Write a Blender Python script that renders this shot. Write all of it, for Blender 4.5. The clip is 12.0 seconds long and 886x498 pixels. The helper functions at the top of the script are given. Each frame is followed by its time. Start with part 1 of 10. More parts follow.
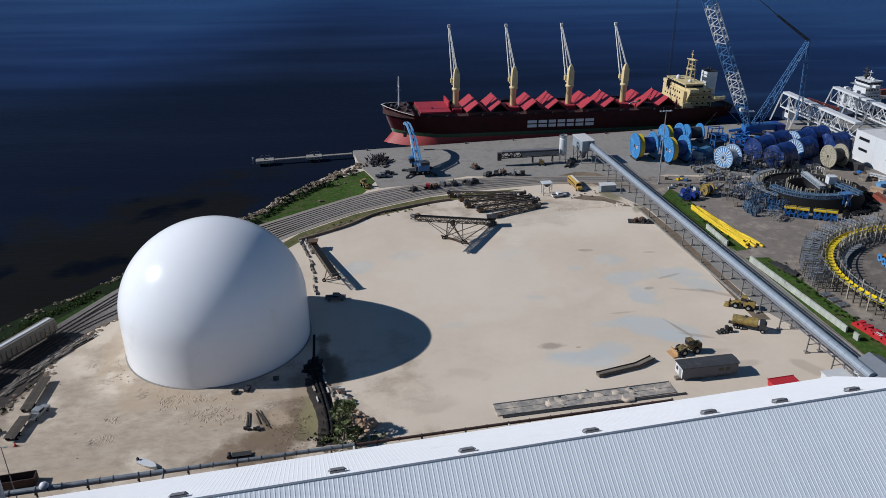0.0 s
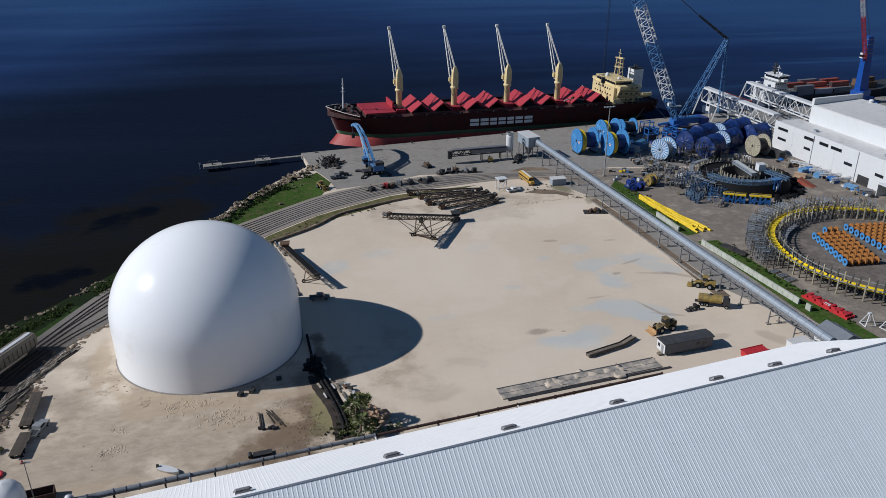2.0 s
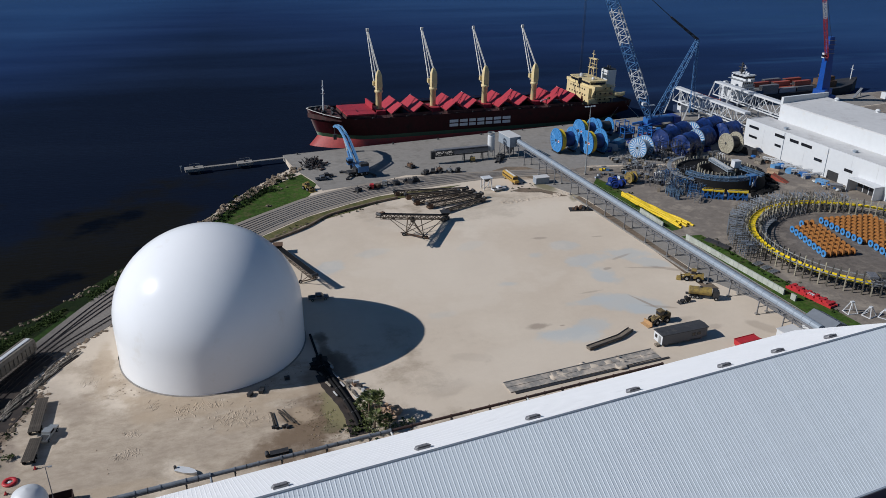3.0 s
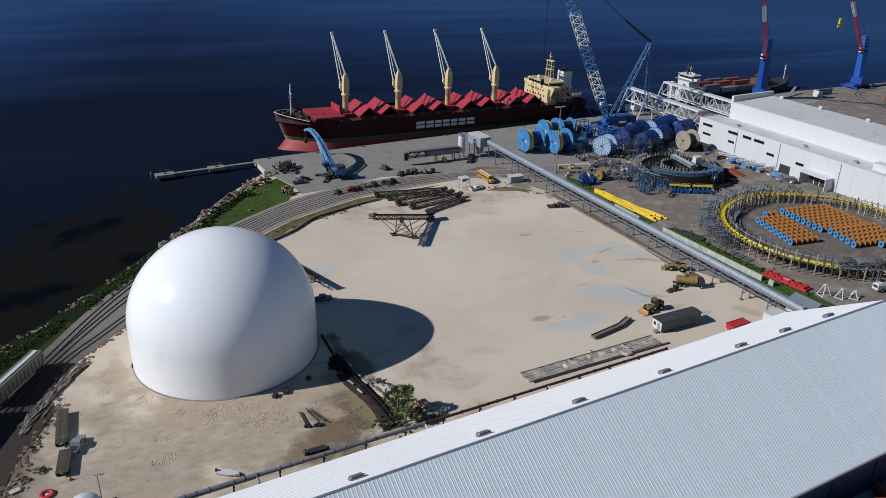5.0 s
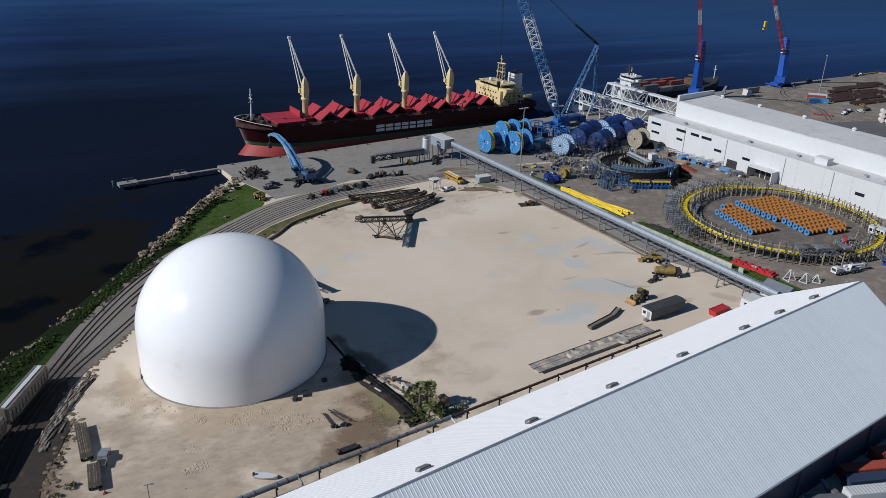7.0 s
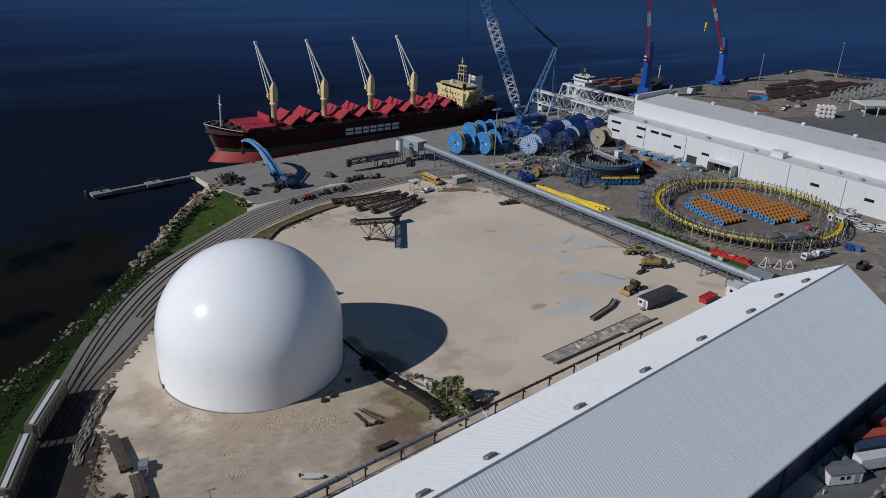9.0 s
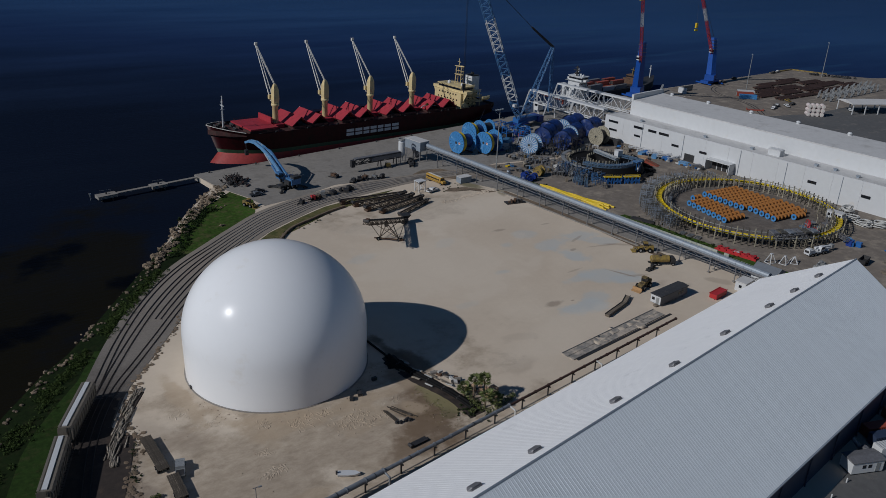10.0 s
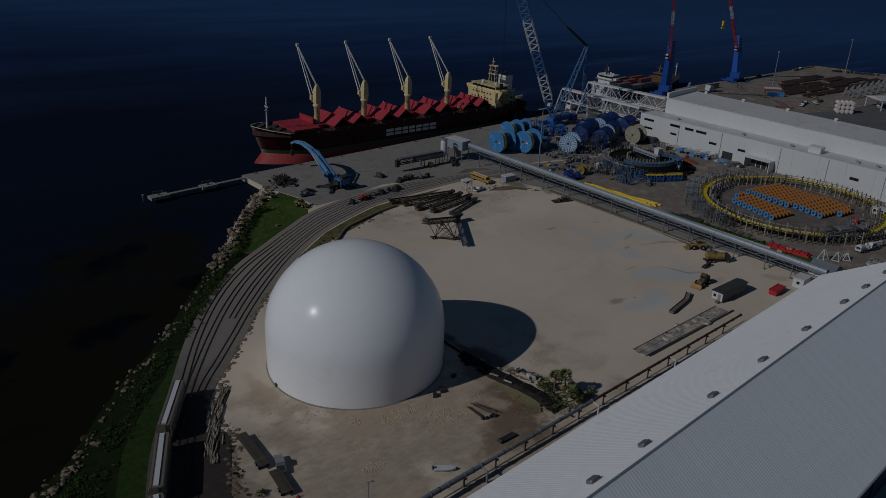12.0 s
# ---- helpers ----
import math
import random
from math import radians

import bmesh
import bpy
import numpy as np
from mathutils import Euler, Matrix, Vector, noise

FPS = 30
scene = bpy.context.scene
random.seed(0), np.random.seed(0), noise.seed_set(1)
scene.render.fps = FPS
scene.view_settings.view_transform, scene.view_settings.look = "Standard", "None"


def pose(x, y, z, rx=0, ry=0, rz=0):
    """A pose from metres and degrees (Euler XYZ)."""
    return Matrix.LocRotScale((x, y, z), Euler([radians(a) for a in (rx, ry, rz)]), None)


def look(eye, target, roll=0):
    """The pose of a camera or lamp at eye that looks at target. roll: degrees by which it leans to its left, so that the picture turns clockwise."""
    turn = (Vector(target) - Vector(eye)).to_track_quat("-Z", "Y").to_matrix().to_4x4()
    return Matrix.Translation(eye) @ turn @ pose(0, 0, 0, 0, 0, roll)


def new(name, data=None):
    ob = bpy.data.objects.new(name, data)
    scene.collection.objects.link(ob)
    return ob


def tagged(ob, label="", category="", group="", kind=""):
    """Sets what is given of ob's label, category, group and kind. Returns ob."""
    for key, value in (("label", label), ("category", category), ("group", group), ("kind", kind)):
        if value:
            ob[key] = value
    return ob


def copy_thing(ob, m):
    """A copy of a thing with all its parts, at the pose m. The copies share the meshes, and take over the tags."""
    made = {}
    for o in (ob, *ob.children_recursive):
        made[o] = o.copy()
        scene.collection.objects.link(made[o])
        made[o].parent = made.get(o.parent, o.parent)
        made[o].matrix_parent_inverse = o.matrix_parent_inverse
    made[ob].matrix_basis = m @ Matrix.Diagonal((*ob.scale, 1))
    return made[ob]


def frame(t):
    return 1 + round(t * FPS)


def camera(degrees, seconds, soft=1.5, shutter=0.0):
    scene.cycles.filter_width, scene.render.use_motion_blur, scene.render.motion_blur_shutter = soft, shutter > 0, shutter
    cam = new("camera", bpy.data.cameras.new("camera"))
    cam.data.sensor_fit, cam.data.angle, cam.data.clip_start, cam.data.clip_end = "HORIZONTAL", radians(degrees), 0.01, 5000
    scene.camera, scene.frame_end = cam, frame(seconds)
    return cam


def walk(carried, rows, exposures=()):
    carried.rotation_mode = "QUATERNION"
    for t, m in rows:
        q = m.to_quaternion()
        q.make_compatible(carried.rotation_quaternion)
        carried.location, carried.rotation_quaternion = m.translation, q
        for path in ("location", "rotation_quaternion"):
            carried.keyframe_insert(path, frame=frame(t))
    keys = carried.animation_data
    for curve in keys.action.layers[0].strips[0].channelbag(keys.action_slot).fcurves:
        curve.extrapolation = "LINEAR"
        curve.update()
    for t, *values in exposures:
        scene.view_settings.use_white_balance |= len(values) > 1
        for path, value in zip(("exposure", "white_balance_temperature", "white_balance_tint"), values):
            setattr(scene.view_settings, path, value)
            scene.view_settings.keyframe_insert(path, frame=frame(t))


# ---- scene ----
# A harbour yard seen from a drone: storage dome, bulk carrier at the quay, cable yard and sheds.
cam = camera(59.84, 12.0, soft=0.7)
# seconds, x, y, z, yaw, pitch, roll
PATH = [
    (0, 0.00, 0.00, 100.00, 0.002, -24.513, -1.007),
    (0.5, -4.97, -1.69, 100.36, -2.396, -24.479, -0.943),
    (1, -10.48, -3.23, 101.01, -4.695, -24.538, -0.695),
    (1.5, -15.86, -4.28, 101.30, -6.317, -24.541, -0.539),
    (2, -21.38, -5.07, 101.42, -7.814, -24.506, -0.273),
    (2.5, -26.78, -5.87, 101.58, -9.449, -24.429, -0.047),
    (3, -32.39, -6.40, 101.81, -11.148, -24.382, 0.136),
    (5, -54.09, -6.55, 102.73, -17.167, -24.151, 0.912),
    (5.5, -59.47, -6.05, 102.87, -18.671, -24.060, 1.127),
    (6, -65.02, -5.57, 103.28, -20.321, -24.018, 1.380),
    (6.5, -70.52, -4.82, 103.42, -22.074, -23.925, 1.503),
    (7, -76.07, -3.91, 103.67, -23.746, -23.848, 1.686),
    (9, -97.34, 1.01, 104.29, -29.497, -23.521, 2.057),
    (9.5, -102.54, 2.64, 104.51, -30.674, -23.487, 2.171),
    (10, -107.85, 4.36, 104.59, -31.161, -23.459, 2.197),
    (10.5, -112.74, 6.35, 104.73, -31.205, -23.495, 2.142),
    (11, -117.47, 8.29, 104.82, -31.184, -23.512, 2.059),
    (11.5, -121.67, 9.96, 105.05, -31.101, -23.550, 1.926),
    (12, -125.55, 11.59, 105.38, -31.064, -23.604, 1.827),
]


def eye_pose(x, y, z, yaw, pitch, roll):
    return Matrix.Translation((x, y, z)) @ pose(0, 0, 0, 0, 0, yaw) @ pose(0, 0, 0, 90 + pitch) @ pose(0, 0, 0, 0, 0, roll)


# the clip fades towards black at its end
FADE = [(0.0, 0.07), (2.5, 0.01), (8.0, -0.03), (9.0, -0.35), (9.5, -0.58), (10.0, -0.8), (10.5, -1.02), (11.0, -1.32), (11.5, -1.58), (12.0, -1.86)]
walk(cam, [(r[0], eye_pose(*r[1:])) for r in PATH], [(t, stops, 6040 if t < 1 else 6150, 10) for t, stops in FADE])

# ---- light ----
SUN_ELEV, SUN_FROM = 34.3, 271.8  # degrees; the sun stands in the direction of -x
world = bpy.data.worlds.new("world")
scene.world = world
world.use_nodes = True
wn = world.node_tree.nodes
sky = wn.new("ShaderNodeTexSky")
sky.sky_type, sky.sun_disc = "NISHITA", False
sky.sun_elevation, sky.sun_rotation = radians(SUN_ELEV), radians(SUN_FROM)
sky.air_density, sky.dust_density, sky.ozone_density = 1.0, 0.0, 5.0
wn["Background"].inputs["Strength"].default_value = 0.047
deeper = wn.new("ShaderNodeHueSaturation")
deeper.inputs["Saturation"].default_value = 1.15
world.node_tree.links.new(sky.outputs["Color"], deeper.inputs["Color"])
world.node_tree.links.new(deeper.outputs["Color"], wn["Background"].inputs["Color"])
sun = new("sun", bpy.data.lights.new("sun", "SUN"))
sun.data.energy, sun.data.angle, sun.data.color = 4.35, radians(0.53), (1.0, 0.965, 0.925)
sun_flat = 500 * math.cos(radians(SUN_ELEV))
sun.matrix_world = look((sun_flat * math.sin(radians(SUN_FROM)), sun_flat * math.cos(radians(SUN_FROM)), 500 * math.sin(radians(SUN_ELEV))), (0, 0, 0))


# ---- materials ----
def nodes_of(name):
    m = bpy.data.materials.new(name)
    m.use_nodes = True
    return m, m.node_tree.nodes, m.node_tree.links


def shade(c, k):
    return tuple(min(1.0, v * k) for v in c[:3]) + (1.0,)


def noise_node(n, l, scale, detail=4, rough=0.6, coord=None):
    t = n.new("ShaderNodeTexNoise")
    t.inputs["Scale"].default_value, t.inputs["Detail"].default_value, t.inputs["Roughness"].default_value = scale, detail, rough
    if coord is None:
        coord = n.new("ShaderNodeTexCoord").outputs["Object"]
    l.new(coord, t.inputs["Vector"])
    return t.outputs["Fac"]


def ramp(n, l, fac, stops):
    r = n.new("ShaderNodeValToRGB")
    while len(r.color_ramp.elements) < len(stops):
        r.color_ramp.elements.new(0.5)
    for e, (p, c) in zip(r.color_ramp.elements, stops):
        e.position, e.color = p, c if len(c) == 4 else (*c, 1)
    l.new(fac, r.inputs["Fac"])
    return r.outputs["Color"]


def mix(n, l, fac, a, b, mode="MIX"):
    x = n.new("ShaderNodeMix")
    x.data_type, x.blend_type = "RGBA", mode
    for sock, v in ((x.inputs["Factor"], fac), (x.inputs["A"], a), (x.inputs["B"], b)):
        if isinstance(v, bpy.types.NodeSocket):
            l.new(v, sock)
        elif sock == x.inputs["Factor"]:
            sock.default_value = v
        else:
            sock.default_value = v if len(v) == 4 else (*v, 1)
    return x.outputs["Result"]


def math_node(n, l, op, a, b=0.0, clamp=False):
    x = n.new("ShaderNodeMath")
    x.operation, x.use_clamp = op, clamp
    for sock, v in zip(x.inputs, (a, b)):
        if isinstance(v, bpy.types.NodeSocket):
            l.new(v, sock)
        else:
            sock.default_value = v
    return x.outputs[0]


def material(name, base, rough=0.7, metal=0.0, var=0.2, big=0.08, fine=1.5, bump=0.0, dirt=None, dirt_amount=0.0, by_object=0.0):
    """Base colour varied at two scales, dirt in patches, fine relief."""
    m, n, l = nodes_of(name)
    b = n["Principled BSDF"]
    b.inputs["Roughness"].default_value, b.inputs["Metallic"].default_value = rough, metal
    large, small = noise_node(n, l, big, 3), noise_node(n, l, fine, 5)
    col = ramp(n, l, large, [(0.3, shade(base, 1 - var)), (0.7, shade(base, 1 + var))])
    col = mix(n, l, 0.55, col, ramp(n, l, small, [(0.3, shade(base, 1 - var * 1.3)), (0.7, shade(base, 1 + var * 1.2))]))
    if dirt:
        spots = ramp(n, l, noise_node(n, l, fine * 0.35, 6, 0.7), [(0.62 - dirt_amount * 0.35, (0, 0, 0)), (0.8 - dirt_amount * 0.3, (1, 1, 1))])
        col = mix(n, l, spots, col, dirt)
    if by_object:
        info = n.new("ShaderNodeObjectInfo")
        col = mix(n, l, 1.0, col, ramp(n, l, info.outputs["Random"], [(0, (1 - by_object,) * 3), (1, (1, 1, 1))]), "MULTIPLY")
    l.new(col, b.inputs["Base Color"])
    if bump:
        k = n.new("ShaderNodeBump")
        k.inputs["Strength"].default_value, k.inputs["Distance"].default_value = 0.6, bump
        l.new(small, k.inputs["Height"])
        l.new(k.outputs["Normal"], b.inputs["Normal"])
    return m


def ellipse_mask(n, l, pos, cx, cy, rx, ry, turn, wobble):
    """1 inside a blurred, uneven ellipse on the ground, 0 outside."""
    mp = n.new("ShaderNodeMapping")
    mp.vector_type = "TEXTURE"
    mp.inputs["Location"].default_value, mp.inputs["Rotation"].default_value = (cx, cy, 0), (0, 0, radians(turn))
    mp.inputs["Scale"].default_value = (rx, ry, 1000)
    l.new(pos, mp.inputs["Vector"])
    ln = n.new("ShaderNodeVectorMath")
    ln.operation = "LENGTH"
    l.new(mp.outputs["Vector"], ln.inputs[0])
    d = math_node(n, l, "ADD", ln.outputs["Value"], math_node(n, l, "MULTIPLY", math_node(n, l, "SUBTRACT", wobble, 0.5), 3.4))
    mr = n.new("ShaderNodeMapRange")
    mr.interpolation_type = "SMOOTHSTEP"
    l.new(d, mr.inputs["Value"])
    mr.inputs["From Min"].default_value, mr.inputs["From Max"].default_value = 1.2, 0.55
    return mr.outputs["Result"]


def sand_material():
    m, n, l = nodes_of("crushed_limestone")
    b = n["Principled BSDF"]
    b.inputs["Roughness"].default_value = 0.95
    pos = n.new("ShaderNodeTexCoord").outputs["Object"]
    large, mid, fine = noise_node(n, l, 0.018, 5, 0.6, pos), noise_node(n, l, 0.07, 7, 0.62, pos), noise_node(n, l, 0.55, 8, 0.75, pos)
    col = ramp(n, l, large, [(0.35, (0.545, 0.445, 0.335)), (0.65, (0.62, 0.528, 0.412))])
    col = mix(n, l, 0.32, col, ramp(n, l, mid, [(0.3, (0.455, 0.372, 0.285)), (0.7, (0.67, 0.578, 0.465))]))
    col = mix(n, l, 0.08, col, ramp(n, l, fine, [(0.3, (0.37, 0.30, 0.24)), (0.7, (0.68, 0.595, 0.50))]))
    # ground churned by wheels on the lower yard and by the idle machines
    churned = None
    for cx, cy, rx, ry, turn in ((-66, 130, 58, 30, 14), (-34, 140, 14, 18, 20), (24, 250, 30, 14, 10), (-60, 150, 30, 12, -20)):
        e = ellipse_mask(n, l, pos, cx, cy, rx, ry, turn, mid)
        churned = e if churned is None else math_node(n, l, "MAXIMUM", churned, e)
    mp = n.new("ShaderNodeMapping")
    mp.inputs["Scale"].default_value, mp.inputs["Rotation"].default_value = (0.30, 0.55, 1.0), (0, 0, radians(-24))
    l.new(pos, mp.inputs["Vector"])
    ruts = n.new("ShaderNodeTexNoise")
    ruts.inputs["Scale"].default_value, ruts.inputs["Detail"].default_value, ruts.inputs["Roughness"].default_value, ruts.inputs["Distortion"].default_value = 0.8, 7, 0.7, 0.15
    l.new(mp.outputs["Vector"], ruts.inputs["Vector"])
    clods = noise_node(n, l, 0.9, 5, 0.7, pos)
    col = mix(n, l, math_node(n, l, "MULTIPLY", churned, 0.85), col, ramp(n, l, ruts.outputs["Fac"], [(0.34, (0.285, 0.224, 0.160)), (0.50, (0.390, 0.315, 0.234)), (0.66, (0.475, 0.393, 0.300))]))
    col = mix(n, l, math_node(n, l, "MULTIPLY", ramp(n, l, clods, [(0.56, (0, 0, 0)), (0.66, (1, 1, 1))]), math_node(n, l, "MULTIPLY", churned, 0.13)), col, (0.27, 0.215, 0.165))
    # pale damp patches and darker stains
    for cx, cy, rx, ry, turn, tone, power in SAND_PATCHES:
        col = mix(n, l, math_node(n, l, "MULTIPLY", ellipse_mask(n, l, pos, cx, cy, rx, ry, turn, mid), power), col, tone)
    l.new(col, b.inputs["Base Color"])
    k = n.new("ShaderNodeBump")
    k.inputs["Strength"].default_value, k.inputs["Distance"].default_value = 0.25, 0.14
    rough = math_node(n, l, "MULTIPLY", math_node(n, l, "ADD", math_node(n, l, "MULTIPLY", ruts.outputs["Fac"], 3.0), math_node(n, l, "MULTIPLY", clods, 0.6)), churned)
    l.new(math_node(n, l, "ADD", math_node(n, l, "ADD", fine, math_node(n, l, "MULTIPLY", mid, 2.0)), rough), k.inputs["Height"])
    l.new(k.outputs["Normal"], b.inputs["Normal"])
    return m


EARTHY, OLIVE, BROWN = (0.42, 0.325, 0.225), (0.15, 0.135, 0.07), (0.175, 0.120, 0.074)
DAMP, STAIN, MUD, WHITE_DUST = (0.455, 0.47, 0.455), (0.30, 0.24, 0.185), (0.15, 0.105, 0.07), (0.68, 0.595, 0.485)
SAND_PATCHES = [
    # pale puddle beds left by drained water, with darker silt at their rims
    (33, 156, 8, 4.2, -8, DAMP, 0.85), (41, 159, 6, 4, 20, DAMP, 0.6), (54, 169.5, 8, 5, -25, DAMP, 0.75), (58, 164.5, 5, 2.4, -30, DAMP, 0.7), (44, 171.5, 7, 2.2, 5, DAMP, 0.6),
    (53.5, 187, 4.5, 7, 15, DAMP, 0.75), (54, 197.5, 8, 3.5, 10, DAMP, 0.65), (68, 200, 8, 4, -15, DAMP, 0.65), (72, 192.5, 5, 3, -30, DAMP, 0.6), (25, 186.5, 3.5, 1.8, 0, DAMP, 0.55),
    (38, 204, 4, 2.4, 10, DAMP, 0.5), (51, 209.5, 4.5, 3, 0, DAMP, 0.5), (-26, 206, 6, 4, 40, DAMP, 0.6), (-12, 215, 6, 3, 10, DAMP, 0.4), (20, 215, 5, 2.4, 30, DAMP, 0.35), (2, 172, 4, 2, 0, DAMP, 0.25),
    (26.5, 161, 4.2, 1.7, 8, STAIN, 0.75), (32.5, 160.3, 1.2, 0.7, 0, STAIN, 0.8), (59, 169, 4.6, 0.5, -62, STAIN, 0.7), (62.5, 165, 4, 0.5, -20, STAIN, 0.5), (65, 198, 4, 0.6, 25, STAIN, 0.5), (69, 189, 6, 0.5, -10, STAIN, 0.45),
    (76, 186.5, 5, 0.8, -30, STAIN, 0.5), (43.5, 216.5, 2.6, 0.9, 0, STAIN, 0.6), (63.3, 214.4, 2.4, 0.8, 0, STAIN, 0.5), (47, 177, 5, 0.5, 8, STAIN, 0.4), (57, 190.5, 1.5, 0.8, 20, STAIN, 0.6), (63, 157, 5, 2, 0, STAIN, 0.35),
    (-2, 137, 7, 3, 25, STAIN, 0.3), (5, 150, 6, 2, -20, STAIN, 0.2), (18, 138, 7, 1.2, 14, STAIN, 0.3), (70, 152, 6, 1.6, 10, STAIN, 0.35), (84, 150, 6, 2, -50, STAIN, 0.4), (-70, 124, 20, 6, 12, STAIN, 0.2),
    (10, 200, 30, 24, 10, WHITE_DUST, 0.4), (35, 240, 40, 14, 5, WHITE_DUST, 0.45), (20, 145, 30, 8, 12, WHITE_DUST, 0.3),
    # trodden brown earth between the dome and the ditch, and along the yard's edges
    (-32, 132, 8, 10, 24, BROWN, 0.95), (-34, 126.5, 11, 6, 14, BROWN, 0.95), (-42, 122.5, 9, 3.6, 13, BROWN, 0.75), (-31, 143, 4, 8, 20, BROWN, 0.6), (56.5, 277, 8, 4, 10, BROWN, 0.6), (64, 265, 6, 4, 20, OLIVE, 0.6), (-28.2, 134, 2.6, 9, 14, (0.23, 0.205, 0.095), 0.8), (-36, 123.5, 9, 2.6, 13, MUD, 0.5), (-30, 128, 3, 2.2, 20, OLIVE, 0.55), (-35.5, 134.5, 2.4, 4, 30, EARTHY, 0.8),
    (-27, 151, 4, 9, 14, MUD, 0.8), (-29.5, 158, 2.0, 11, 6, MUD, 0.85), (-81, 160, 2.2, 16, 10, EARTHY, 0.6), (-66, 145, 16, 2.2, -14, EARTHY, 0.6), (-50, 141.5, 24, 2.4, 6, EARTHY, 0.6), (-74, 147, 3, 12, 24, EARTHY, 0.5),
    # the long western MUD patch holds the wagons' shade as well as mud
    (-47, 136, 8, 4, 10, EARTHY, 0.45), (-70, 116, 16, 3, 12, EARTHY, 0.5), (-94.5, 128, 4, 7, 10, STAIN, 0.8), (-97, 127, 4, 4, 0, OLIVE, 0.5), (-88, 150, 4, 12, 30, STAIN, 0.35), (-104, 120, 7, 45, -5, MUD, 0.9),
    (63, 265, 4, 9, 10, OLIVE, 0.7), (63.5, 289, 5, 6, 0, OLIVE, 0.6), (70, 253, 6, 2, 60, OLIVE, 0.6), (54, 279, 8, 2.5, 8, OLIVE, 0.5), (56.5, 148, 2.0, 3.0, 10, OLIVE, 0.4),
]


def water_material():
    m, n, l = nodes_of("sea_water")
    n.remove(n["Principled BSDF"])
    pos = n.new("ShaderNodeTexCoord").outputs["Object"]
    wob = noise_node(n, l, 0.02, 5, 0.6, pos)
    mp = n.new("ShaderNodeMapping")
    mp.inputs["Scale"].default_value, mp.inputs["Rotation"].default_value = (0.8, 4.0, 1.0), (0, 0, radians(8))
    l.new(pos, mp.inputs["Vector"])
    bands = noise_node(n, l, 0.004, 6, 0.62, mp.outputs["Vector"])
    # deep bay water: sky reflection put into the colour, darker near the yard, bluer far out and to the east
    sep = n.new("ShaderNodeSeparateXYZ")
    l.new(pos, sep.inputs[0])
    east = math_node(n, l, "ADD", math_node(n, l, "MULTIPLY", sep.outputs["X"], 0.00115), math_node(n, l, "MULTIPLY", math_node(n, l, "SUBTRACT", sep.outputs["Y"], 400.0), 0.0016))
    # far western water lightened in colour to stand in for sun glint
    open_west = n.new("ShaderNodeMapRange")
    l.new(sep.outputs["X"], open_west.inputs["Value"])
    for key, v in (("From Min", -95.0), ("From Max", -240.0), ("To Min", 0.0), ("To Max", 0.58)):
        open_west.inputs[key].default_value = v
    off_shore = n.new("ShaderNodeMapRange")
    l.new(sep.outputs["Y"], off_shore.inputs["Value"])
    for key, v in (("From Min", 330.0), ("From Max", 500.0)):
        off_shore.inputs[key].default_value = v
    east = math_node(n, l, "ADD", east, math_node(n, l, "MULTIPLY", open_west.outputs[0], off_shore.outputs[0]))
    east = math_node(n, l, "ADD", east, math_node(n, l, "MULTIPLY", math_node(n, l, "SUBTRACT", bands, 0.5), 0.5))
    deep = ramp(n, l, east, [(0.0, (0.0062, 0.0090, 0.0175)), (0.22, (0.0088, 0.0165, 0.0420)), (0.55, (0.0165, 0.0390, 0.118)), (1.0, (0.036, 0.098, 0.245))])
    # pale wind streaks on the open bay, their sheen put into the colour
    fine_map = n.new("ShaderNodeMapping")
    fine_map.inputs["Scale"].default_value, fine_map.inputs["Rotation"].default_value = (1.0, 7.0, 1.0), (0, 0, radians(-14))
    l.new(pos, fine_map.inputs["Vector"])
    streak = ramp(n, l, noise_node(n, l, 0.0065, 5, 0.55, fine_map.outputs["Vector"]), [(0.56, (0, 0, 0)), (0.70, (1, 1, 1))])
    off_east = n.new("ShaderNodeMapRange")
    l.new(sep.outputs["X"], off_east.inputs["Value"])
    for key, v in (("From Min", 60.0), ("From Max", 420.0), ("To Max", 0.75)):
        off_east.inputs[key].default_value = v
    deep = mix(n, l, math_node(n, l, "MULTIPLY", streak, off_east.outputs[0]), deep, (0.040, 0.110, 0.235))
    # shallows over sand and sea grass along the west shore
    shallow = ramp(n, l, noise_node(n, l, 0.035, 4, 0.55, pos), [(0.36, (0.0022, 0.0024, 0.0022)), (0.44, (0.0102, 0.0088, 0.0040))])
    mask = ellipse_mask(n, l, pos, -132, 190, 26, 130, -32, wob)
    wide = ellipse_mask(n, l, pos, -155, 150, 62, 140, -28, wob)
    col = mix(n, l, math_node(n, l, "MULTIPLY", wide, 0.9), deep, shallow)
    col = mix(n, l, math_node(n, l, "MULTIPLY", mask, 0.8), col, shallow)
    waves = noise_node(n, l, 0.22, 5, 0.62, mp.outputs["Vector"])
    k = n.new("ShaderNodeBump")
    k.inputs["Strength"].default_value, k.inputs["Distance"].default_value = 0.4, 0.5
    l.new(waves, k.inputs["Height"])
    body, gloss, fres, both = n.new("ShaderNodeBsdfDiffuse"), n.new("ShaderNodeBsdfGlossy"), n.new("ShaderNodeFresnel"), n.new("ShaderNodeMixShader")
    gloss.inputs["Color"].default_value = (0.060, 0.100, 0.175, 1)
    l.new(ramp(n, l, bands, [(0.4, (0.42, 0.42, 0.42)), (0.65, (0.56, 0.56, 0.56))]), gloss.inputs["Roughness"])
    fres.inputs["IOR"].default_value = 1.33
    for node in (body, gloss, fres):
        l.new(k.outputs["Normal"], node.inputs["Normal"])
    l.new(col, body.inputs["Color"])
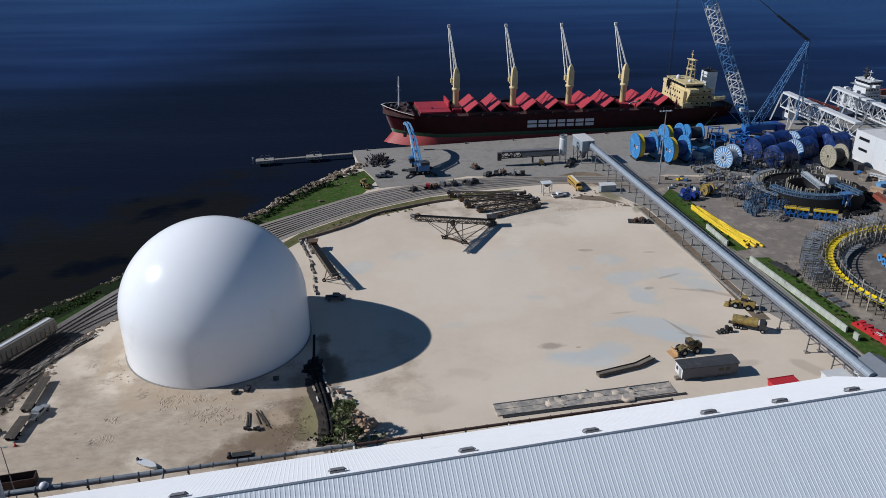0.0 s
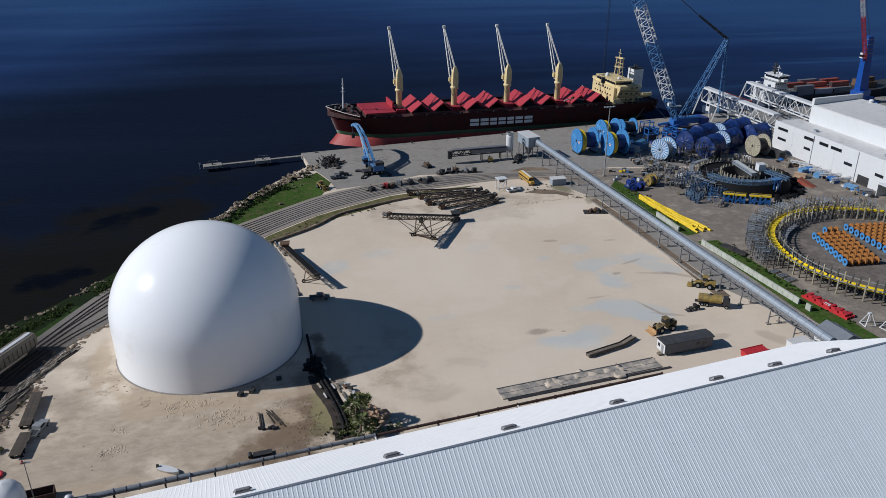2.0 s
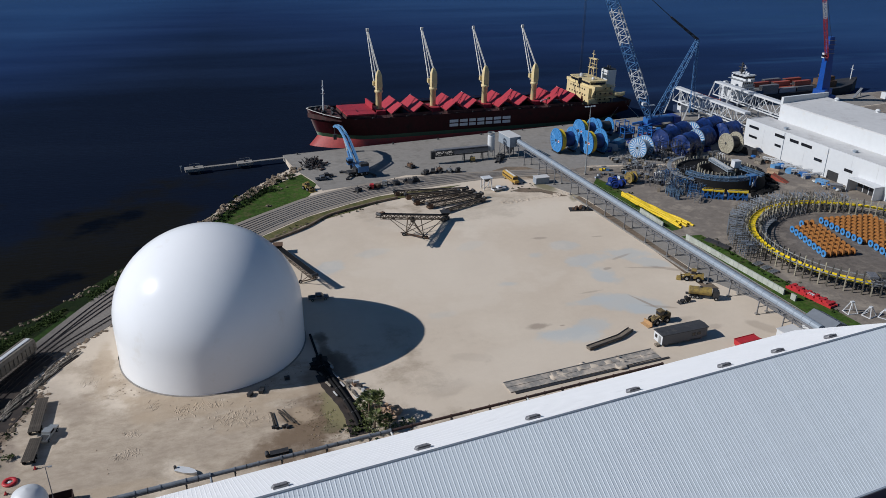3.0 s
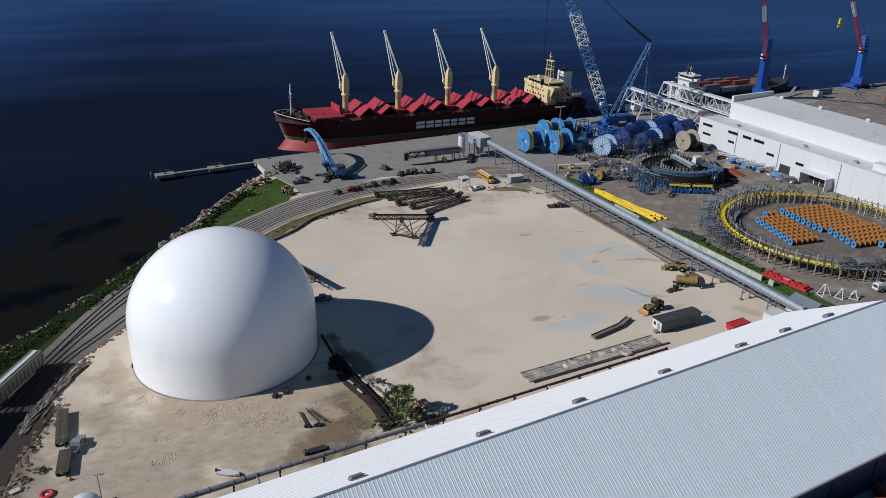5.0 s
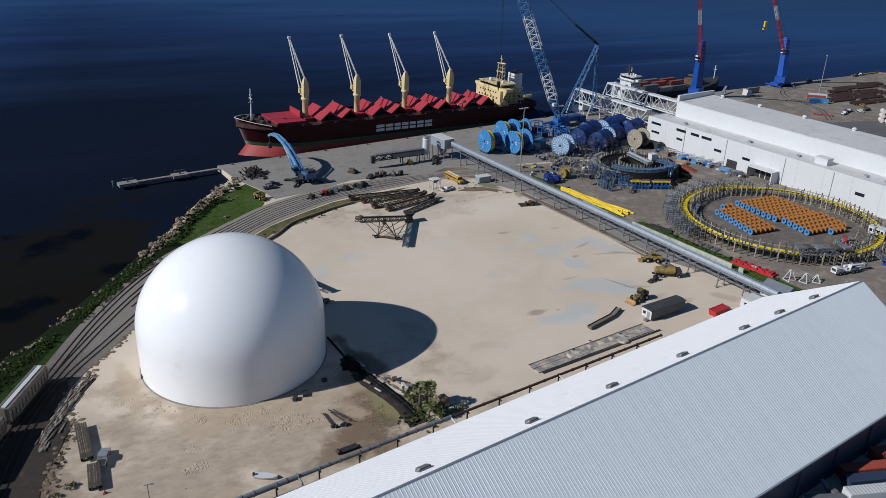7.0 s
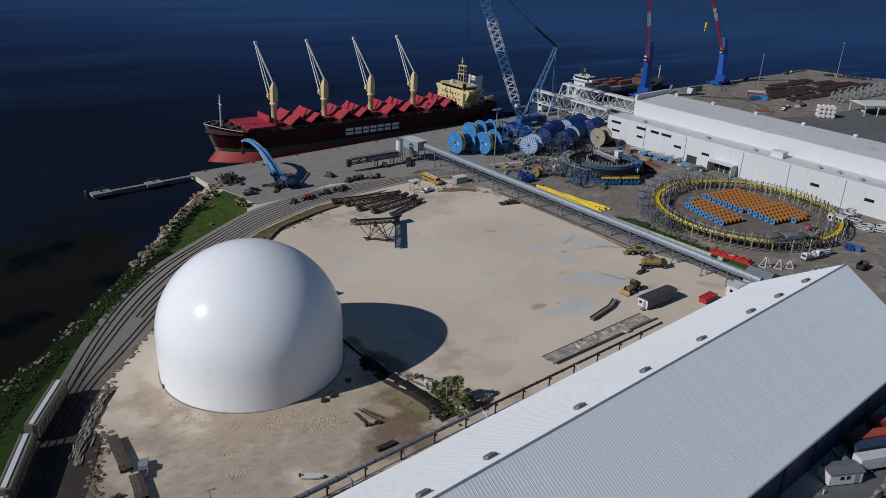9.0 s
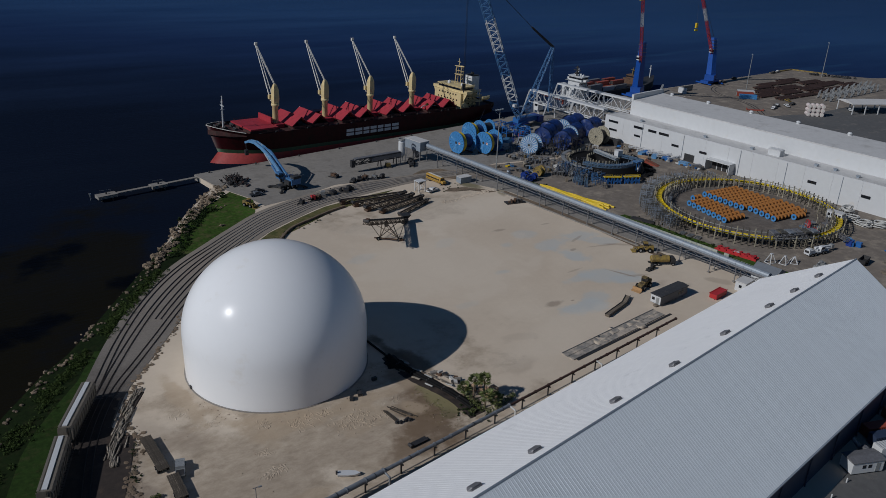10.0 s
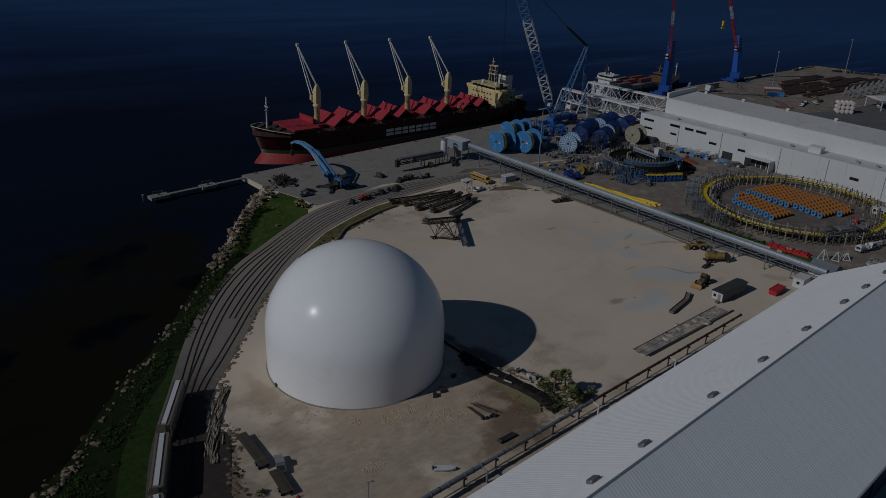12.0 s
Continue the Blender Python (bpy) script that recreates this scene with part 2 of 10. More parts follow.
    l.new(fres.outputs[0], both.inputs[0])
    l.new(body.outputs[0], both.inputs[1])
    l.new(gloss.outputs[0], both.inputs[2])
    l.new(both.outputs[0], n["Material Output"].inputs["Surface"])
    return m


SAND, WATER = sand_material(), water_material()
CONCRETE = material("quay_concrete", (0.238, 0.219, 0.195), 0.9, var=0.16, big=0.03, fine=0.5, bump=0.03, dirt=(0.16, 0.145, 0.125), dirt_amount=0.3)
ASPHALT = material("dusty_asphalt", (0.182, 0.154, 0.127), 0.92, var=0.25, big=0.025, fine=0.4, bump=0.04, dirt=(0.33, 0.28, 0.22), dirt_amount=0.35)
DARK_ASPHALT = material("dark_asphalt", (0.10, 0.10, 0.10), 0.9, var=0.2, big=0.03, fine=0.5, dirt=(0.2, 0.18, 0.16), dirt_amount=0.2)
def ballast_material():
    """Gravel darkened in the south, partly wagon shade put into the colour, paler round the northern curve."""
    m, n, l = nodes_of("rail_ballast")
    b = n["Principled BSDF"]
    b.inputs["Roughness"].default_value = 0.95
    pos = n.new("ShaderNodeTexCoord").outputs["Object"]
    sep = n.new("ShaderNodeSeparateXYZ")
    l.new(pos, sep.inputs[0])
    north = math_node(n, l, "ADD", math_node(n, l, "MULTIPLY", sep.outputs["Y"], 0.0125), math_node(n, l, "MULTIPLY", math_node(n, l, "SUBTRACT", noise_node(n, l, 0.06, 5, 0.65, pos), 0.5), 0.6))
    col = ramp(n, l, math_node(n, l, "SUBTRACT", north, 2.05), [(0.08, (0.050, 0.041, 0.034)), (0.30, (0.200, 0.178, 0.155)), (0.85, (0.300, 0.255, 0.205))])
    grit = noise_node(n, l, 1.6, 6, 0.75, pos)
    col = mix(n, l, 0.35, col, ramp(n, l, grit, [(0.3, (0.055, 0.047, 0.040)), (0.7, (0.24, 0.22, 0.20))]))
    l.new(col, b.inputs["Base Color"])
    k = n.new("ShaderNodeBump")
    k.inputs["Strength"].default_value, k.inputs["Distance"].default_value = 0.6, 0.12
    l.new(grit, k.inputs["Height"])
    l.new(k.outputs["Normal"], b.inputs["Normal"])
    return m


BALLAST = ballast_material()
BROWN_EARTH = material("brown_earth", (0.17, 0.125, 0.085), 0.95, var=0.35, big=0.06, fine=0.8, bump=0.1, dirt=(0.07, 0.06, 0.04), dirt_amount=0.35)
# darkened beyond plain mud, for the shade beside the wagons
DARK_EARTH = material("dark_earth", (0.030, 0.022, 0.018), 0.95, var=0.4, big=0.08, fine=0.8, bump=0.08, dirt=(0.065, 0.045, 0.032), dirt_amount=0.25)
GRASS = material("mown_grass", (0.042, 0.082, 0.013), 0.95, var=0.6, big=0.05, fine=0.8, bump=0.15, dirt=(0.10, 0.09, 0.04), dirt_amount=0.35)
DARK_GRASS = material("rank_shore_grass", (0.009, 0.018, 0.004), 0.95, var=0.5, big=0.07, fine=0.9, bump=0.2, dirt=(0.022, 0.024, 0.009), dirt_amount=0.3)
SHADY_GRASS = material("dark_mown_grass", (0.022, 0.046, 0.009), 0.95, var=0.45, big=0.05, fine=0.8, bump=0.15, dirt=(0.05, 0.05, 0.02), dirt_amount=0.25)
DRY_GRASS = material("dry_grass", (0.13, 0.115, 0.05), 0.95, var=0.4, big=0.08, fine=0.9, bump=0.12, dirt=(0.06, 0.075, 0.025), dirt_amount=0.5)
ROCK = material("shore_rock", (0.20, 0.152, 0.103), 0.9, var=0.75, big=0.25, fine=1.5, bump=0.1, dirt=(0.07, 0.06, 0.05), dirt_amount=0.3)
# lighter leaf copy, with the shrubs' sunny tops put into its colour
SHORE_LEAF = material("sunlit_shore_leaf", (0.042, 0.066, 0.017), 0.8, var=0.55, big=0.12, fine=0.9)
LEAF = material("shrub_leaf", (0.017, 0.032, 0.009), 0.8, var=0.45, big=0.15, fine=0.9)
DRY_LEAF = material("dry_scrub_leaf", (0.22, 0.17, 0.08), 0.9, var=0.5, big=0.2, fine=1.2)
PALM_LEAF = material("palm_leaf", (0.088, 0.108, 0.026), 0.6, var=0.4, big=0.5, fine=2.0)
for grassy in (GRASS, DARK_GRASS, SHADY_GRASS, DRY_GRASS, LEAF, SHORE_LEAF):
    grassy.node_tree.nodes["Principled BSDF"].inputs["Specular IOR Level"].default_value = 0.12
BARK = material("palm_bark", (0.15, 0.11, 0.075), 0.9, var=0.3, big=0.5, fine=4.0, bump=0.03)
MEMBRANE = material("white_membrane", (0.78, 0.788, 0.797), 0.23, var=0.012, big=0.03, fine=0.3, dirt=(0.70, 0.68, 0.64), dirt_amount=0.05)
MEMBRANE.node_tree.nodes["Principled BSDF"].inputs["Specular IOR Level"].default_value = 0.11
WHITE_METAL = material("white_sheet_metal", (0.762, 0.807, 0.832), 0.4, var=0.03, big=0.03, fine=0.25, by_object=0.05)
# lighter white than the near slope's, putting the far slope's brightness into the colour
BRIGHT_SLOPE_WHITE = material("bright_slope_white", (0.925, 0.92, 0.912), 0.55, var=0.03, big=0.05, fine=0.4, dirt=(0.74, 0.74, 0.73), dirt_amount=0.05)
WHITE_PAINT = material("white_paint", (0.565, 0.575, 0.58), 0.5, var=0.04, big=0.05, fine=0.5, dirt=(0.55, 0.52, 0.47), dirt_amount=0.08)
SLATE_ROOF = material("slate_grey_sheet", (0.15, 0.165, 0.185), 0.6, var=0.12, big=0.1, fine=0.8)
GREY_ROOF = material("grey_membrane_roof", (0.53, 0.525, 0.515), 0.7, var=0.08, big=0.04, fine=0.4, dirt=(0.38, 0.37, 0.36), dirt_amount=0.2)
LIGHT_GREY = material("galvanised_sheet", (0.255, 0.295, 0.34), 0.5, 0.1, var=0.08, big=0.1, fine=0.8, dirt=(0.35, 0.34, 0.33), dirt_amount=0.1)
STEEL = material("weathered_steel", (0.20, 0.20, 0.21), 0.6, 0.4, var=0.25, big=0.2, fine=2.0)
GALV = material("galvanised_steel", (0.36, 0.37, 0.37), 0.5, 0.5, var=0.2, big=0.2, fine=2.0)
DARK = material("dark_painted_steel", (0.028, 0.028, 0.03), 0.6, var=0.3, big=0.3, fine=2.0, dirt=(0.08, 0.06, 0.045), dirt_amount=0.2)
RUST = material("rusty_steel", (0.13, 0.075, 0.045), 0.85, 0.2, var=0.4, big=0.4, fine=2.0, dirt=(0.05, 0.035, 0.03), dirt_amount=0.3)
DARK_RUST = material("dark_rusted_pipe", (0.055, 0.028, 0.022), 0.85, var=0.35, big=0.1, fine=1.0, dirt=(0.03, 0.02, 0.02), dirt_amount=0.3)


def rail_material():
    """Dark rusty rails in the south; sun glint on the northern curve is painted in as paler steel."""
    m, n, l = nodes_of("glint_rail_steel")
    b = n["Principled BSDF"]
    b.inputs["Roughness"].default_value, b.inputs["Metallic"].default_value = 0.5, 0.1
    pos = n.new("ShaderNodeTexCoord").outputs["Object"]
    sep = n.new("ShaderNodeSeparateXYZ")
    l.new(pos, sep.inputs[0])
    # rises along x from dark rail to the painted glint
    worn = math_node(n, l, "ADD", math_node(n, l, "MULTIPLY", math_node(n, l, "SUBTRACT", sep.outputs["X"], -62.0), 0.03), math_node(n, l, "SUBTRACT", noise_node(n, l, 0.1, 4, 0.6, pos), 0.5))
    l.new(ramp(n, l, worn, [(0.1, (0.030, 0.022, 0.018)), (0.7, (0.36, 0.325, 0.29))]), b.inputs["Base Color"])
    return m


RAIL = rail_material()
DARK_TIMBER = material("tarred_timber", (0.050, 0.040, 0.032), 0.9, var=0.4, big=0.3, fine=2.5, dirt=(0.12, 0.10, 0.08), dirt_amount=0.3)
TIMBER = material("weathered_timber", (0.22, 0.18, 0.135), 0.9, var=0.35, big=0.3, fine=2.5, bump=0.02, dirt=(0.08, 0.065, 0.05), dirt_amount=0.35, by_object=0.3)
BLEACHED_LOG = material("bleached_log", (0.43, 0.375, 0.305), 0.9, var=0.5, big=0.3, fine=2.5, dirt=(0.10, 0.08, 0.06), dirt_amount=0.5, by_object=0.6)
PALE_TIMBER = material("bleached_timber", (0.42, 0.365, 0.29), 0.9, var=0.4, big=0.3, fine=2.5, dirt=(0.08, 0.065, 0.05), dirt_amount=0.4, by_object=0.6)
RUBBER = material("black_rubber", (0.008, 0.008, 0.0085), 0.8, var=0.3, big=0.5, fine=3.0)
RUBBER.node_tree.nodes["Principled BSDF"].inputs["Specular IOR Level"].default_value = 0.15
GLASS = material("dark_window_glass", (0.012, 0.014, 0.018), 0.08, var=0.1, big=0.3, fine=1.0)
BLUE = material("blue_paint", (0.022, 0.12, 0.36), 0.45, var=0.15, big=0.2, fine=1.5, dirt=(0.03, 0.09, 0.2), dirt_amount=0.2)
LIGHT_BLUE = material("light_blue_paint", (0.10, 0.25, 0.45), 0.5, var=0.18, big=0.15, fine=1.2, dirt=(0.3, 0.36, 0.42), dirt_amount=0.3)
DEEP_BLUE = material("deep_blue_paint", (0.012, 0.04, 0.23), 0.45, var=0.15, big=0.2, fine=1.5)
TARP = material("blue_tarpaulin", (0.006, 0.028, 0.135), 0.5, var=0.55, big=0.25, fine=0.8, bump=0.3, dirt=(0.006, 0.012, 0.035), dirt_amount=0.35)
YELLOW = material("yellow_paint", (0.66, 0.46, 0.015), 0.5, var=0.15, big=0.2, fine=1.5, dirt=(0.4, 0.27, 0.05), dirt_amount=0.2)
BUS_YELLOW = material("orange_yellow_paint", (0.42, 0.25, 0.04), 0.55, var=0.2, big=0.2, fine=1.5, dirt=(0.26, 0.16, 0.05), dirt_amount=0.35)
DULL_YELLOW = material("faded_yellow_paint", (0.31, 0.215, 0.05), 0.7, var=0.3, big=0.3, fine=1.5, dirt=(0.10, 0.075, 0.045), dirt_amount=0.55)
RUSTY_YELLOW = material("rusty_yellow_paint", (0.19, 0.135, 0.05), 0.8, var=0.4, big=0.5, fine=2.0, dirt=(0.05, 0.035, 0.025), dirt_amount=0.6)
TAN_STEEL = material("tan_worn_steel", (0.40, 0.24, 0.11), 0.7, var=0.2, big=0.5, fine=2.0)
ORANGE = material("orange_paint", (0.31, 0.130, 0.032), 0.55, var=0.18, big=0.2, fine=1.5, dirt=(0.36, 0.15, 0.05), dirt_amount=0.25)
RED = material("red_paint", (0.45, 0.025, 0.03), 0.5, var=0.15, big=0.2, fine=1.5, dirt=(0.25, 0.03, 0.03), dirt_amount=0.2)
HATCH_RED = material("hatch_red", (0.34, 0.022, 0.035), 0.6, var=0.15, big=0.12, fine=1.0, dirt=(0.2, 0.02, 0.03), dirt_amount=0.25)
HULL = material("maroon_hull", (0.034, 0.0048, 0.0065), 0.5, var=0.3, big=0.06, fine=0.6, dirt=(0.012, 0.006, 0.006), dirt_amount=0.35)
HULL.node_tree.nodes["Principled BSDF"].inputs["Specular IOR Level"].default_value = 0.15
BOOT_RED = material("antifouling_red", (0.36, 0.045, 0.04), 0.6, var=0.2, big=0.1, fine=0.8, dirt=(0.2, 0.06, 0.05), dirt_amount=0.25)
BOOT_GREEN = material("boottop_green", (0.03, 0.075, 0.035), 0.6, var=0.25, big=0.1, fine=0.8)
DECK_RED = material("deck_dark_red", (0.06, 0.018, 0.016), 0.8, var=0.4, big=0.2, fine=1.0, dirt=(0.03, 0.025, 0.02), dirt_amount=0.35)
CREAM = material("cream_paint", (0.60, 0.48, 0.25), 0.5, var=0.08, big=0.2, fine=1.0, dirt=(0.45, 0.36, 0.22), dirt_amount=0.15)
PALE_CREAM = material("pale_cream_paint", (0.68, 0.66, 0.60), 0.5, var=0.08, big=0.2, fine=1.0)
BOX_RED = material("container_red", (0.36, 0.075, 0.045), 0.6, var=0.15, big=0.2, fine=1.0, by_object=0.3)
CABLE_YELLOW = material("yellow_cable", (0.60, 0.42, 0.02), 0.55, var=0.15, big=0.2, fine=1.5, dirt=(0.28, 0.2, 0.05), dirt_amount=0.2)
TRAILER_GREY = material("trailer_grey_siding", (0.10, 0.11, 0.125), 0.6, var=0.1, big=0.3, fine=1.5, dirt=(0.16, 0.155, 0.15), dirt_amount=0.1)
DUSTY_SLAB = material("dusty_concrete_slab", (0.23, 0.215, 0.195), 0.92, var=0.25, big=0.12, fine=0.9, bump=0.04, dirt=(0.50, 0.425, 0.345), dirt_amount=0.55)
CLOD = material("dry_earth_clod", (0.34, 0.27, 0.20), 0.95, var=0.4, big=0.05, fine=1.0)
DARK_ROOF = material("dark_felt_roof", (0.035, 0.037, 0.042), 0.85, var=0.3, big=0.15, fine=1.0, dirt=(0.09, 0.085, 0.08), dirt_amount=0.25)
NAVY_WALL = material("navy_wall", (0.03, 0.045, 0.085), 0.5, var=0.15, big=0.1, fine=0.8)
BOULDER = material("tan_boulder", (0.42, 0.29, 0.19), 0.9, var=0.3, big=0.3, fine=1.5, bump=0.1)
PALE_WALL = material("pale_block", (0.42, 0.44, 0.38), 0.9, var=0.15, big=0.2, fine=1.0, dirt=(0.2, 0.2, 0.16), dirt_amount=0.25, by_object=0.15)
LIGHT_REEL = material("reel_blue", (0.05, 0.215, 0.48), 0.5, var=0.12, big=0.2, fine=1.2, dirt=(0.2, 0.38, 0.58), dirt_amount=0.2)
PALE_BLUE = material("pale_blue_paint", (0.20, 0.31, 0.44), 0.55, var=0.15, big=0.2, fine=1.2, dirt=(0.45, 0.47, 0.48), dirt_amount=0.35)
BEIGE = material("beige_steel", (0.34, 0.31, 0.23), 0.7, var=0.2, big=0.3, fine=1.5, dirt=(0.16, 0.14, 0.1), dirt_amount=0.3)
PALE_SPOKE = material("chalky_white_paint", (0.46, 0.52, 0.58), 0.6, var=0.2, big=0.2, fine=1.2, dirt=(0.25, 0.35, 0.45), dirt_amount=0.3)
TEAL_TARP = material("blue_grey_canvas", (0.04, 0.13, 0.24), 0.6, var=0.2, big=0.3, fine=1.5)
PALE_HOSE = material("pale_hose", (0.5, 0.5, 0.48), 0.6, var=0.2, big=0.5, fine=2.0, dirt=(0.3, 0.28, 0.25), dirt_amount=0.3)
WAGON_GREY = material("grimy_wagon_grey", (0.155, 0.135, 0.108), 0.7, var=0.2, big=0.2, fine=1.2, dirt=(0.10, 0.08, 0.06), dirt_amount=0.3)
HARBOUR_BLUE = material("harbour_crane_blue", (0.010, 0.070, 0.32), 0.45, var=0.15, big=0.2, fine=1.5, dirt=(0.02, 0.05, 0.16), dirt_amount=0.2)
BOOM_RED = material("crane_boom_red", (0.42, 0.03, 0.04), 0.5, var=0.15, big=0.2, fine=1.5)
PINK_WHITE = material("coated_pipe_white", (0.66, 0.58, 0.55), 0.5, var=0.1, big=0.3, fine=1.5)
LEMON = material("lemon_yellow_trough", (0.66, 0.50, 0.012), 0.5, var=0.18, big=0.2, fine=1.2, dirt=(0.30, 0.22, 0.03), dirt_amount=0.25)
GALLERY_BLUE = material("steel_blue_paint", (0.075, 0.135, 0.215), 0.5, var=0.25, big=0.2, fine=1.5, dirt=(0.16, 0.2, 0.25), dirt_amount=0.3)
CRANE_BLUE = material("crane_lattice_blue", (0.055, 0.155, 0.33), 0.5, var=0.15, big=0.2, fine=1.5, dirt=(0.16, 0.26, 0.38), dirt_amount=0.25)
DARK_POST = material("dark_post_steel", (0.085, 0.08, 0.07), 0.7, 0.2, var=0.35, big=0.3, fine=1.5, dirt=(0.20, 0.17, 0.11), dirt_amount=0.3)
RING_DIRT = material("trodden_dirt", (0.125, 0.105, 0.088), 0.95, var=0.3, big=0.07, fine=0.7, bump=0.06, dirt=(0.22, 0.185, 0.15), dirt_amount=0.35)
SCAFFOLD = material("blue_grey_scaffold_tube", (0.27, 0.30, 0.34), 0.55, 0.3, var=0.25, big=0.2, fine=1.5, dirt=(0.14, 0.13, 0.12), dirt_amount=0.3)
DUSTY_STEEL = material("dusty_rusted_steel", (0.115, 0.088, 0.066), 0.85, 0.1, var=0.4, big=0.3, fine=1.5, dirt=(0.26, 0.21, 0.16), dirt_amount=0.35)
PIPE_GREY = material("grey_coated_pipe", (0.20, 0.22, 0.245), 0.55, 0.2, var=0.2, big=0.15, fine=1.0, dirt=(0.10, 0.095, 0.09), dirt_amount=0.3)
DARK_TIMBER = material("dark_oiled_timber", (0.072, 0.058, 0.044), 0.9, var=0.4, big=0.3, fine=2.0, dirt=(0.15, 0.125, 0.10), dirt_amount=0.25, by_object=0.35)


# ---- mesh helpers ----
class Geo:
    """Gathers vertices and faces of one mesh."""

    def __init__(self):
        self.v, self.f = [], []

    def add(self, verts, faces):
        k = len(self.v)
        self.v += [tuple(p) for p in verts]
        self.f += [tuple(k + i for i in face) for face in faces]
        return self

    def box(self, c, s, rz=0.0, m=None):
        """A box with its base's centre at c and the size s, turned rz degrees."""
        m = m or pose(c[0], c[1], c[2], 0, 0, rz)
        x, y, z = s[0] / 2, s[1] / 2, s[2]
        pts = [m @ Vector((a, b, h)) for h in (0, z) for a, b in ((-x, -y), (x, -y), (x, y), (-x, y))]
        return self.add(pts, [(3, 2, 1, 0), (4, 5, 6, 7), (0, 1, 5, 4), (1, 2, 6, 5), (2, 3, 7, 6), (3, 0, 4, 7)])

    def beam(self, p, q, w, h=None):
        """A square bar from p to q."""
        p, q = Vector(p), Vector(q)
        h = h or w
        d = q - p
        if d.length < 1e-6:
            return self
        d.normalize()
        s = d.cross(Vector((0, 0, 1)))
        s = s.normalized() if s.length > 1e-4 else Vector((1, 0, 0))
        t = s.cross(d)
        pts = [e + s * a * w / 2 + t * b * h / 2 for e in (p, q) for a, b in ((-1, -1), (1, -1), (1, 1), (-1, 1))]
        return self.add(pts, [(0, 1, 2, 3), (7, 6, 5, 4), (0, 4, 5, 1), (1, 5, 6, 2), (2, 6, 7, 3), (3, 7, 4, 0)])

    def tube(self, p, q, r, n=8, r2=None, caps=True):
        p, q = Vector(p), Vector(q)
        r2 = r if r2 is None else r2
        d = (q - p).normalized()
        s = d.cross(Vector((0, 0, 1)))
        s = s.normalized() if s.length > 1e-4 else Vector((1, 0, 0))
        t = s.cross(d)
        ring = [(math.cos(2 * math.pi * i / n), math.sin(2 * math.pi * i / n)) for i in range(n)]
        pts = [e + (s * a + t * b) * k for e, k in ((p, r), (q, r2)) for a, b in ring]
        faces = [(i, i + n, (i + 1) % n + n, (i + 1) % n) for i in range(n)]
        if caps:
            faces += [tuple(range(n)), tuple(range(2 * n - 1, n - 1, -1))]
        return self.add(pts, faces)

    def lathe(self, prof, n=32, c=(0, 0, 0), arc=(0, 360)):
        """Turns (radius, height) pairs round the z axis."""
        full = arc[1] - arc[0] >= 360
        m = n if full else n + 1
        ang = [radians(arc[0] + (arc[1] - arc[0]) * i / n) for i in range(m)]
        pts = [(c[0] + r * math.cos(a), c[1] + r * math.sin(a), c[2] + z) for r, z in prof for a in ang]
        faces = []
        for j in range(len(prof) - 1):
            for i in range(n):
                k = (i + 1) % m
                faces.append((j * m + i, j * m + k, (j + 1) * m + k, (j + 1) * m + i))
        return self.add(pts, faces)

    def prism(self, poly, z0, z1):
        n = len(poly)
        area = sum(poly[i][0] * poly[(i + 1) % n][1] - poly[(i + 1) % n][0] * poly[i][1] for i in range(n))
        poly = list(poly) if area > 0 else list(poly)[::-1]
        pts = [(x, y, z) for z in (z0, z1) for x, y in poly]
        faces = [tuple(range(n - 1, -1, -1)), tuple(range(n, 2 * n))]
        return self.add(pts, faces + [(i, (i + 1) % n, (i + 1) % n + n, i + n) for i in range(n)])

    def loft(self, rings, close=True, ends=True):
        """Skins rings of equally many points."""
        n = len(rings[0])
        pts = [p for r in rings for p in r]
        faces = []
        for j in range(len(rings) - 1):
            for i in range(n if close else n - 1):
                k = (i + 1) % n
                faces.append((j * n + i, j * n + k, (j + 1) * n + k, (j + 1) * n + i))
        if ends and close:
            faces += [tuple(range(n - 1, -1, -1)), tuple(range((len(rings) - 1) * n, len(rings) * n))]
        return self.add(pts, faces)

    def truss(self, p, q, w, h, bay, bar=0.15):
        """A box lattice from p to q, hanging h below the line, with diagonals."""
        p, q = Vector(p), Vector(q)
        d = q - p
        n = max(2, round(d.length / bay))
        s = d.normalized().cross(Vector((0, 0, 1)))
        s = s.normalized() * w / 2 if s.length > 1e-3 else Vector((w / 2, 0, 0))
        t = s.cross(d).normalized() * h
        if abs(d.normalized().z) < 0.9 and t.z > 0:
            t = -t
        cs = [s, -s, -s + t, s + t]
        for c in cs:
            self.beam(p + c, q + c, bar * 1.4)
        for i in range(n):
            a, b = p + d * i / n, p + d * (i + 1) / n
            for j in range(4):
                c, e = cs[j], cs[(j + 1) % 4]
                self.beam(a + c, b + e if i % 2 else a + e, bar)
                self.beam(a + e, b + c, bar)
        return self

    def mesh(self, name, mat, smooth=False):
        me = bpy.data.meshes.new(name)
        me.from_pydata(self.v, [], self.f)
        me.materials.append(mat)
        if smooth:
            me.polygons.foreach_set("use_smooth", [True] * len(me.polygons))
        me.update()
        return me


def part(name, geo, mat, parent, label="", smooth=False, m=None, kind=""):
    """One mesh object under a thing or under a part; geo is a Geo or a ready mesh."""
    me = geo if isinstance(geo, bpy.types.Mesh) else geo.mesh(name, mat, smooth)
    ob = new(name, me)
    ob.parent = parent
    if m is not None:
        ob.matrix_basis = m
    if label or kind:
        tagged(ob, label=label, kind=kind)
    return ob


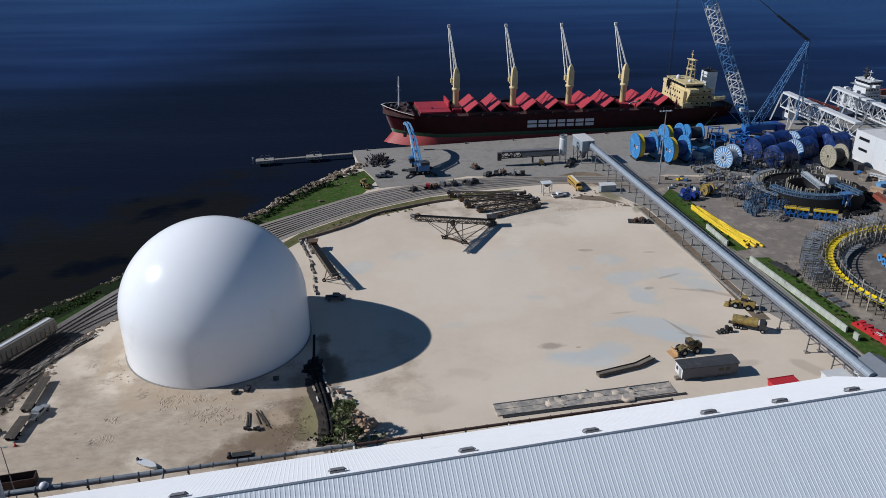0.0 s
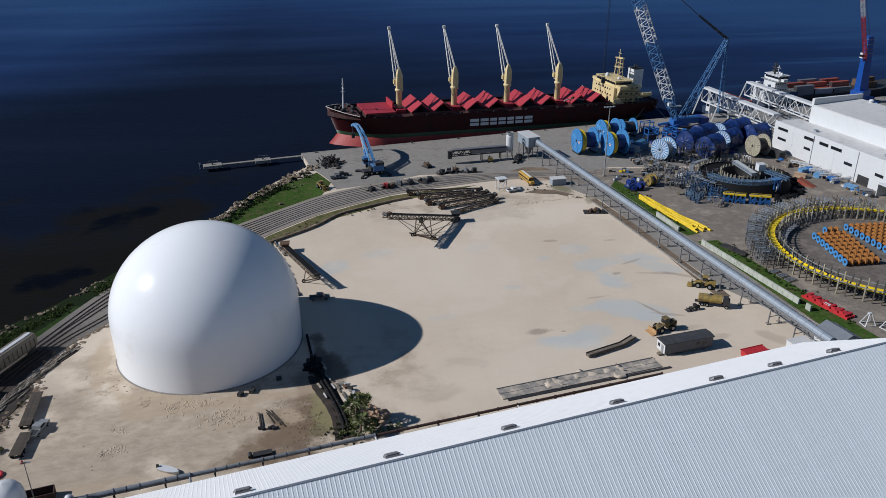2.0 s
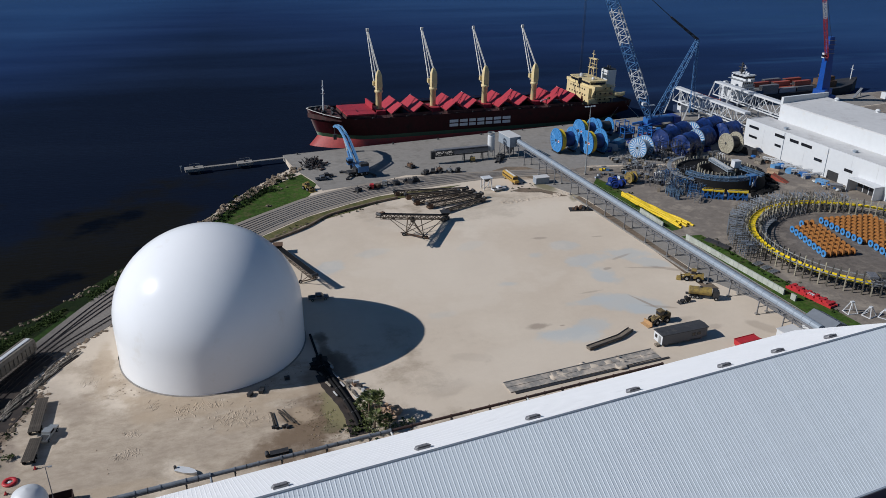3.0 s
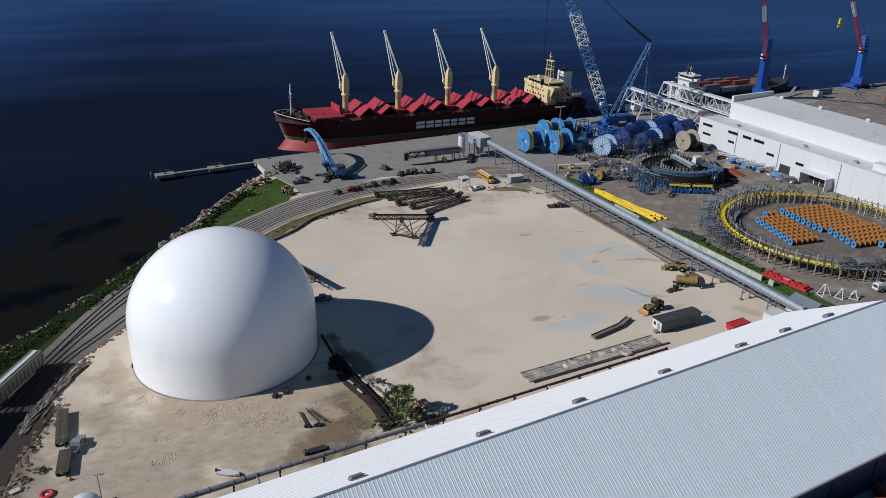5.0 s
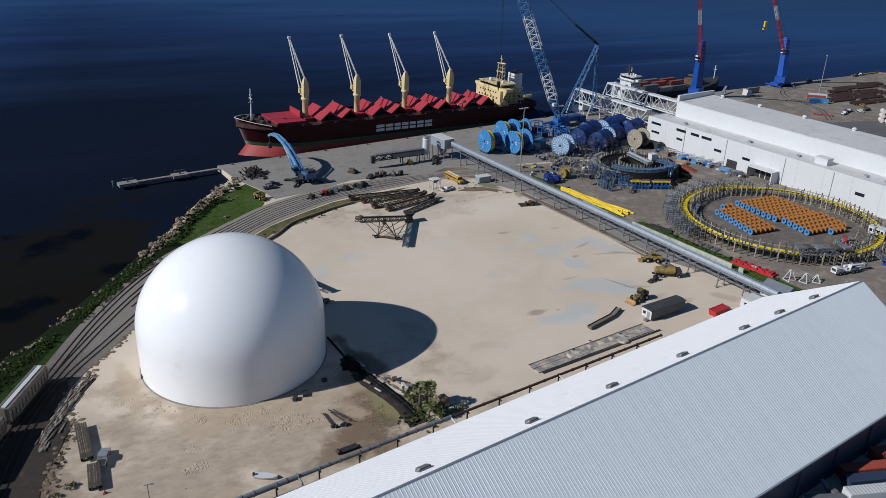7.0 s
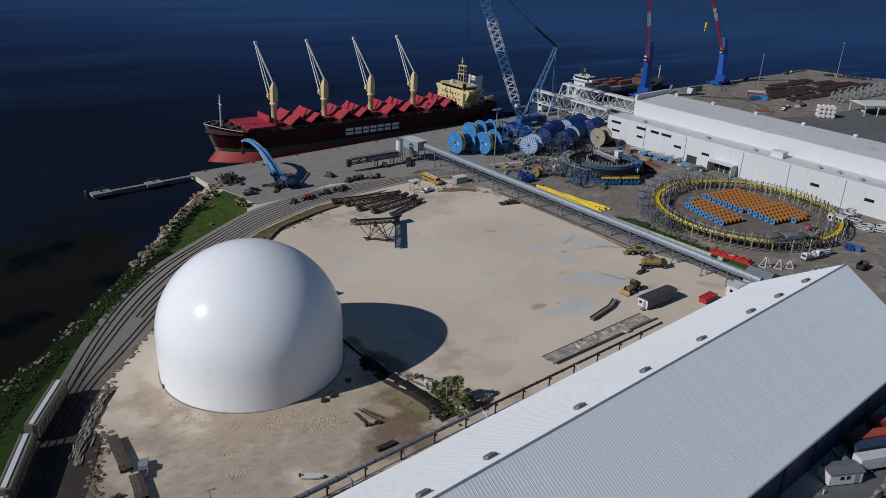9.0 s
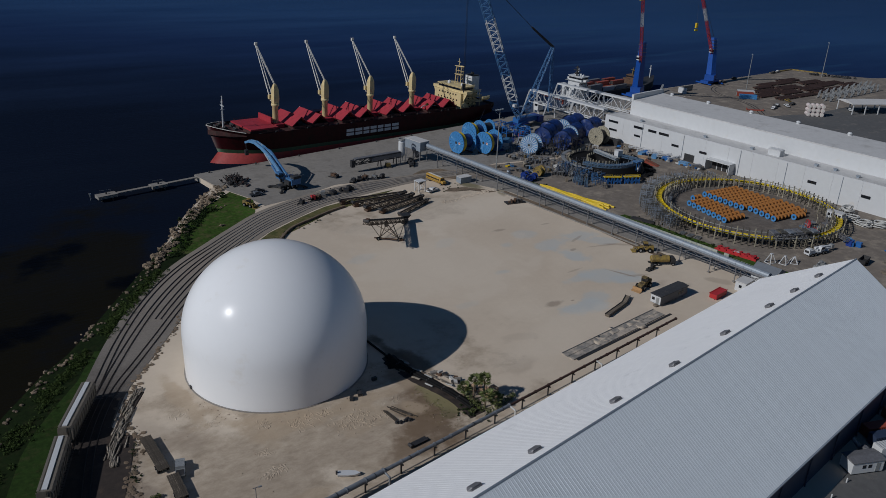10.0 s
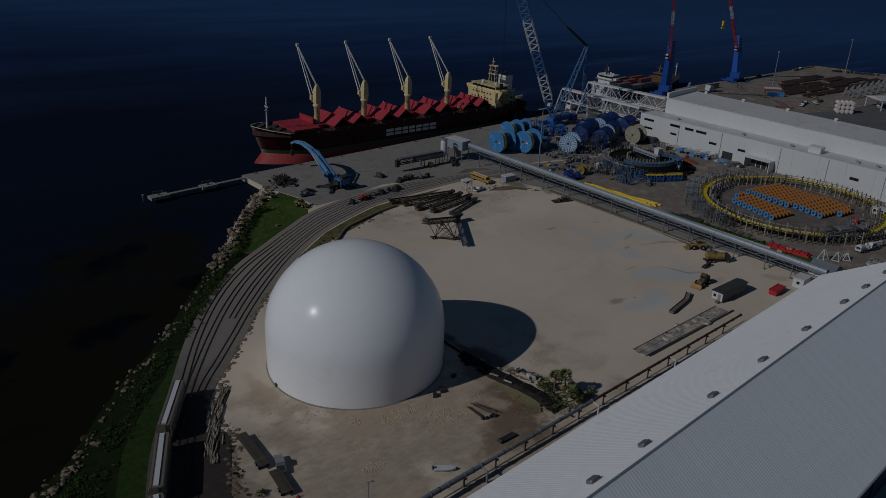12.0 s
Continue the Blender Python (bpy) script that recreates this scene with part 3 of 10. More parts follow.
def thing(name, m, label, category, group="", kind=""):
    """An empty at the thing's base, under which its parts hang."""
    ob = new(name)
    ob.empty_display_size = 0.5
    ob.matrix_basis = m
    return tagged(ob, label, category, group, kind)


def single(name, geo, mat, m, label, category, group="", kind="", smooth=False):
    ob = new(name, geo.mesh(name, mat, smooth))
    ob.matrix_basis = m
    return tagged(ob, label, category, group, kind)


def sheet(name, poly, z, mat, label, category, drop=0.5):
    """A flat piece of the setting with its top at height z."""
    return single(name, Geo().prism(poly, z - drop, z), mat, Matrix(), label, category, kind="structure")


def curve_points(pts, step):
    """Points at even steps along a smooth line through pts."""
    p = [Vector((*a, 0)) for a in pts]
    p = [2 * p[0] - p[1]] + p + [2 * p[-1] - p[-2]]
    out = []
    for i in range(1, len(p) - 2):
        a, b, c, d = p[i - 1 : i + 3]
        n = max(2, int((c - b).length / step))
        for k in range(n):
            t = k / n
            out.append(0.5 * (2 * b + (c - a) * t + (2 * a - 5 * b + 4 * c - d) * t * t + (3 * b - a - 3 * c + d) * t**3))
    out.append(p[-2])
    return out


def offset_line(line, off):
    out = []
    for i, p in enumerate(line):
        d = (line[min(i + 1, len(line) - 1)] - line[max(i - 1, 0)]).normalized()
        out.append(p + Vector((-d.y, d.x, 0)) * off)
    return out


def sweep(geo, line, prof):
    """Sweeps a closed profile of (across, up) pairs along a line."""
    rings = []
    for i, p in enumerate(line):
        d = (line[min(i + 1, len(line) - 1)] - line[max(i - 1, 0)])
        d.z = 0
        d.normalize()
        s = Vector((-d.y, d.x, 0))
        rings.append([p + s * a + Vector((0, 0, b)) for a, b in prof])
    return geo.loft(rings)


def lump(geo, c, r, rnd, squash=0.7, rings=4, n=6):
    """A rough stone or heap."""
    pts = []
    turn = rnd.uniform(0, 6.28)
    for j in range(rings + 1):
        a = -math.pi / 2 + math.pi * j / rings
        for i in range(n):
            b = turn + 2 * math.pi * i / n
            k = r * rnd.uniform(0.75, 1.2)
            pts.append((c[0] + k * math.cos(a) * math.cos(b), c[1] + k * math.cos(a) * math.sin(b), c[2] + k * squash * math.sin(a)))
    faces = [(j * n + i, j * n + (i + 1) % n, (j + 1) * n + (i + 1) % n, (j + 1) * n + i) for j in range(rings) for i in range(n)]
    return geo.add(pts, faces)


# ---- water and land ----
SEA = -2.2
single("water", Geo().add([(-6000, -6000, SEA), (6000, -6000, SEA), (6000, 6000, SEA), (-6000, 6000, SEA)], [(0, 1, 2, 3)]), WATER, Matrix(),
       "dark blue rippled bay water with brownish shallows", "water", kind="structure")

WEST_SHORE = [(-220, -600), (-200, -100), (-182, 20), (-162, 90), (-143, 128), (-128.5, 153), (-122.5, 160.5), (-116, 173), (-107.5, 186.5), (-101, 194.5), (-94.5, 204.5), (-87.5, 216.5),
              (-79, 230.5), (-72, 243), (-64.5, 256), (-55.5, 275), (-46.5, 289.5), (-35.2, 306)]
QUAY_CORNER, QUAY_EAST, TIP = (-38.4, 324.4), (296, 384.5), (455, 402)
LAND = WEST_SHORE + [QUAY_CORNER, QUAY_EAST, TIP, (466, 375), (486, 352), (640, 315), (1500, 150), (4000, -800), (4000, -4000), (-220, -4000)]
sheet("ground", LAND, 0.0, SAND, "pale crushed-limestone ground of the storage yard", "ground", drop=6.0)

QUAY = [(-32.8, 301), QUAY_CORNER, (60, 342.4), (150, 358.5), QUAY_EAST, (290, 360), (190, 340), (168, 300), (120, 282), (88, 286), (70, 279), (44, 285),
        (10, 288), (-8, 280), (-24, 276), (-27, 288)]
sheet("quay_apron", QUAY, 0.03, CONCRETE, "worn grey concrete quay apron beside the bulk carrier", "quay")
sheet("lot", [(102, 128), (100, 150), (97, 166), (91, 188), (86, 215), (84, 262), (90, 284), (120, 280), (168, 298), (190, 338), (250, 350), (250, -60), (60, -60), (60, 66), (118, 88), (112, 130)], 0.025, ASPHALT,
      "dusty brown asphalt of the cable yard", "pavement")
sheet("lot_corner", [(61, 279), (66, 270), (80, 261.5), (85, 262), (90.5, 284.5), (72, 285)], 0.022, ASPHALT, "dusty brown asphalt corner below the floodlight pole", "pavement")
sheet("terminal_apron", [(232, 346), (290, 359.5), (296, 384), TIP, (465, 376), (485, 353), (640, 310), (640, 120), (251, 120), (251, 346)], 0.02, ASPHALT,
      "dusty asphalt of the far pipe terminal", "pavement")
sheet("terminal_road", [(290, 300), (330, 292), (372, 296), (470, 262), (640, 240), (640, 150), (251, 150), (251, 310)], 0.04, DARK_ASPHALT, "dark asphalt road on the far terminal", "road")
sheet("lawn", [(-31.5, 297), (-26, 284), (-29, 272), (-33, 263), (-47, 252.5), (-54, 246), (-58.5, 242.5), (-66.5, 246.5), (-62, 254), (-57, 266), (-49, 280), (-37.5, 291)], 0.06, GRASS,
      "green lawn between shore and railway", "lawn")
sheet("yard_verge", [(-60, 211), (-47, 234), (-31, 249.5), (-16, 259), (-4, 265.5), (14, 270), (30, 272.5), (16, 266), (-3, 259.5), (-16, 251.5), (-32, 242), (-46, 227), (-57, 208)],
      0.035, DRY_GRASS, "strip of dry grass along the railway", "verge")
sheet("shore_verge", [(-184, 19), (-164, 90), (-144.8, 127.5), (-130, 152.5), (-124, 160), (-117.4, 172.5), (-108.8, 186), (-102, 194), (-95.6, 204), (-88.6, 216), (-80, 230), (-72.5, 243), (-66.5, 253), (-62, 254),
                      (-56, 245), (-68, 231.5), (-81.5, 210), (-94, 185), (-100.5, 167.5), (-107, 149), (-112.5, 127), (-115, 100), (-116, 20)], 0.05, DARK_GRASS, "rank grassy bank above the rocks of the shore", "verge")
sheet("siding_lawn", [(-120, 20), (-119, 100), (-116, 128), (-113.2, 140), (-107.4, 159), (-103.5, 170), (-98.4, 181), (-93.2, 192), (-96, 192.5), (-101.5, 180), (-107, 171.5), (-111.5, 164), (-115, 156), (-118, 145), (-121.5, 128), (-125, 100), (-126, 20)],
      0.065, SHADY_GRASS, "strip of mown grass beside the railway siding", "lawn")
sheet("conveyor_verge", [(85, 270), (88, 262), (91, 240), (93, 223), (94, 215), (90, 214), (86, 225), (82, 250), (80, 262)], 0.055, GRASS, "dark green grass strip beside the conveyor", "verge")
sheet("conveyor_verge", [(91, 209), (98, 209), (102, 190), (106, 170), (109, 152), (112, 138), (101, 138), (100, 150), (97, 170), (94, 190)], 0.055, GRASS,
      "dark green grass strip beside the conveyor", "verge")
sheet("conveyor_road", [(62, 276), (80, 262), (82, 250), (86, 225), (91, 205), (95, 185), (97, 165), (100, 145), (101, 130), (97, 130), (93, 150), (90.5, 164), (86.5, 172), (84, 177), (80, 200), (76, 228), (72, 250), (62, 268)],
      0.03, CONCRETE, "narrow grey service road under the conveyor", "road")
sheet("conveyor_margin", [(71, 252), (76, 228), (80, 200), (84, 172), (80, 172), (77, 200), (73, 228), (68, 250)], 0.042, BROWN_EARTH, "brown earth margin along the yard edge", "verge")

sheet("stained_ground", [(46, 287), (53, 291), (61, 289.5), (66, 283), (65, 274), (61.5, 271.5), (58, 276), (55, 281), (49, 283)], 0.045, BROWN_EARTH, "dark oily earth below the transfer house", "ground")
sheet("stained_ground", [(47, 262), (52, 264.5), (58, 263), (64, 257), (67, 252.5), (63.5, 253), (58, 258.5), (52, 259.5)], 0.045, BROWN_EARTH, "dark earth stain beside the conveyor's foot", "ground")

# quay wall, a concrete face with a kerb
quay_dir = Vector((QUAY_EAST[0] - QUAY_CORNER[0], QUAY_EAST[1] - QUAY_CORNER[1], 0)).normalized()
g = Geo()
g.beam((QUAY_CORNER[0], QUAY_CORNER[1], -2.5), (QUAY_EAST[0], QUAY_EAST[1], -2.5), 0.6, 5.1)
g.beam((-38.4, 324.2, -2.5), (-32.8, 301, -2.5), 0.6, 5.1)
single("quay_wall", g, CONCRETE, Matrix(), "grey concrete quay wall with a low kerb", "quay wall", kind="structure")

# ---- railway ----
OUTER = [(-116.5, 40), (-116, 95), (-114.2, 120), (-111.3, 136), (-106.6, 154), (-99.4, 172), (-89.3, 196.5), (-78, 217.5), (-65.9, 233.5), (-52.2, 246.5), (-40, 257.5), (-24.6, 269.5), (1.7, 280.5), (24, 283.5), (48, 283.4), (80, 281)]
INNER = [(-109, 40), (-109, 95), (-107.5, 120), (-105, 138), (-101, 156), (-94.8, 171.5), (-87.5, 182.8), (-80.2, 194), (-72.5, 206), (-61.5, 221.5), (-48.5, 237.5), (-32.5, 252.8), (-18, 262), (-3.3, 269.8), (20, 276), (44, 280.2), (80, 279.6)]
outer, inner = [[Vector(p) for p in curve_points(q, 3.0)] for q in (OUTER, INNER)]


def resample(line, n):
    d = [0.0]
    for a, b in zip(line, line[1:]):
        d.append(d[-1] + (b - a).length)
    return [Vector((float(np.interp(d[-1] * i / n, d, [p.x for p in line])), float(np.interp(d[-1] * i / n, d, [p.y for p in line])), 0)) for i in range(n + 1)]


outer, inner = resample(outer, 110), resample(inner, 110)
bed_a, bed_b = offset_line(outer, 3.0), offset_line(inner, -3.0)
g = Geo()
g.loft([[a + Vector((0, 0, -0.4)), b + Vector((0, 0, -0.4)), b + Vector((0, 0, 0.1)), a + Vector((0, 0, 0.1))] for a, b in zip(bed_b, bed_a)])
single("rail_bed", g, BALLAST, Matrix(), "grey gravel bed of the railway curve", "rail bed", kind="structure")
for share in (0.0, 0.36, 0.7, 1.0):
    line = [a.lerp(b, share) for a, b in zip(outer, inner)]
    line = line if share in (0.0, 1.0) else line[52 if share > 0.5 else 34 : 102]
    track = thing("railway_track", Matrix(), "pair of steel rails on dark sleepers in gravel, sun glint painted on in the north", "railway track", "tracks of the curve", kind="structure")
    for side in (-0.75, 0.75):
        part("rail", sweep(Geo(), offset_line(line, side), [(-0.11, 0.10), (0.11, 0.10), (0.08, 0.30), (-0.08, 0.30)]), RAIL, track)
    g, old = Geo(), Geo()
    n_ties = int(sum((b - a).length for a, b in zip(line, line[1:])) / 0.85)
    ties = resample(line, n_ties)
    for i in range(len(ties) - 1):
        if ties[i].y + 6 * noise.noise(ties[i] * 0.1) > 212:
            continue
        d = ties[i + 1] - ties[i]
        # southern sleepers take the earth's black, which includes wagon shade
        (old if ties[i].y < 170 else g).box((ties[i].x, ties[i].y, 0.06), (0.26, 2.5, 0.09), math.degrees(math.atan2(d.y, d.x)))
    if g.v:
        part("sleepers", g, BALLAST, track, kind="stuff")
    if old.v:
        part("old_sleepers", old, DARK_EARTH, track, "sleepers blackened for the wagons' shade and mud", kind="stuff")

# ---- shore: rocks and shrubs ----
rnd = random.Random(3)
shore = resample([Vector((*p, 0)) for p in WEST_SHORE[2:]], 400)
g = Geo()
for p in shore:
    north = p.y > 236
    for _ in range(8 if north else 6):
        off = rnd.uniform(-0.8, 5.2 if p.y > 262 else 3.6) if north else rnd.gauss(0.3, 0.9)
        clump = 0.5 + 0.4 * noise.noise(p * 0.2) if north else 0.10 + 0.6 * max(0.0, min(1.0, 2.2 * noise.noise(p * 0.13) + 0.30))
        clump = max(clump, 0.35 + 0.5 * noise.noise(p * 0.25) if p.y < 166 else 0)
        if rnd.random() < clump:
            x, y = p.x + 0.86 * off + rnd.uniform(-0.7, 0.7), p.y - 0.5 * off + rnd.uniform(-0.7, 0.7)
            lump(g, (x, y, 0.12 if off > 0.4 else -0.5), rnd.choice((0.25, 0.3, 0.4, 0.5, 0.65, 0.9, 1.2) if north or p.y < 166 else (0.22, 0.28, 0.35, 0.45, 0.55, 0.75)), rnd, 0.75, 3, 5)
single("shore_rocks", g, ROCK, Matrix(), "tumbled tan boulders armouring the shoreline", "rocks", kind="stuff")


def leaf_cluster(geo, c, r, n, rnd, size):
    for _ in range(n):
        d = Vector((rnd.gauss(0, 1), rnd.gauss(0, 1), abs(rnd.gauss(0, 0.8)))).normalized() * r * rnd.uniform(0.45, 1.05)
        p = Vector(c) + d
        a, b = Vector((rnd.gauss(0, 1), rnd.gauss(0, 1), rnd.gauss(0, 0.6))).normalized(), Vector((rnd.gauss(0, 1), rnd.gauss(0, 1), rnd.gauss(0, 1))).normalized()
        k = size * rnd.uniform(0.6, 1.3)
        geo.add([p - a * k, p + b * k * 0.5, p + a * k, p - b * k * 0.5], [(0, 1, 2, 3)])


g = Geo()
bank = resample([Vector((*p, 0)) for p in [(-146, 105), (-134, 128), (-123, 150), (-117.5, 162), (-111, 172.5), (-103, 185), (-96, 195), (-89, 206), (-81, 219), (-72, 233)]], 170)
for i, p in enumerate(bank):
    for _ in range(7):
        w = 4.0 if p.y < 170 else 2.4
        c = Vector((p.x + rnd.gauss(0, w * 0.55), p.y + rnd.gauss(0, w * 0.35), rnd.uniform(-0.1, 0.12)))
        if noise.noise(c * 0.12) > -0.22:
            leaf_cluster(g, c, rnd.uniform(0.35, 0.95), 26, rnd, 0.24)
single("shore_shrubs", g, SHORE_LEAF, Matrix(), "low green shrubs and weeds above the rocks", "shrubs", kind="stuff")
g = Geo()
for x, y in [(-54, 272), (-51.5, 275), (-56, 268), (-49, 277), (-45, 281), (-40, 287), (-62, 256), (-58, 262), (-36, 293)]:
    for _ in range(2):
        leaf_cluster(g, (x + rnd.uniform(-2.5, 2.5), y + rnd.uniform(-2, 2), 0.4), rnd.uniform(0.9, 1.7), 60, rnd, 0.4)
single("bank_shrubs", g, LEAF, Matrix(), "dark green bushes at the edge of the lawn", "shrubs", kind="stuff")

g = Geo()
fringe = resample([Vector((*p, 0)) for p in [(-68, 243), (-63, 252), (-58.5, 262), (-53, 273), (-46.5, 282)]], 60)
for p in fringe:
    for _ in range(2):
        leaf_cluster(g, (p.x + rnd.gauss(2.6, 0.9), p.y + rnd.gauss(-1.4, 0.8), 0.12), rnd.uniform(0.4, 1.1), 30, rnd, 0.26)
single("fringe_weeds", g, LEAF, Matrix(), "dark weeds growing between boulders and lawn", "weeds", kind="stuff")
for x, y, r in [(-44.5, 262.5, 0.75), (-43.4, 262.9, 0.5), (-39.5, 280.5, 0.6), (-37.5, 282.0, 0.45), (-40.6, 283.0, 0.5), (-46.8, 277.2, 0.5), (-42.0, 286.5, 0.9)]:
    single("lawn_stone", lump(Geo(), (0, 0, r * 0.4), r, rnd, 0.6, 4, 6), ROCK, pose(x, y, 0.06), "pale stone lying on the lawn", "stone")

# weeds along verges
g = Geo()
for x0, y0, x1, y1, n, w in [(-24, 124, -19, 131, 30, 3.5), (-27, 128, -24, 126, 5, 1), (88, 262, 91, 225, 60, 2.5), (99, 205, 108, 152, 80, 2.5), (-94, 152, -97, 130, 10, 1.2), (-3, 259, -40, 238, 20, 2), (46, 262, 60, 270, 14, 3)]:
    for _ in range(n):
        t = rnd.random()
        leaf_cluster(g, (x0 + (x1 - x0) * t + rnd.gauss(0, w * 0.6), y0 + (y1 - y0) * t + rnd.gauss(0, w * 0.6), 0.1), rnd.uniform(0.25, 0.6), 26, rnd, 0.2)
single("weeds", g, LEAF, Matrix(), "patches of weeds on bare ground", "weeds", kind="stuff")

# timber and stone edging of the yard
g = thing("log_edging", Matrix(), "line of bleached logs and timbers edging the yard", "edging", kind="structure")
log_mesh = [Geo().tube((-2.4, 0, 0.2), (2.4, 0, 0.22), 0.17, 7, 0.12).mesh("log", BLEACHED_LOG, True), Geo().tube((-1.4, 0, 0.22), (1.4, 0, 0.2), 0.19, 7, 0.14).mesh("log", BLEACHED_LOG, True)]
edge = resample([Vector((*p, 0)) for p in [(-99.4, 145), (-98.2, 150), (-96.0, 156), (-92.9, 163), (-89.6, 169)]], 22)
for i, p in enumerate(edge):
    way = edge[min(i + 1, 22)] - edge[max(i - 1, 0)]
    turn = math.degrees(math.atan2(way.y, way.x))
    for _ in range(5 if i < 12 else 4):
        off = rnd.gauss(0, 0.7)
        part("log", rnd.choice(log_mesh), None, g, m=pose(p.x - off * 0.9, p.y + off * 0.4, rnd.uniform(0.0, 0.22), 0, rnd.uniform(-3, 3), turn + rnd.gauss(0, 7)) @ Matrix.Diagonal((rnd.uniform(0.45, 0.95), 1, 1, 1)))
# dark strip added so the gaps between logs look shaded
soil = Geo()
sweep(soil, edge, [(-1.5, -0.2), (1.5, -0.2), (1.0, 0.16), (-1.0, 0.16)])
part("soil", soil, DARK_EARTH, g, "dark earth strip under the logs, shade of their gaps put into its tone")
g = Geo()
line = resample([Vector(p) for p in curve_points([(-46.5, 227.5), (-40, 232.5), (-31.5, 239.6), (-23.4, 249.2), (-14, 254.5), (-4, 259.5), (3, 262)], 2.0)], 60)
sweep(g, line, [(-0.55, -0.2), (0.55, -0.2), (0.4, 0.75), (-0.4, 0.8)])
single("yard_bund", g, BROWN_EARTH, Matrix(), "low dark earth bund along the yard edge", "bund", kind="structure")

# mud with the wagons' cast shade put into its dark colour
sheet("track_earth", [(-98, 172), (-104.5, 156), (-109.5, 138), (-112.5, 115), (-113, 40), (-98, 40), (-99.5, 124), (-98.6, 134), (-96.2, 142), (-93.4, 152), (-97.5, 158), (-94, 168)], 0.115, DARK_EARTH,
      "dark muddy earth between railway and yard, wagon shade put into its tone", "ground", drop=0.3)
g = Geo()
rim_rnd = random.Random(12)
for rim_line, n_, spread in (([(-97.6, 100), (-99.0, 124), (-98.0, 134), (-95.6, 142), (-93.0, 152), (-95.5, 159), (-92.5, 168), (-88, 176)], 330, 0.8), ([(-88, 176), (-80.5, 188), (-73, 200.5), (-63.5, 214)], 150, 0.6), ([(-47, 229), (-33, 241.5), (-20, 250.5)], 60, 0.5)):
    for p in resample([Vector((*q, 0)) for q in rim_line], n_):
        lump(g, (p.x + rim_rnd.gauss(0, spread), p.y + rim_rnd.gauss(0, spread), 0.04), rim_rnd.choice((0.15, 0.2, 0.3, 0.4, 0.65)), rim_rnd, 0.35, 3, 6)
single("earth_clods", g, BROWN_EARTH, Matrix(), "dark clods of earth along the rim of the railway", "earth", kind="stuff")
g = thing("yard_kerb", Matrix(), "pale concrete kerb along the yard's east edge", "kerb", kind="structure")
for k in range(32):
    p, q = Vector((68.2, 251.0)).lerp(Vector((81.6, 175.0)), k / 32), Vector((68.2, 251.0)).lerp(Vector((81.6, 175.0)), (k + 0.97) / 32)
    part("kerb_stone", Geo().beam((*p, 0.2), (*q, 0.2), 0.5, 0.5), CONCRETE, g)


# ---- storage dome ----
dome = thing("storage_dome", pose(-56.36, 167.75, 0), "large smooth white air-formed storage dome on the limestone yard", "storage dome")
prof = [(22.3, 0.0), (22.3, 5.0), (22.3, 10.5)]
for i in range(1, 29):
    a = math.pi / 2 * i / 28
    prof.append((22.3 * math.cos(a) ** 1.04 if i < 28 else 0.02, 10.5 + 21.0 * math.sin(a)))
part("shell", Geo().lathe(prof, 128), MEMBRANE, dome, smooth=True)
part("footing", Geo().lathe([(22.2, 0.0), (22.62, 0.0), (22.55, 0.16), (22.2, 0.22)], 96), CONCRETE, dome, "grey concrete ring footing")

# ---- long warehouse ----
WU, WV, WZ = Vector((0.9756, 0.2197, 0)), Vector((-0.2197, 0.9756, 0)), Vector((0, 0, 1))
ROOF_TURN = 12.0
RU, RV = Vector((math.cos(radians(ROOF_TURN)), math.sin(radians(ROOF_TURN)), 0)), Vector((-math.sin(radians(ROOF_TURN)), math.cos(radians(ROOF_TURN)), 0))
RIDGE_V, RIDGE_Z, PITCH = 89.4, 24.0, 0.624
HALF, FAR_HALF = 23.0, 23.86  # from the ridge to the south and to the north eave
EAVE, FAR_EAVE = RIDGE_Z - PITCH * HALF, RIDGE_Z - PITCH * FAR_HALF
U0, U1 = -125.0, 106.0
warehouse = thing("warehouse", Matrix.Translation(RU * U0 + RV * RIDGE_V) @ pose(0, 0, 0, 0, 0, ROOF_TURN), "long white metal warehouse with a ribbed gable roof", "warehouse")
WL = U1 - U0
g = Geo()
g.box((WL / 2, FAR_HALF - 0.9, 0), (WL - 1.2, 0.3, FAR_EAVE + 0.2))
part("wall", g, NAVY_WALL, warehouse)
part("wall", Geo().box((WL / 2, -HALF + 0.9, 0), (WL - 1.2, 0.3, EAVE + 0.2)), NAVY_WALL, warehouse, "shaded navy sheet-metal wall")
for x in (0.75, WL - 0.75):
    g = Geo()
    g.add([(x + s, y, z) for s in (-0.15, 0.15) for y, z in ((-HALF + 0.9, 0), (FAR_HALF - 0.9, 0), (FAR_HALF - 0.9, FAR_EAVE + 0.1), (0, RIDGE_Z - 0.4), (-HALF + 0.9, EAVE + 0.1))],
          [(4, 3, 2, 1, 0), (5, 6, 7, 8, 9)] + [(i, (i + 1) % 5, (i + 1) % 5 + 5, i + 5) for i in range(5)])
    part("gable_wall", g, WHITE_METAL, warehouse)
slope = math.atan(PITCH)
SL, FAR_SL = math.hypot(RIDGE_Z - EAVE, HALF), math.hypot(RIDGE_Z - FAR_EAVE, FAR_HALF)
N_PANEL = 333
PW = WL / N_PANEL
# one roof panel: a flat pan with a raised trapezoid rib, along the slope
RIB_H, RIB_W = 0.028, 0.24
prof = [(0, 0), (PW - RIB_W, 0), (PW - RIB_W * 0.78, RIB_H), (PW - RIB_W * 0.3, RIB_H), (PW, 0), (PW, -0.12), (0, -0.12)]
panel = Geo().loft([[(x, s, z) for x, z in prof] for s in (0.0, SL)]).mesh("roof_panel", WHITE_METAL)
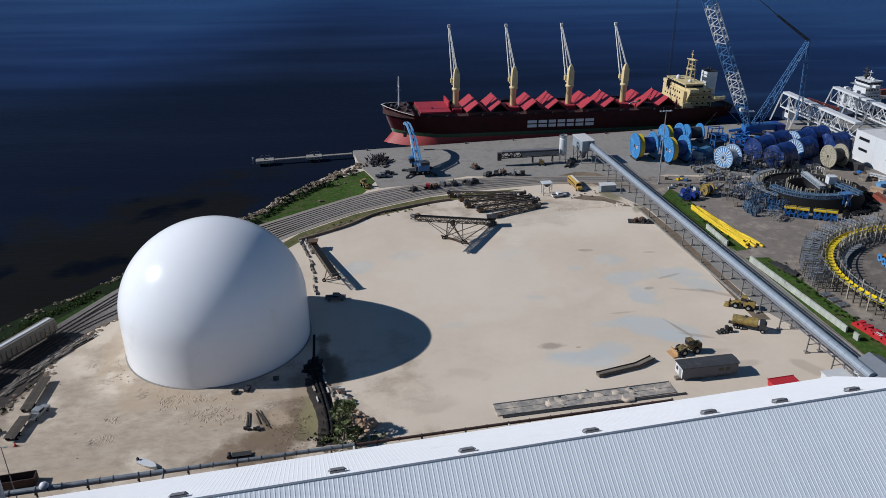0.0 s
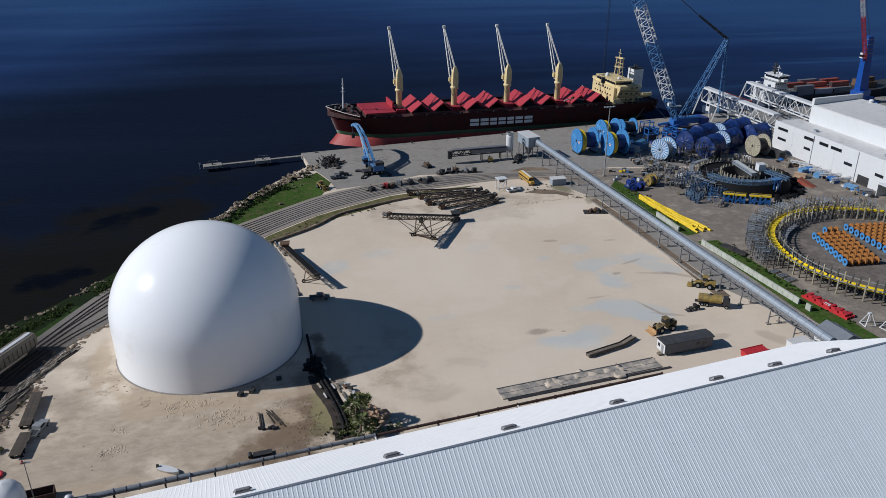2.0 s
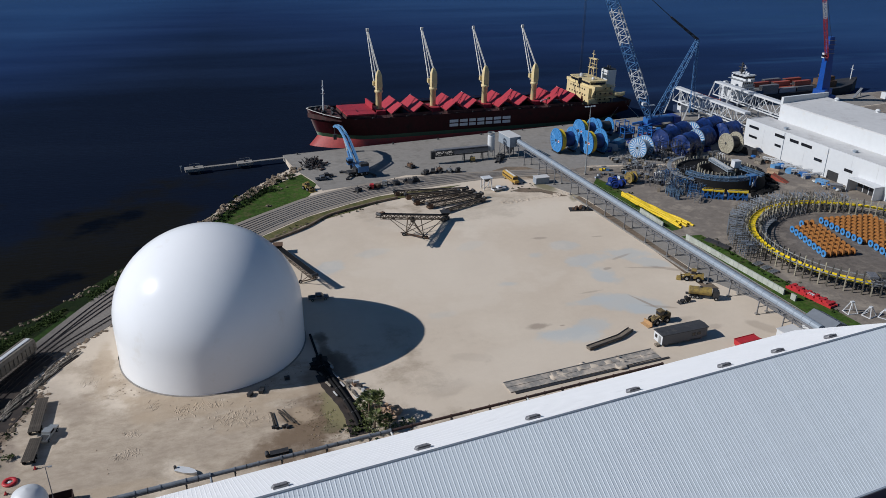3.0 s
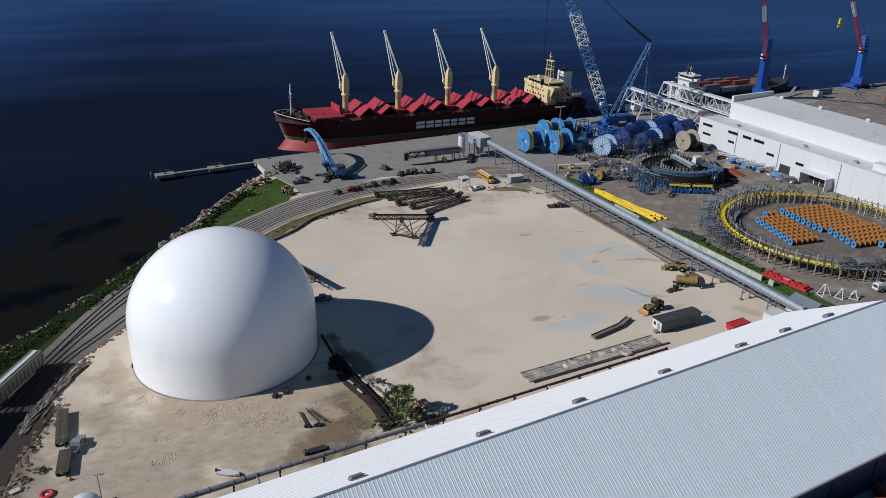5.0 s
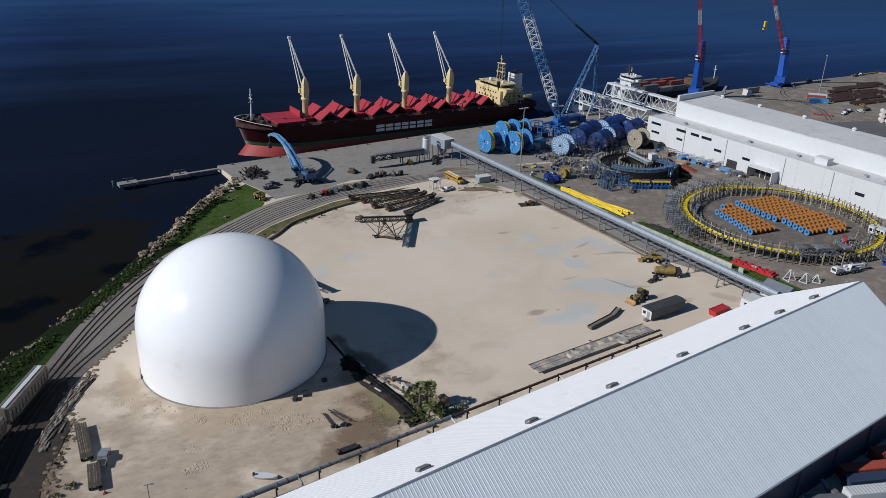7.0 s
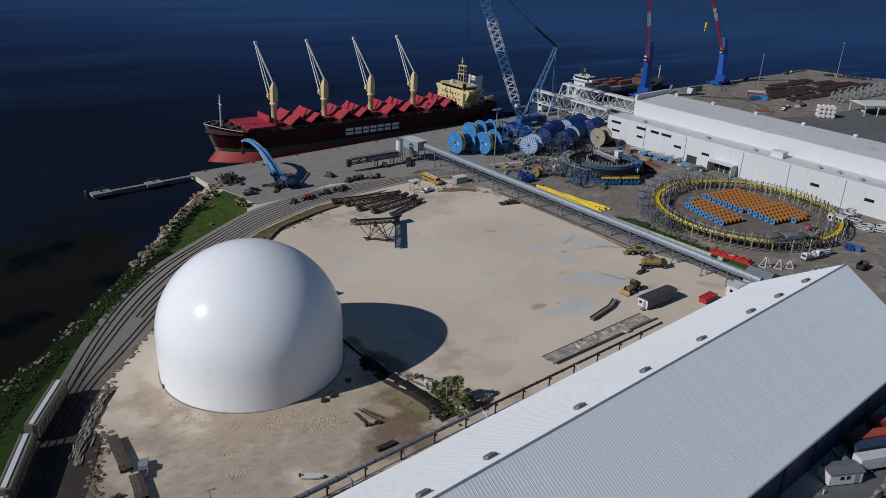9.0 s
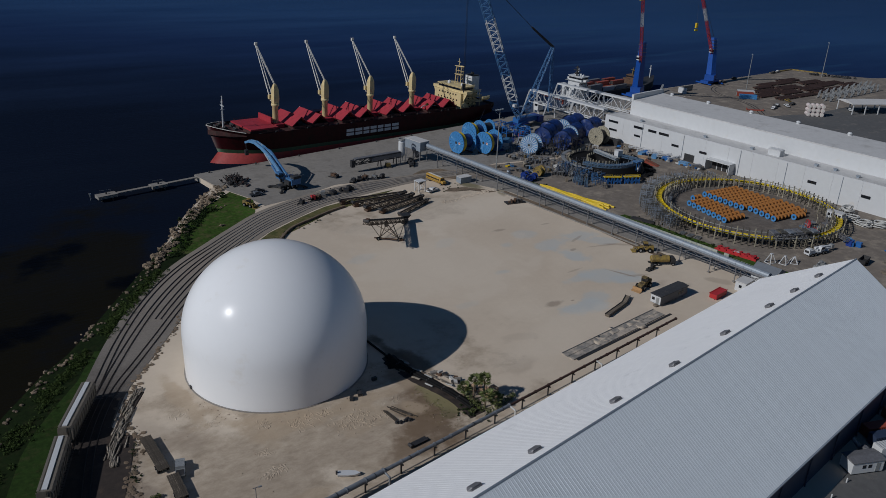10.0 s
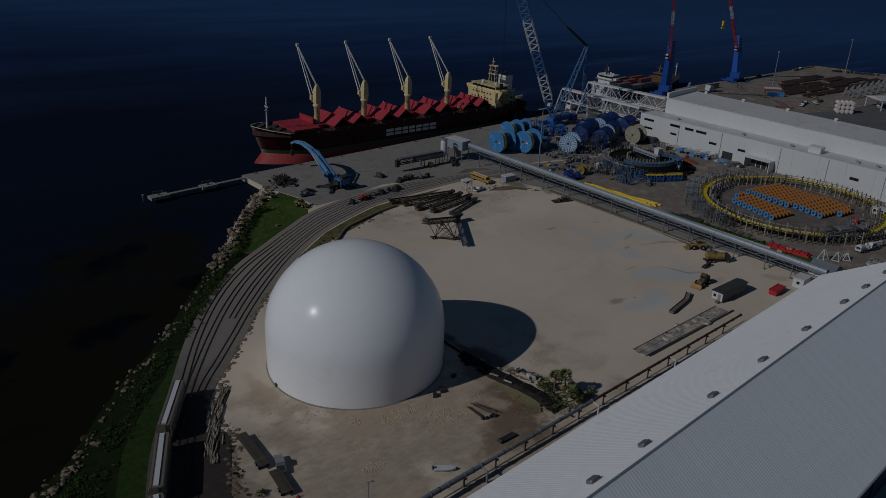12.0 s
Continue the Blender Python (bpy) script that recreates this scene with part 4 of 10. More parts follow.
near_m = pose(0, 0, RIDGE_Z, 0, 0, 180) @ pose(0, 0, 0, -math.degrees(slope))
far_m = pose(0, 0, RIDGE_Z, -math.degrees(slope))
for i in range(300):
    part("roof_panel", panel, None, warehouse, m=pose((i + 1) * PW, 0, 0) @ near_m)
g = Geo()
for i in range(300, N_PANEL):
    g.loft([[pose((i + 1) * PW, 0, 0) @ near_m @ Vector((x, s, z)) for x, z in prof] for s in (0.0, SL)])
part("roof_panel_run", g, WHITE_METAL, warehouse, kind="stuff")
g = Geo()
# far ribs kept very low to look smooth from the camera
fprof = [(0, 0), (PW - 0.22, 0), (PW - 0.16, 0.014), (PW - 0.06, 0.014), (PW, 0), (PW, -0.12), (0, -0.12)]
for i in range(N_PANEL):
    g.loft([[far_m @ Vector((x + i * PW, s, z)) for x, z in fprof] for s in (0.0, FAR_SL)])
part("far_roof_slope", g, BRIGHT_SLOPE_WHITE, warehouse, "white roof slope, made brighter in colour than the near one", kind="stuff")
g = Geo()
g.loft([[(x, -0.24, RIDGE_Z - 0.1), (x, -0.22, RIDGE_Z + 0.0), (x, 0, RIDGE_Z + 0.16), (x, 0.22, RIDGE_Z + 0.0), (x, 0.24, RIDGE_Z - 0.1)] for x in (0, WL)])
part("ridge_cap", g, LIGHT_GREY, warehouse, "folded ridge cap")
part("fascia", Geo().box((WL / 2, -HALF + 0.1, EAVE - 1.3), (WL, 0.16, 1.25)), NAVY_WALL, warehouse)
part("gutter", Geo().beam((0, -HALF - 0.15, EAVE - 0.15), (WL, -HALF - 0.15, EAVE - 0.15), 0.35, 0.3), LIGHT_GREY, warehouse)
for k in range(18):
    x = WL - 4 - k * 13
    part("downpipe", Geo().tube((x, -HALF + 0.55, 0), (x, -HALF + 0.55, EAVE - 1.2), 0.16, 8), NAVY_WALL, warehouse)
# ridge vents, low on the far slope beside the ridge
vent_geo = Geo()
vent_geo.loft([[(x, y * 0.8, z), (x, y, z - 0.25), (x, -y, z - 0.25), (x, -y * 0.8, z)] for x, y, z in ((-1.6, 0.25, 0.35), (-1.1, 0.9, 0.75), (1.1, 0.9, 0.75), (1.6, 0.25, 0.35))])
vent_geo.box((0, 0, -0.2), (2.6, 1.5, 0.5))
vent_mesh = vent_geo.mesh("vent_hood", STEEL)
for u in (-34.2, -19.9, 2.9, 22.9, 43.2, 63.8, 76.9, 90.7):
    part("vent_hood", vent_mesh, None, warehouse, "grey sheet-metal ridge vent", m=pose(u - U0, 3.0, RIDGE_Z - PITCH * 3.0 + 0.15, -math.degrees(slope)) @ Matrix.Diagonal((0.88, 0.85, 0.7, 1)))

# ---- white process building by the quay ----
hall = thing("process_hall", pose(168.2, 302.0, 0, 0, 0, math.degrees(math.atan2(-0.9866, 0.163))), "large white metal-clad hall with grey roofs and few windows", "industrial hall")
HL = 190.0
PANEL = 12.0
for k in range(int(HL / PANEL)):
    part("wall_panel", Geo().box((k * PANEL + PANEL / 2, 0.15, 0), (PANEL - 0.04, 0.3, 12.3)), WHITE_PAINT, hall)
part("wall_backing", Geo().box((HL / 2 - 1, 6.2, 0), (HL - 4, 11.4, 11.6)), GREY_ROOF, hall)
part("end_wall", Geo().box((0.15, 6.2, 0), (0.3, 11.8, 12.3)), WHITE_PAINT, hall)
part("low_roof", Geo().box((HL / 2, 6.4, 11.65), (HL - 0.5, 11.9, 0.35)), GREY_ROOF, hall)
part("upper_wall", Geo().box((HL / 2 + 3, 12.6, 0), (HL - 6, 0.5, 19.6)), WHITE_PAINT, hall)
part("upper_end_wall", Geo().box((6.2, 25.0, 0), (0.5, 24.2, 19.4)), WHITE_PAINT, hall)
g = Geo()
g.add([(x, y, z) for x in (6.0, HL) for y, z in ((12.3, 19.2), (12.3, 19.7), (37, 20.6), (37.6, 20.5), (37.6, 19.2))],
      [(4, 3, 2, 1, 0), (5, 6, 7, 8, 9)] + [(i, (i + 1) % 5, (i + 1) % 5 + 5, i + 5) for i in range(5)])
part("upper_roof", g, GREY_ROOF, hall)
g = Geo()
g.add([(x, y, z) for x in (5.9, 7.2) for y, z in ((12.2, 19.0), (12.2, 22.4), (24, 22.6), (38.0, 22.6), (38.0, 19.0))],
      [(4, 3, 2, 1, 0), (5, 6, 7, 8, 9)] + [(i, (i + 1) % 5, (i + 1) % 5 + 5, i + 5) for i in range(5)])
part("parapet", g, WHITE_PAINT, hall)
part("back_wall", Geo().box((HL / 2 + 3, 37.3, 0), (HL - 6.4, 0.4, 19.3)), WHITE_PAINT, hall)
for x, z, w, h in [(2.5, 9.0, 6.0, 1.1), (3.2, 4.8, 5.0, 1.0), (18.5, 9.2, 5.8, 1.2), (19.3, 5.0, 3.6, 1.0), (27.3, 9.2, 4.8, 1.2), (33.7, 9.2, 5.7, 1.2), (41.7, 5.3, 4.0, 1.1), (57.2, 5.5, 3.9, 1.1),
                   (110, 5.7, 3.8, 1.2), (132.4, 5.7, 3.7, 1.2), (156, 5.7, 3.7, 1.2)]:
    w_ob = part("window", Geo().box((x + w / 2, -0.02, z), (w, 0.3, h)), DARK, hall)
    part("pane", Geo().box((x + w / 2, -0.19, z + 0.12), (w - 0.25, 0.06, h - 0.24)), GLASS, w_ob)
gate = part("dock_shelter", Geo().box((70, -2.4, 4.9), (12.5, 4.8, 0.35)).box((63.9, -2.4, 0), (0.3, 4.8, 5.0)).box((76.1, -2.4, 0), (0.3, 4.8, 5.0)), WHITE_PAINT, hall)
for k in range(4):
    part("dock_door", Geo().box((66 + k * 2.7, -0.08, 0.1), (2.2, 0.2, 3.9)), DARK, gate)
part("doorway", Geo().box((52.3, -0.06, 0), (5.4, 0.25, 3.6)), DARK, hall)
part("roof_unit", Geo().box((91, 6.0, 12.0), (5.6, 4.0, 2.6)).box((91, 6.0, 14.6), (5.8, 4.2, 0.2)), WHITE_PAINT, hall, "white rooftop air unit")
for x, y, z in [(20, 4, 12), (56, 5, 12), (80, 5.5, 12), (110, 5, 12), (118, 5.5, 12), (128, 4, 12), (146, 5, 12)]:
    part("roof_vent", Geo().box((x, y, z), (1.2, 1.2, 0.7)).box((x, y, z + 0.7), (1.6, 1.6, 0.25)), LIGHT_GREY, hall)
for x in (14, 36, 60, 84, 108, 134, 160):
    part("ridge_vent", Geo().tube((x, 36.0, 20.3), (x, 36.0, 21.3), 0.8, 10).tube((x, 36.0, 21.3), (x, 36.0, 21.9), 1.15, 10, 0.6), WHITE_PAINT, hall)
for x in (24.0, 48.0, 78.0, 100.0, 124.0):
    part("downpipe", Geo().tube((x, -0.12, 0), (x, -0.12, 11.8), 0.12, 6), LIGHT_GREY, hall)

# ---- covered conveyor from the quay to the warehouse ----
C0, C1 = Vector((60.9, 302.0, 7.4)), Vector((91.2, 137.5, 5.2))
conv = thing("covered_conveyor", Matrix(), "long grey covered belt conveyor on steel portal frames", "conveyor")
cd = (C1 - C0).normalized()
cs = cd.cross(WZ).normalized()
ct = cs.cross(cd)
hood = [(-0.95, 0.0), (-0.95, 0.6), (-0.7, 1.05), (-0.25, 1.25), (0.25, 1.25), (0.7, 1.05), (0.95, 0.6), (0.95, 0.0)]
N_HOOD = 60
for i in range(N_HOOD):
    a, b = C0.lerp(C1, i / N_HOOD), C0.lerp(C1, (i + 0.98) / N_HOOD)
    part("hood", Geo().loft([[p + cs * x + ct * z for x, z in hood] for p in (a, b)]), LIGHT_GREY, conv)
for s in (-0.95, 0.95):
    part("side_girder", Geo().beam(C0 + cs * s - ct * 0.35, C1 + cs * s - ct * 0.35, 0.2, 0.6), STEEL, conv)
for s in (-0.95, 0.95):
    part("bottom_chord", Geo().beam(C0 + cs * s - ct * 1.75, C1 + cs * s - ct * 1.75, 0.16, 0.2), STEEL, conv)
    for i in range(56):
        a, b = C0.lerp(C1, i / 56) + cs * s, C0.lerp(C1, (i + 1) / 56) + cs * s
        part("girder_diagonal", Geo().beam(a - ct * (0.6 if i % 2 else 1.7), b - ct * (1.7 if i % 2 else 0.6), 0.1), STEEL, conv)
part("walkway", Geo().beam(C0 - cs * 1.55 - ct * 0.3, C1 - cs * 1.55 - ct * 0.3, 0.8, 0.1), GALV, conv, "steel grating walkway")
part("handrail", Geo().beam(C0 - cs * 1.95 + ct * 0.7, C1 - cs * 1.95 + ct * 0.7, 0.08), GALV, conv)
for i in range(70):
    p = C0.lerp(C1, i / 70) - cs * 1.95
    part("handrail_post", Geo().beam(p - ct * 0.3, p + ct * 0.7, 0.06), GALV, conv)
for y in (292, 279, 266.5, 254, 242.5, 230.5, 218.8, 206.8, 195.4, 185, 176.2, 167.4, 156.4, 147.5):
    p = C0.lerp(C1, (302.0 - y) / 164.5) - ct * 0.6
    for k in (-1, 1):
        part("portal_post", Geo().beam(p + cs * k * 1.5, Vector((p.x, p.y, 0)) + cs * k * 1.7, 0.24), STEEL, conv)
        part("post_footing", Geo().box((p.x + cs.x * k * 1.7, p.y + cs.y * k * 1.7, 0), (0.9, 0.9, 0.35)), CONCRETE, conv)
    part("portal_beam", Geo().beam(p + cs * 2.3, p - cs * 2.3, 0.26, 0.3), STEEL, conv)
    part("portal_tie", Geo().beam(Vector((p.x, p.y, p.z * 0.45)) + cs * 1.6, Vector((p.x, p.y, p.z * 0.45)) - cs * 1.6, 0.14), STEEL, conv)


# ---- bulk carrier at the quay, trimmed by the stern ----
SHIP = pose(-27.0, 345.5, 11.0, 0, 0, 10.25) @ pose(0, 0, 0, 0, 1.7, 0)
ship = thing("bulk_carrier", SHIP, "maroon-hulled bulk carrier with open red hatch covers, moored at the quay", "ship")


def hull_ring(z, tip, beam, bow_len, stern, n=15):
    """One level of the hull: points from the bow along one side and back."""
    side = []
    for i in range(n + 1):
        t = i / n
        x = tip + (stern - tip) * t**1.6
        k = min(1.0, (x - tip) / bow_len)
        half = beam * math.sin(k * math.pi / 2) ** 0.75 if k > 0 else 0.0
        tail = max(0.0, (x - (stern - 26)) / 26)
        half *= 1 - tail**2 * (0.28 if z > -6 else 0.75)
        side.append((x, half))
    return [(x, -h, z) for x, h in side] + [(x, h, z) for x, h in side[::-1]]


def sheer(ring):
    return [(x, y, z + (3.0 * max(0.0, (20 - x) / 20) ** 1.5 if z > -1 else 0)) for x, y, z in ring]


levels = [(-17, -2.6, 13.4, 24, 160), (-8.6, 4.9, 13.95, 27, 165), (-6.9, 4.2, 14.0, 26.5, 166), (-4, 3.0, 14.1, 24, 167.5), (0.0, 0.6, 14.2, 21, 168.5), (1.1, 0.0, 14.2, 20, 168.8)]
rings = [sheer(hull_ring(*v)) for v in levels]
part("hull_bottom", Geo().loft(rings[:2], ends=False), BOOT_RED, ship, "red antifouling paint below the waterline", smooth=True)
part("hull_band", Geo().loft(rings[1:3], ends=False), BOOT_GREEN, ship, "green boot-topping band", smooth=True)
part("hull", Geo().loft(rings[2:], ends=False), HULL, ship, smooth=True)
deck = hull_ring(0.02, 1.5, 14.0, 21, 168)
part("main_deck", Geo().prism([(x, y) for x, y, z in deck], -0.6, 0.05), DECK_RED, ship)
fc = [p for p in hull_ring(0, 0.6, 13.8, 20, 168.5) if p[0] < 15.5]
fc = [(x, y) for x, y, z in fc]
part("forecastle_deck", Geo().prism(fc, 0.0, 2.1), DECK_RED, ship)
# cap rail of the bow, pale
g = Geo()
bow = [p for p in rings[-1] if p[0] < 16]
half = len(bow) // 2
for ring_side in (bow[:half], bow[half:]):
    for a, b in zip(ring_side, ring_side[1:]):
        g.beam((a[0], a[1], a[2] + 0.1), (b[0], b[1], b[2] + 0.1), 0.25, 0.22)
part("bow_rail", g, PALE_CREAM, ship)
g = Geo()
for sx in (-1, 1):
    for i in range(40):
        x = 20 + i * 2.8
        g.beam((x, sx * 13.9, 1.1), (x, sx * 13.9, 2.2), 0.08)
    g.beam((20, sx * 13.9, 2.2), (129, sx * 13.9, 2.2), 0.1)
    g.beam((20, sx * 13.9, 1.65), (129, sx * 13.9, 1.65), 0.07)
part("deck_railing", g, DECK_RED, ship)
# deck gear on the forecastle
for x, y, w, d, h in [(5, 1.5, 1.6, 2.5, 1.3), (7.5, -3, 2.2, 1.6, 1.4), (8, 3.5, 2.2, 1.6, 1.4), (11, -6, 1.5, 2.5, 1.1), (11.5, 6, 1.5, 2.5, 1.1), (12.5, 0, 1.8, 3.0, 1.5)]:
    part("windlass", Geo().box((x, y, 2.1), (w, d, h * 0.6)).tube((x, y - d * 0.6, 2.1 + h * 0.7), (x, y + d * 0.6, 2.1 + h * 0.7), h * 0.4, 10), DARK, ship)
mast = part("foremast", Geo().tube((8.0, 0, 2.1), (8.0, 0, 16.5), 0.42, 8, 0.25).beam((8, -1.8, 12.2), (8, 1.8, 12.2), 0.3).beam((7, 0, 10.5), (9, 0, 10.5), 0.25), WHITE_PAINT, ship)
part("mast_lamp", Geo().box((8, 0, 13.5), (0.7, 0.7, 0.6)), WHITE_PAINT, mast)
# hatch coamings and covers
HOLDS = [(16.5, 30.5), (38.6, 57.6), (65.9, 84.9), (93.2, 112.2), (120.4, 139.4)]
cover = Geo().box((0, 0, 0), (6.4, 19.6, 0.5)).mesh("hatch_cover", HATCH_RED)
rib_mesh = Geo().box((0, 0, -0.35), (5.8, 0.25, 0.36)).mesh("cover_stiffener", HATCH_RED)
for n, (x0, x1) in enumerate(HOLDS):
    g = Geo()
    for y in (-9.6, 9.6):
        g.box(((x0 + x1) / 2, y, 0), (x1 - x0, 0.4, 1.6))
    for x in (x0, x1):
        g.box((x, 0, 0), (0.4, 19.4, 1.6))
    part("hatch_coaming", g, DECK_RED, ship)
    if n == 0:
        for k in range(2):
            part("hatch_cover", Geo().box((x0 + 3.5 + 7.0 * k, 0, 1.65), (6.9, 20.2, 0.7)), HATCH_RED, ship)
        part("hatch_cover", Geo().box((x1 + 0.4, 3.5, 1.7), (0.6, 12, 3.4)), HATCH_RED, ship)
        continue
    part("hold_floor", Geo().box(((x0 + x1) / 2, 0, 0.06), (x1 - x0 - 0.6, 18.6, 0.1)), DARK, ship)
    peaks = [x0 + 4.2, x1 - 4.2]
    for px in peaks:
        for side in (-1, 1):
            m = pose(px, 0, 5.5) @ pose(0, 0, 0, 0, side * 39, 0) @ pose(side * 3.2, 0, -0.3)
            ob = part("hatch_cover", cover, None, ship, m=m)
            if side > 0 and px == peaks[1]:
                part("edge_strip", Geo().box((0, 9.9, 0.45), (6.4, 0.5, 0.25)), WHITE_PAINT, ob, "white painted edge")
            for k in range(5):
                part("cover_stiffener", rib_mesh, None, ob, m=pose(0, -8 + k * 4, 0))
# deck cranes
post = Geo().lathe([(1.4, 0), (1.4, 9.4), (1.9, 9.8), (1.9, 10.7), (1.4, 11.0)], 16).mesh("crane_post", CREAM, True)
housing = Geo().loft([[(-1.15 * k, -1.3 * k, z), (1.35 * k, -1.3 * k, z), (1.35 * k, 1.3 * k, z), (-1.15 * k, 1.3 * k, z)] for k, z in ((1.0, 11.0), (1.12, 13), (1.0, 17.4), (0.6, 19.2), (0.35, 19.9))]).mesh("crane_housing", CREAM)
cab = Geo().box((-1.2, 2.2, 12.6), (1.8, 1.4, 2.0)).mesh("operator_cab", CREAM)
jib_tip, jib_foot = Vector((-0.6, 15.8, 35.6)), Vector((-0.6, 1.6, 11.8))
jib_geo = Geo()
for s in (-1, 1):
    jib_geo.tube(jib_foot + Vector((s * 0.8, 0, 0)), jib_tip + Vector((s * 0.35, 0, 0)), 0.3, 6, 0.22)
for k in range(1, 7):
    t = k / 7
    p = jib_foot.lerp(jib_tip, t)
    jib_geo.beam(p - Vector((1 - t * 0.5, 0, 0)), p + Vector((1 - t * 0.5, 0, 0)), 0.22)
jib_geo.box((jib_tip.x, jib_tip.y, jib_tip.z - 0.3), (1.2, 1.0, 1.3))
jib_mesh = jib_geo.mesh("jib", PALE_CREAM)
wire_mesh = Geo().tube((0, 0.2, 19.6), jib_tip, 0.11, 5).mesh("luffing_wire", PALE_CREAM)
for x in (34.5, 61.8, 89.1, 116.4):
    c = part("deck_crane", post, None, ship, "cream deck crane with raised jib", m=pose(x, 0, 0))
    part("crane_housing", housing, None, c)
    part("operator_cab", cab, None, c)
    part("jib", jib_mesh, None, c)
    for s in (-0.28, 0.0, 0.28):
        part("luffing_wire", wire_mesh, None, c, m=pose(s, 0, 0))
    part("crane_base", Geo().box((0, 0, 0), (4.4, 9, 1.9)), HATCH_RED, c)
# marking on the hull: a row of plain white bars
x_ = 65.2
for w in (4.4, 4.0, 3.4, 3.6, 3.4, 3.8, 4.2):
    mark = Geo()
    for z in (-5.2, -3.3):
        mark.box((x_ + w / 2, -14.22, z), (w, 0.12, 1.35))
    part("hull_marking", mark, WHITE_PAINT, ship, "plain white hull marking")
    x_ += w + 0.85
# superstructure
house = part("deckhouse", Geo().box((143.4, 0, 0), (2.8, 22, 8.4)).box((151.4, 0, 0), (13.4, 13.6, 8.4)), CREAM, ship, "cream painted deckhouse and bridge")
for z in (2.8, 5.6, 8.2):
    part("open_deck", Geo().box((152.0, 0, z), (15.6 - 0.4 * z, 21.6 - 0.2 * z, 0.25)), CREAM, house)
    for k in range(4):
        for s in (-1, 1):
            part("deck_pillar", Geo().box((147.5 + 3.2 * k, s * (10.4 - 0.1 * z), z - 2.6), (0.22, 0.22, 2.6)), CREAM, house)
part("bridge", Geo().box((148, 0, 8.4), (9.5, 19, 2.9)).box((145.6, 0, 8.4), (4.4, 28.4, 1.4)).box((148, 0, 11.3), (10.4, 20, 0.35)), CREAM, house)
for s in (-1, 1):
    part("wing_bracket", Geo().add([(143.6 + dx, s * y, z) for dx in (0, 0.5) for y, z in ((10.5, 2.5), (10.5, 8.4), (14, 8.4))], [(0, 1, 2), (5, 4, 3), (0, 3, 4, 1), (1, 4, 5, 2), (2, 5, 3, 0)]), CREAM, house)
    part("side_screen", Geo().add([(x, s * (11.6 + e), z) for e in (0, 0.3) for x, z in ((141.8, 0), (149.0, 0), (147.4, 1.2), (145.0, 3.6), (141.8, 2.9))],
                                  [(0, 1, 2, 3, 4), (9, 8, 7, 6, 5)] + [(i, (i + 1) % 5, (i + 1) % 5 + 5, i + 5) for i in range(5)]), CREAM, house)
for z, x, w in ((1.2, 141.97, 18), (4.0, 141.97, 18), (6.8, 141.97, 16)):
    for k in range(7):
        part("porthole", Geo().box((x, -w / 2 + w * (k + 0.5) / 7, z), (0.1, 0.9, 0.8)), GLASS, house)
for z, y, x0 in ((1.2, -6.83, 146), (4.0, -6.83, 146), (6.8, -6.83, 146)):
    for k in range(5):
        part("porthole", Geo().box((x0 + k * 2.9, y, z), (0.9, 0.1, 0.8)), GLASS, house)
part("bridge_window", Geo().box((143.22, 0, 9.7), (0.1, 18.4, 1.1)), GLASS, house)
part("bridge_window", Geo().box((148, -9.53, 9.7), (8.6, 0.1, 1.1)), GLASS, house)
g = Geo()
for z, y, x0, x1 in ((2.9, -10.5, 145, 159), (5.7, -10.2, 145, 158.5), (8.4, -9.8, 150, 158), (11.6, -9.8, 143.2, 153)):
    g.beam((x0, y, z + 1.0), (x1, y, z + 1.0), 0.09)
    for k in range(9):
        x = x0 + (x1 - x0) * k / 8
        g.beam((x, y, z), (x, y, z + 1.0), 0.07)
part("house_railing", g, CREAM, house)
funnel = part("funnel", Geo().loft([[(-2.6, -3.0, z), (2.6, -3.0, z), (2.6, 3.0, z), (-2.6, 3.0, z)] for z in (5.0, 15.6)]), WHITE_PAINT, ship, "white funnel", m=pose(159.6, -0.5, 0))
part("funnel_cap", Geo().box((0, 0, 15.6), (4.6, 5.4, 0.6)).tube((-0.8, 0, 16), (-0.8, 0, 17.6), 0.5, 8).tube((0.9, 0.6, 16), (0.9, 0.6, 17.2), 0.4, 8), DARK, funnel)
g = Geo()
for sy in (-1, 1):
    for sx in (-0.7, 0.7):
        g.beam((150 + sx * 1.5, sy * 2.3, 11.5), (150 + sx, sy * 1.9, 21.0), 0.34)
    for z in (13.5, 15.5, 17.5, 19.5):
        g.beam((150 - 1.0, sy * 2.1, z), (150 + 1.0, sy * 2.0, z + 1.4), 0.16)
for z in (16.5, 21.0):
    g.box((150, 0, z), (2.6, 5.6, 0.25))
g.box((149.6, -2.6, 21.2), (1.0, 2.6, 0.5)).beam((150, -3.4, 18.6), (150, 3.4, 18.6), 0.22)
g.tube((150, 0.6, 21.2), (150, 0.6, 25.4), 0.22, 6).beam((150, -0.8, 23.4), (150, 2.0, 23.4), 0.18)
part("radar_mast", g, CREAM, ship)
part("satellite_dome", Geo().lathe([(0.9, 0), (1.1, 0.8), (0.8, 1.6), (0.05, 1.95)], 12), WHITE_PAINT, ship, m=pose(145.5, 3, 11.6), smooth=True)
part("satellite_dome", Geo().lathe([(0.7, 0), (0.85, 0.6), (0.6, 1.2), (0.05, 1.5)], 12), WHITE_PAINT, ship, m=pose(147, -6, 11.6), smooth=True)
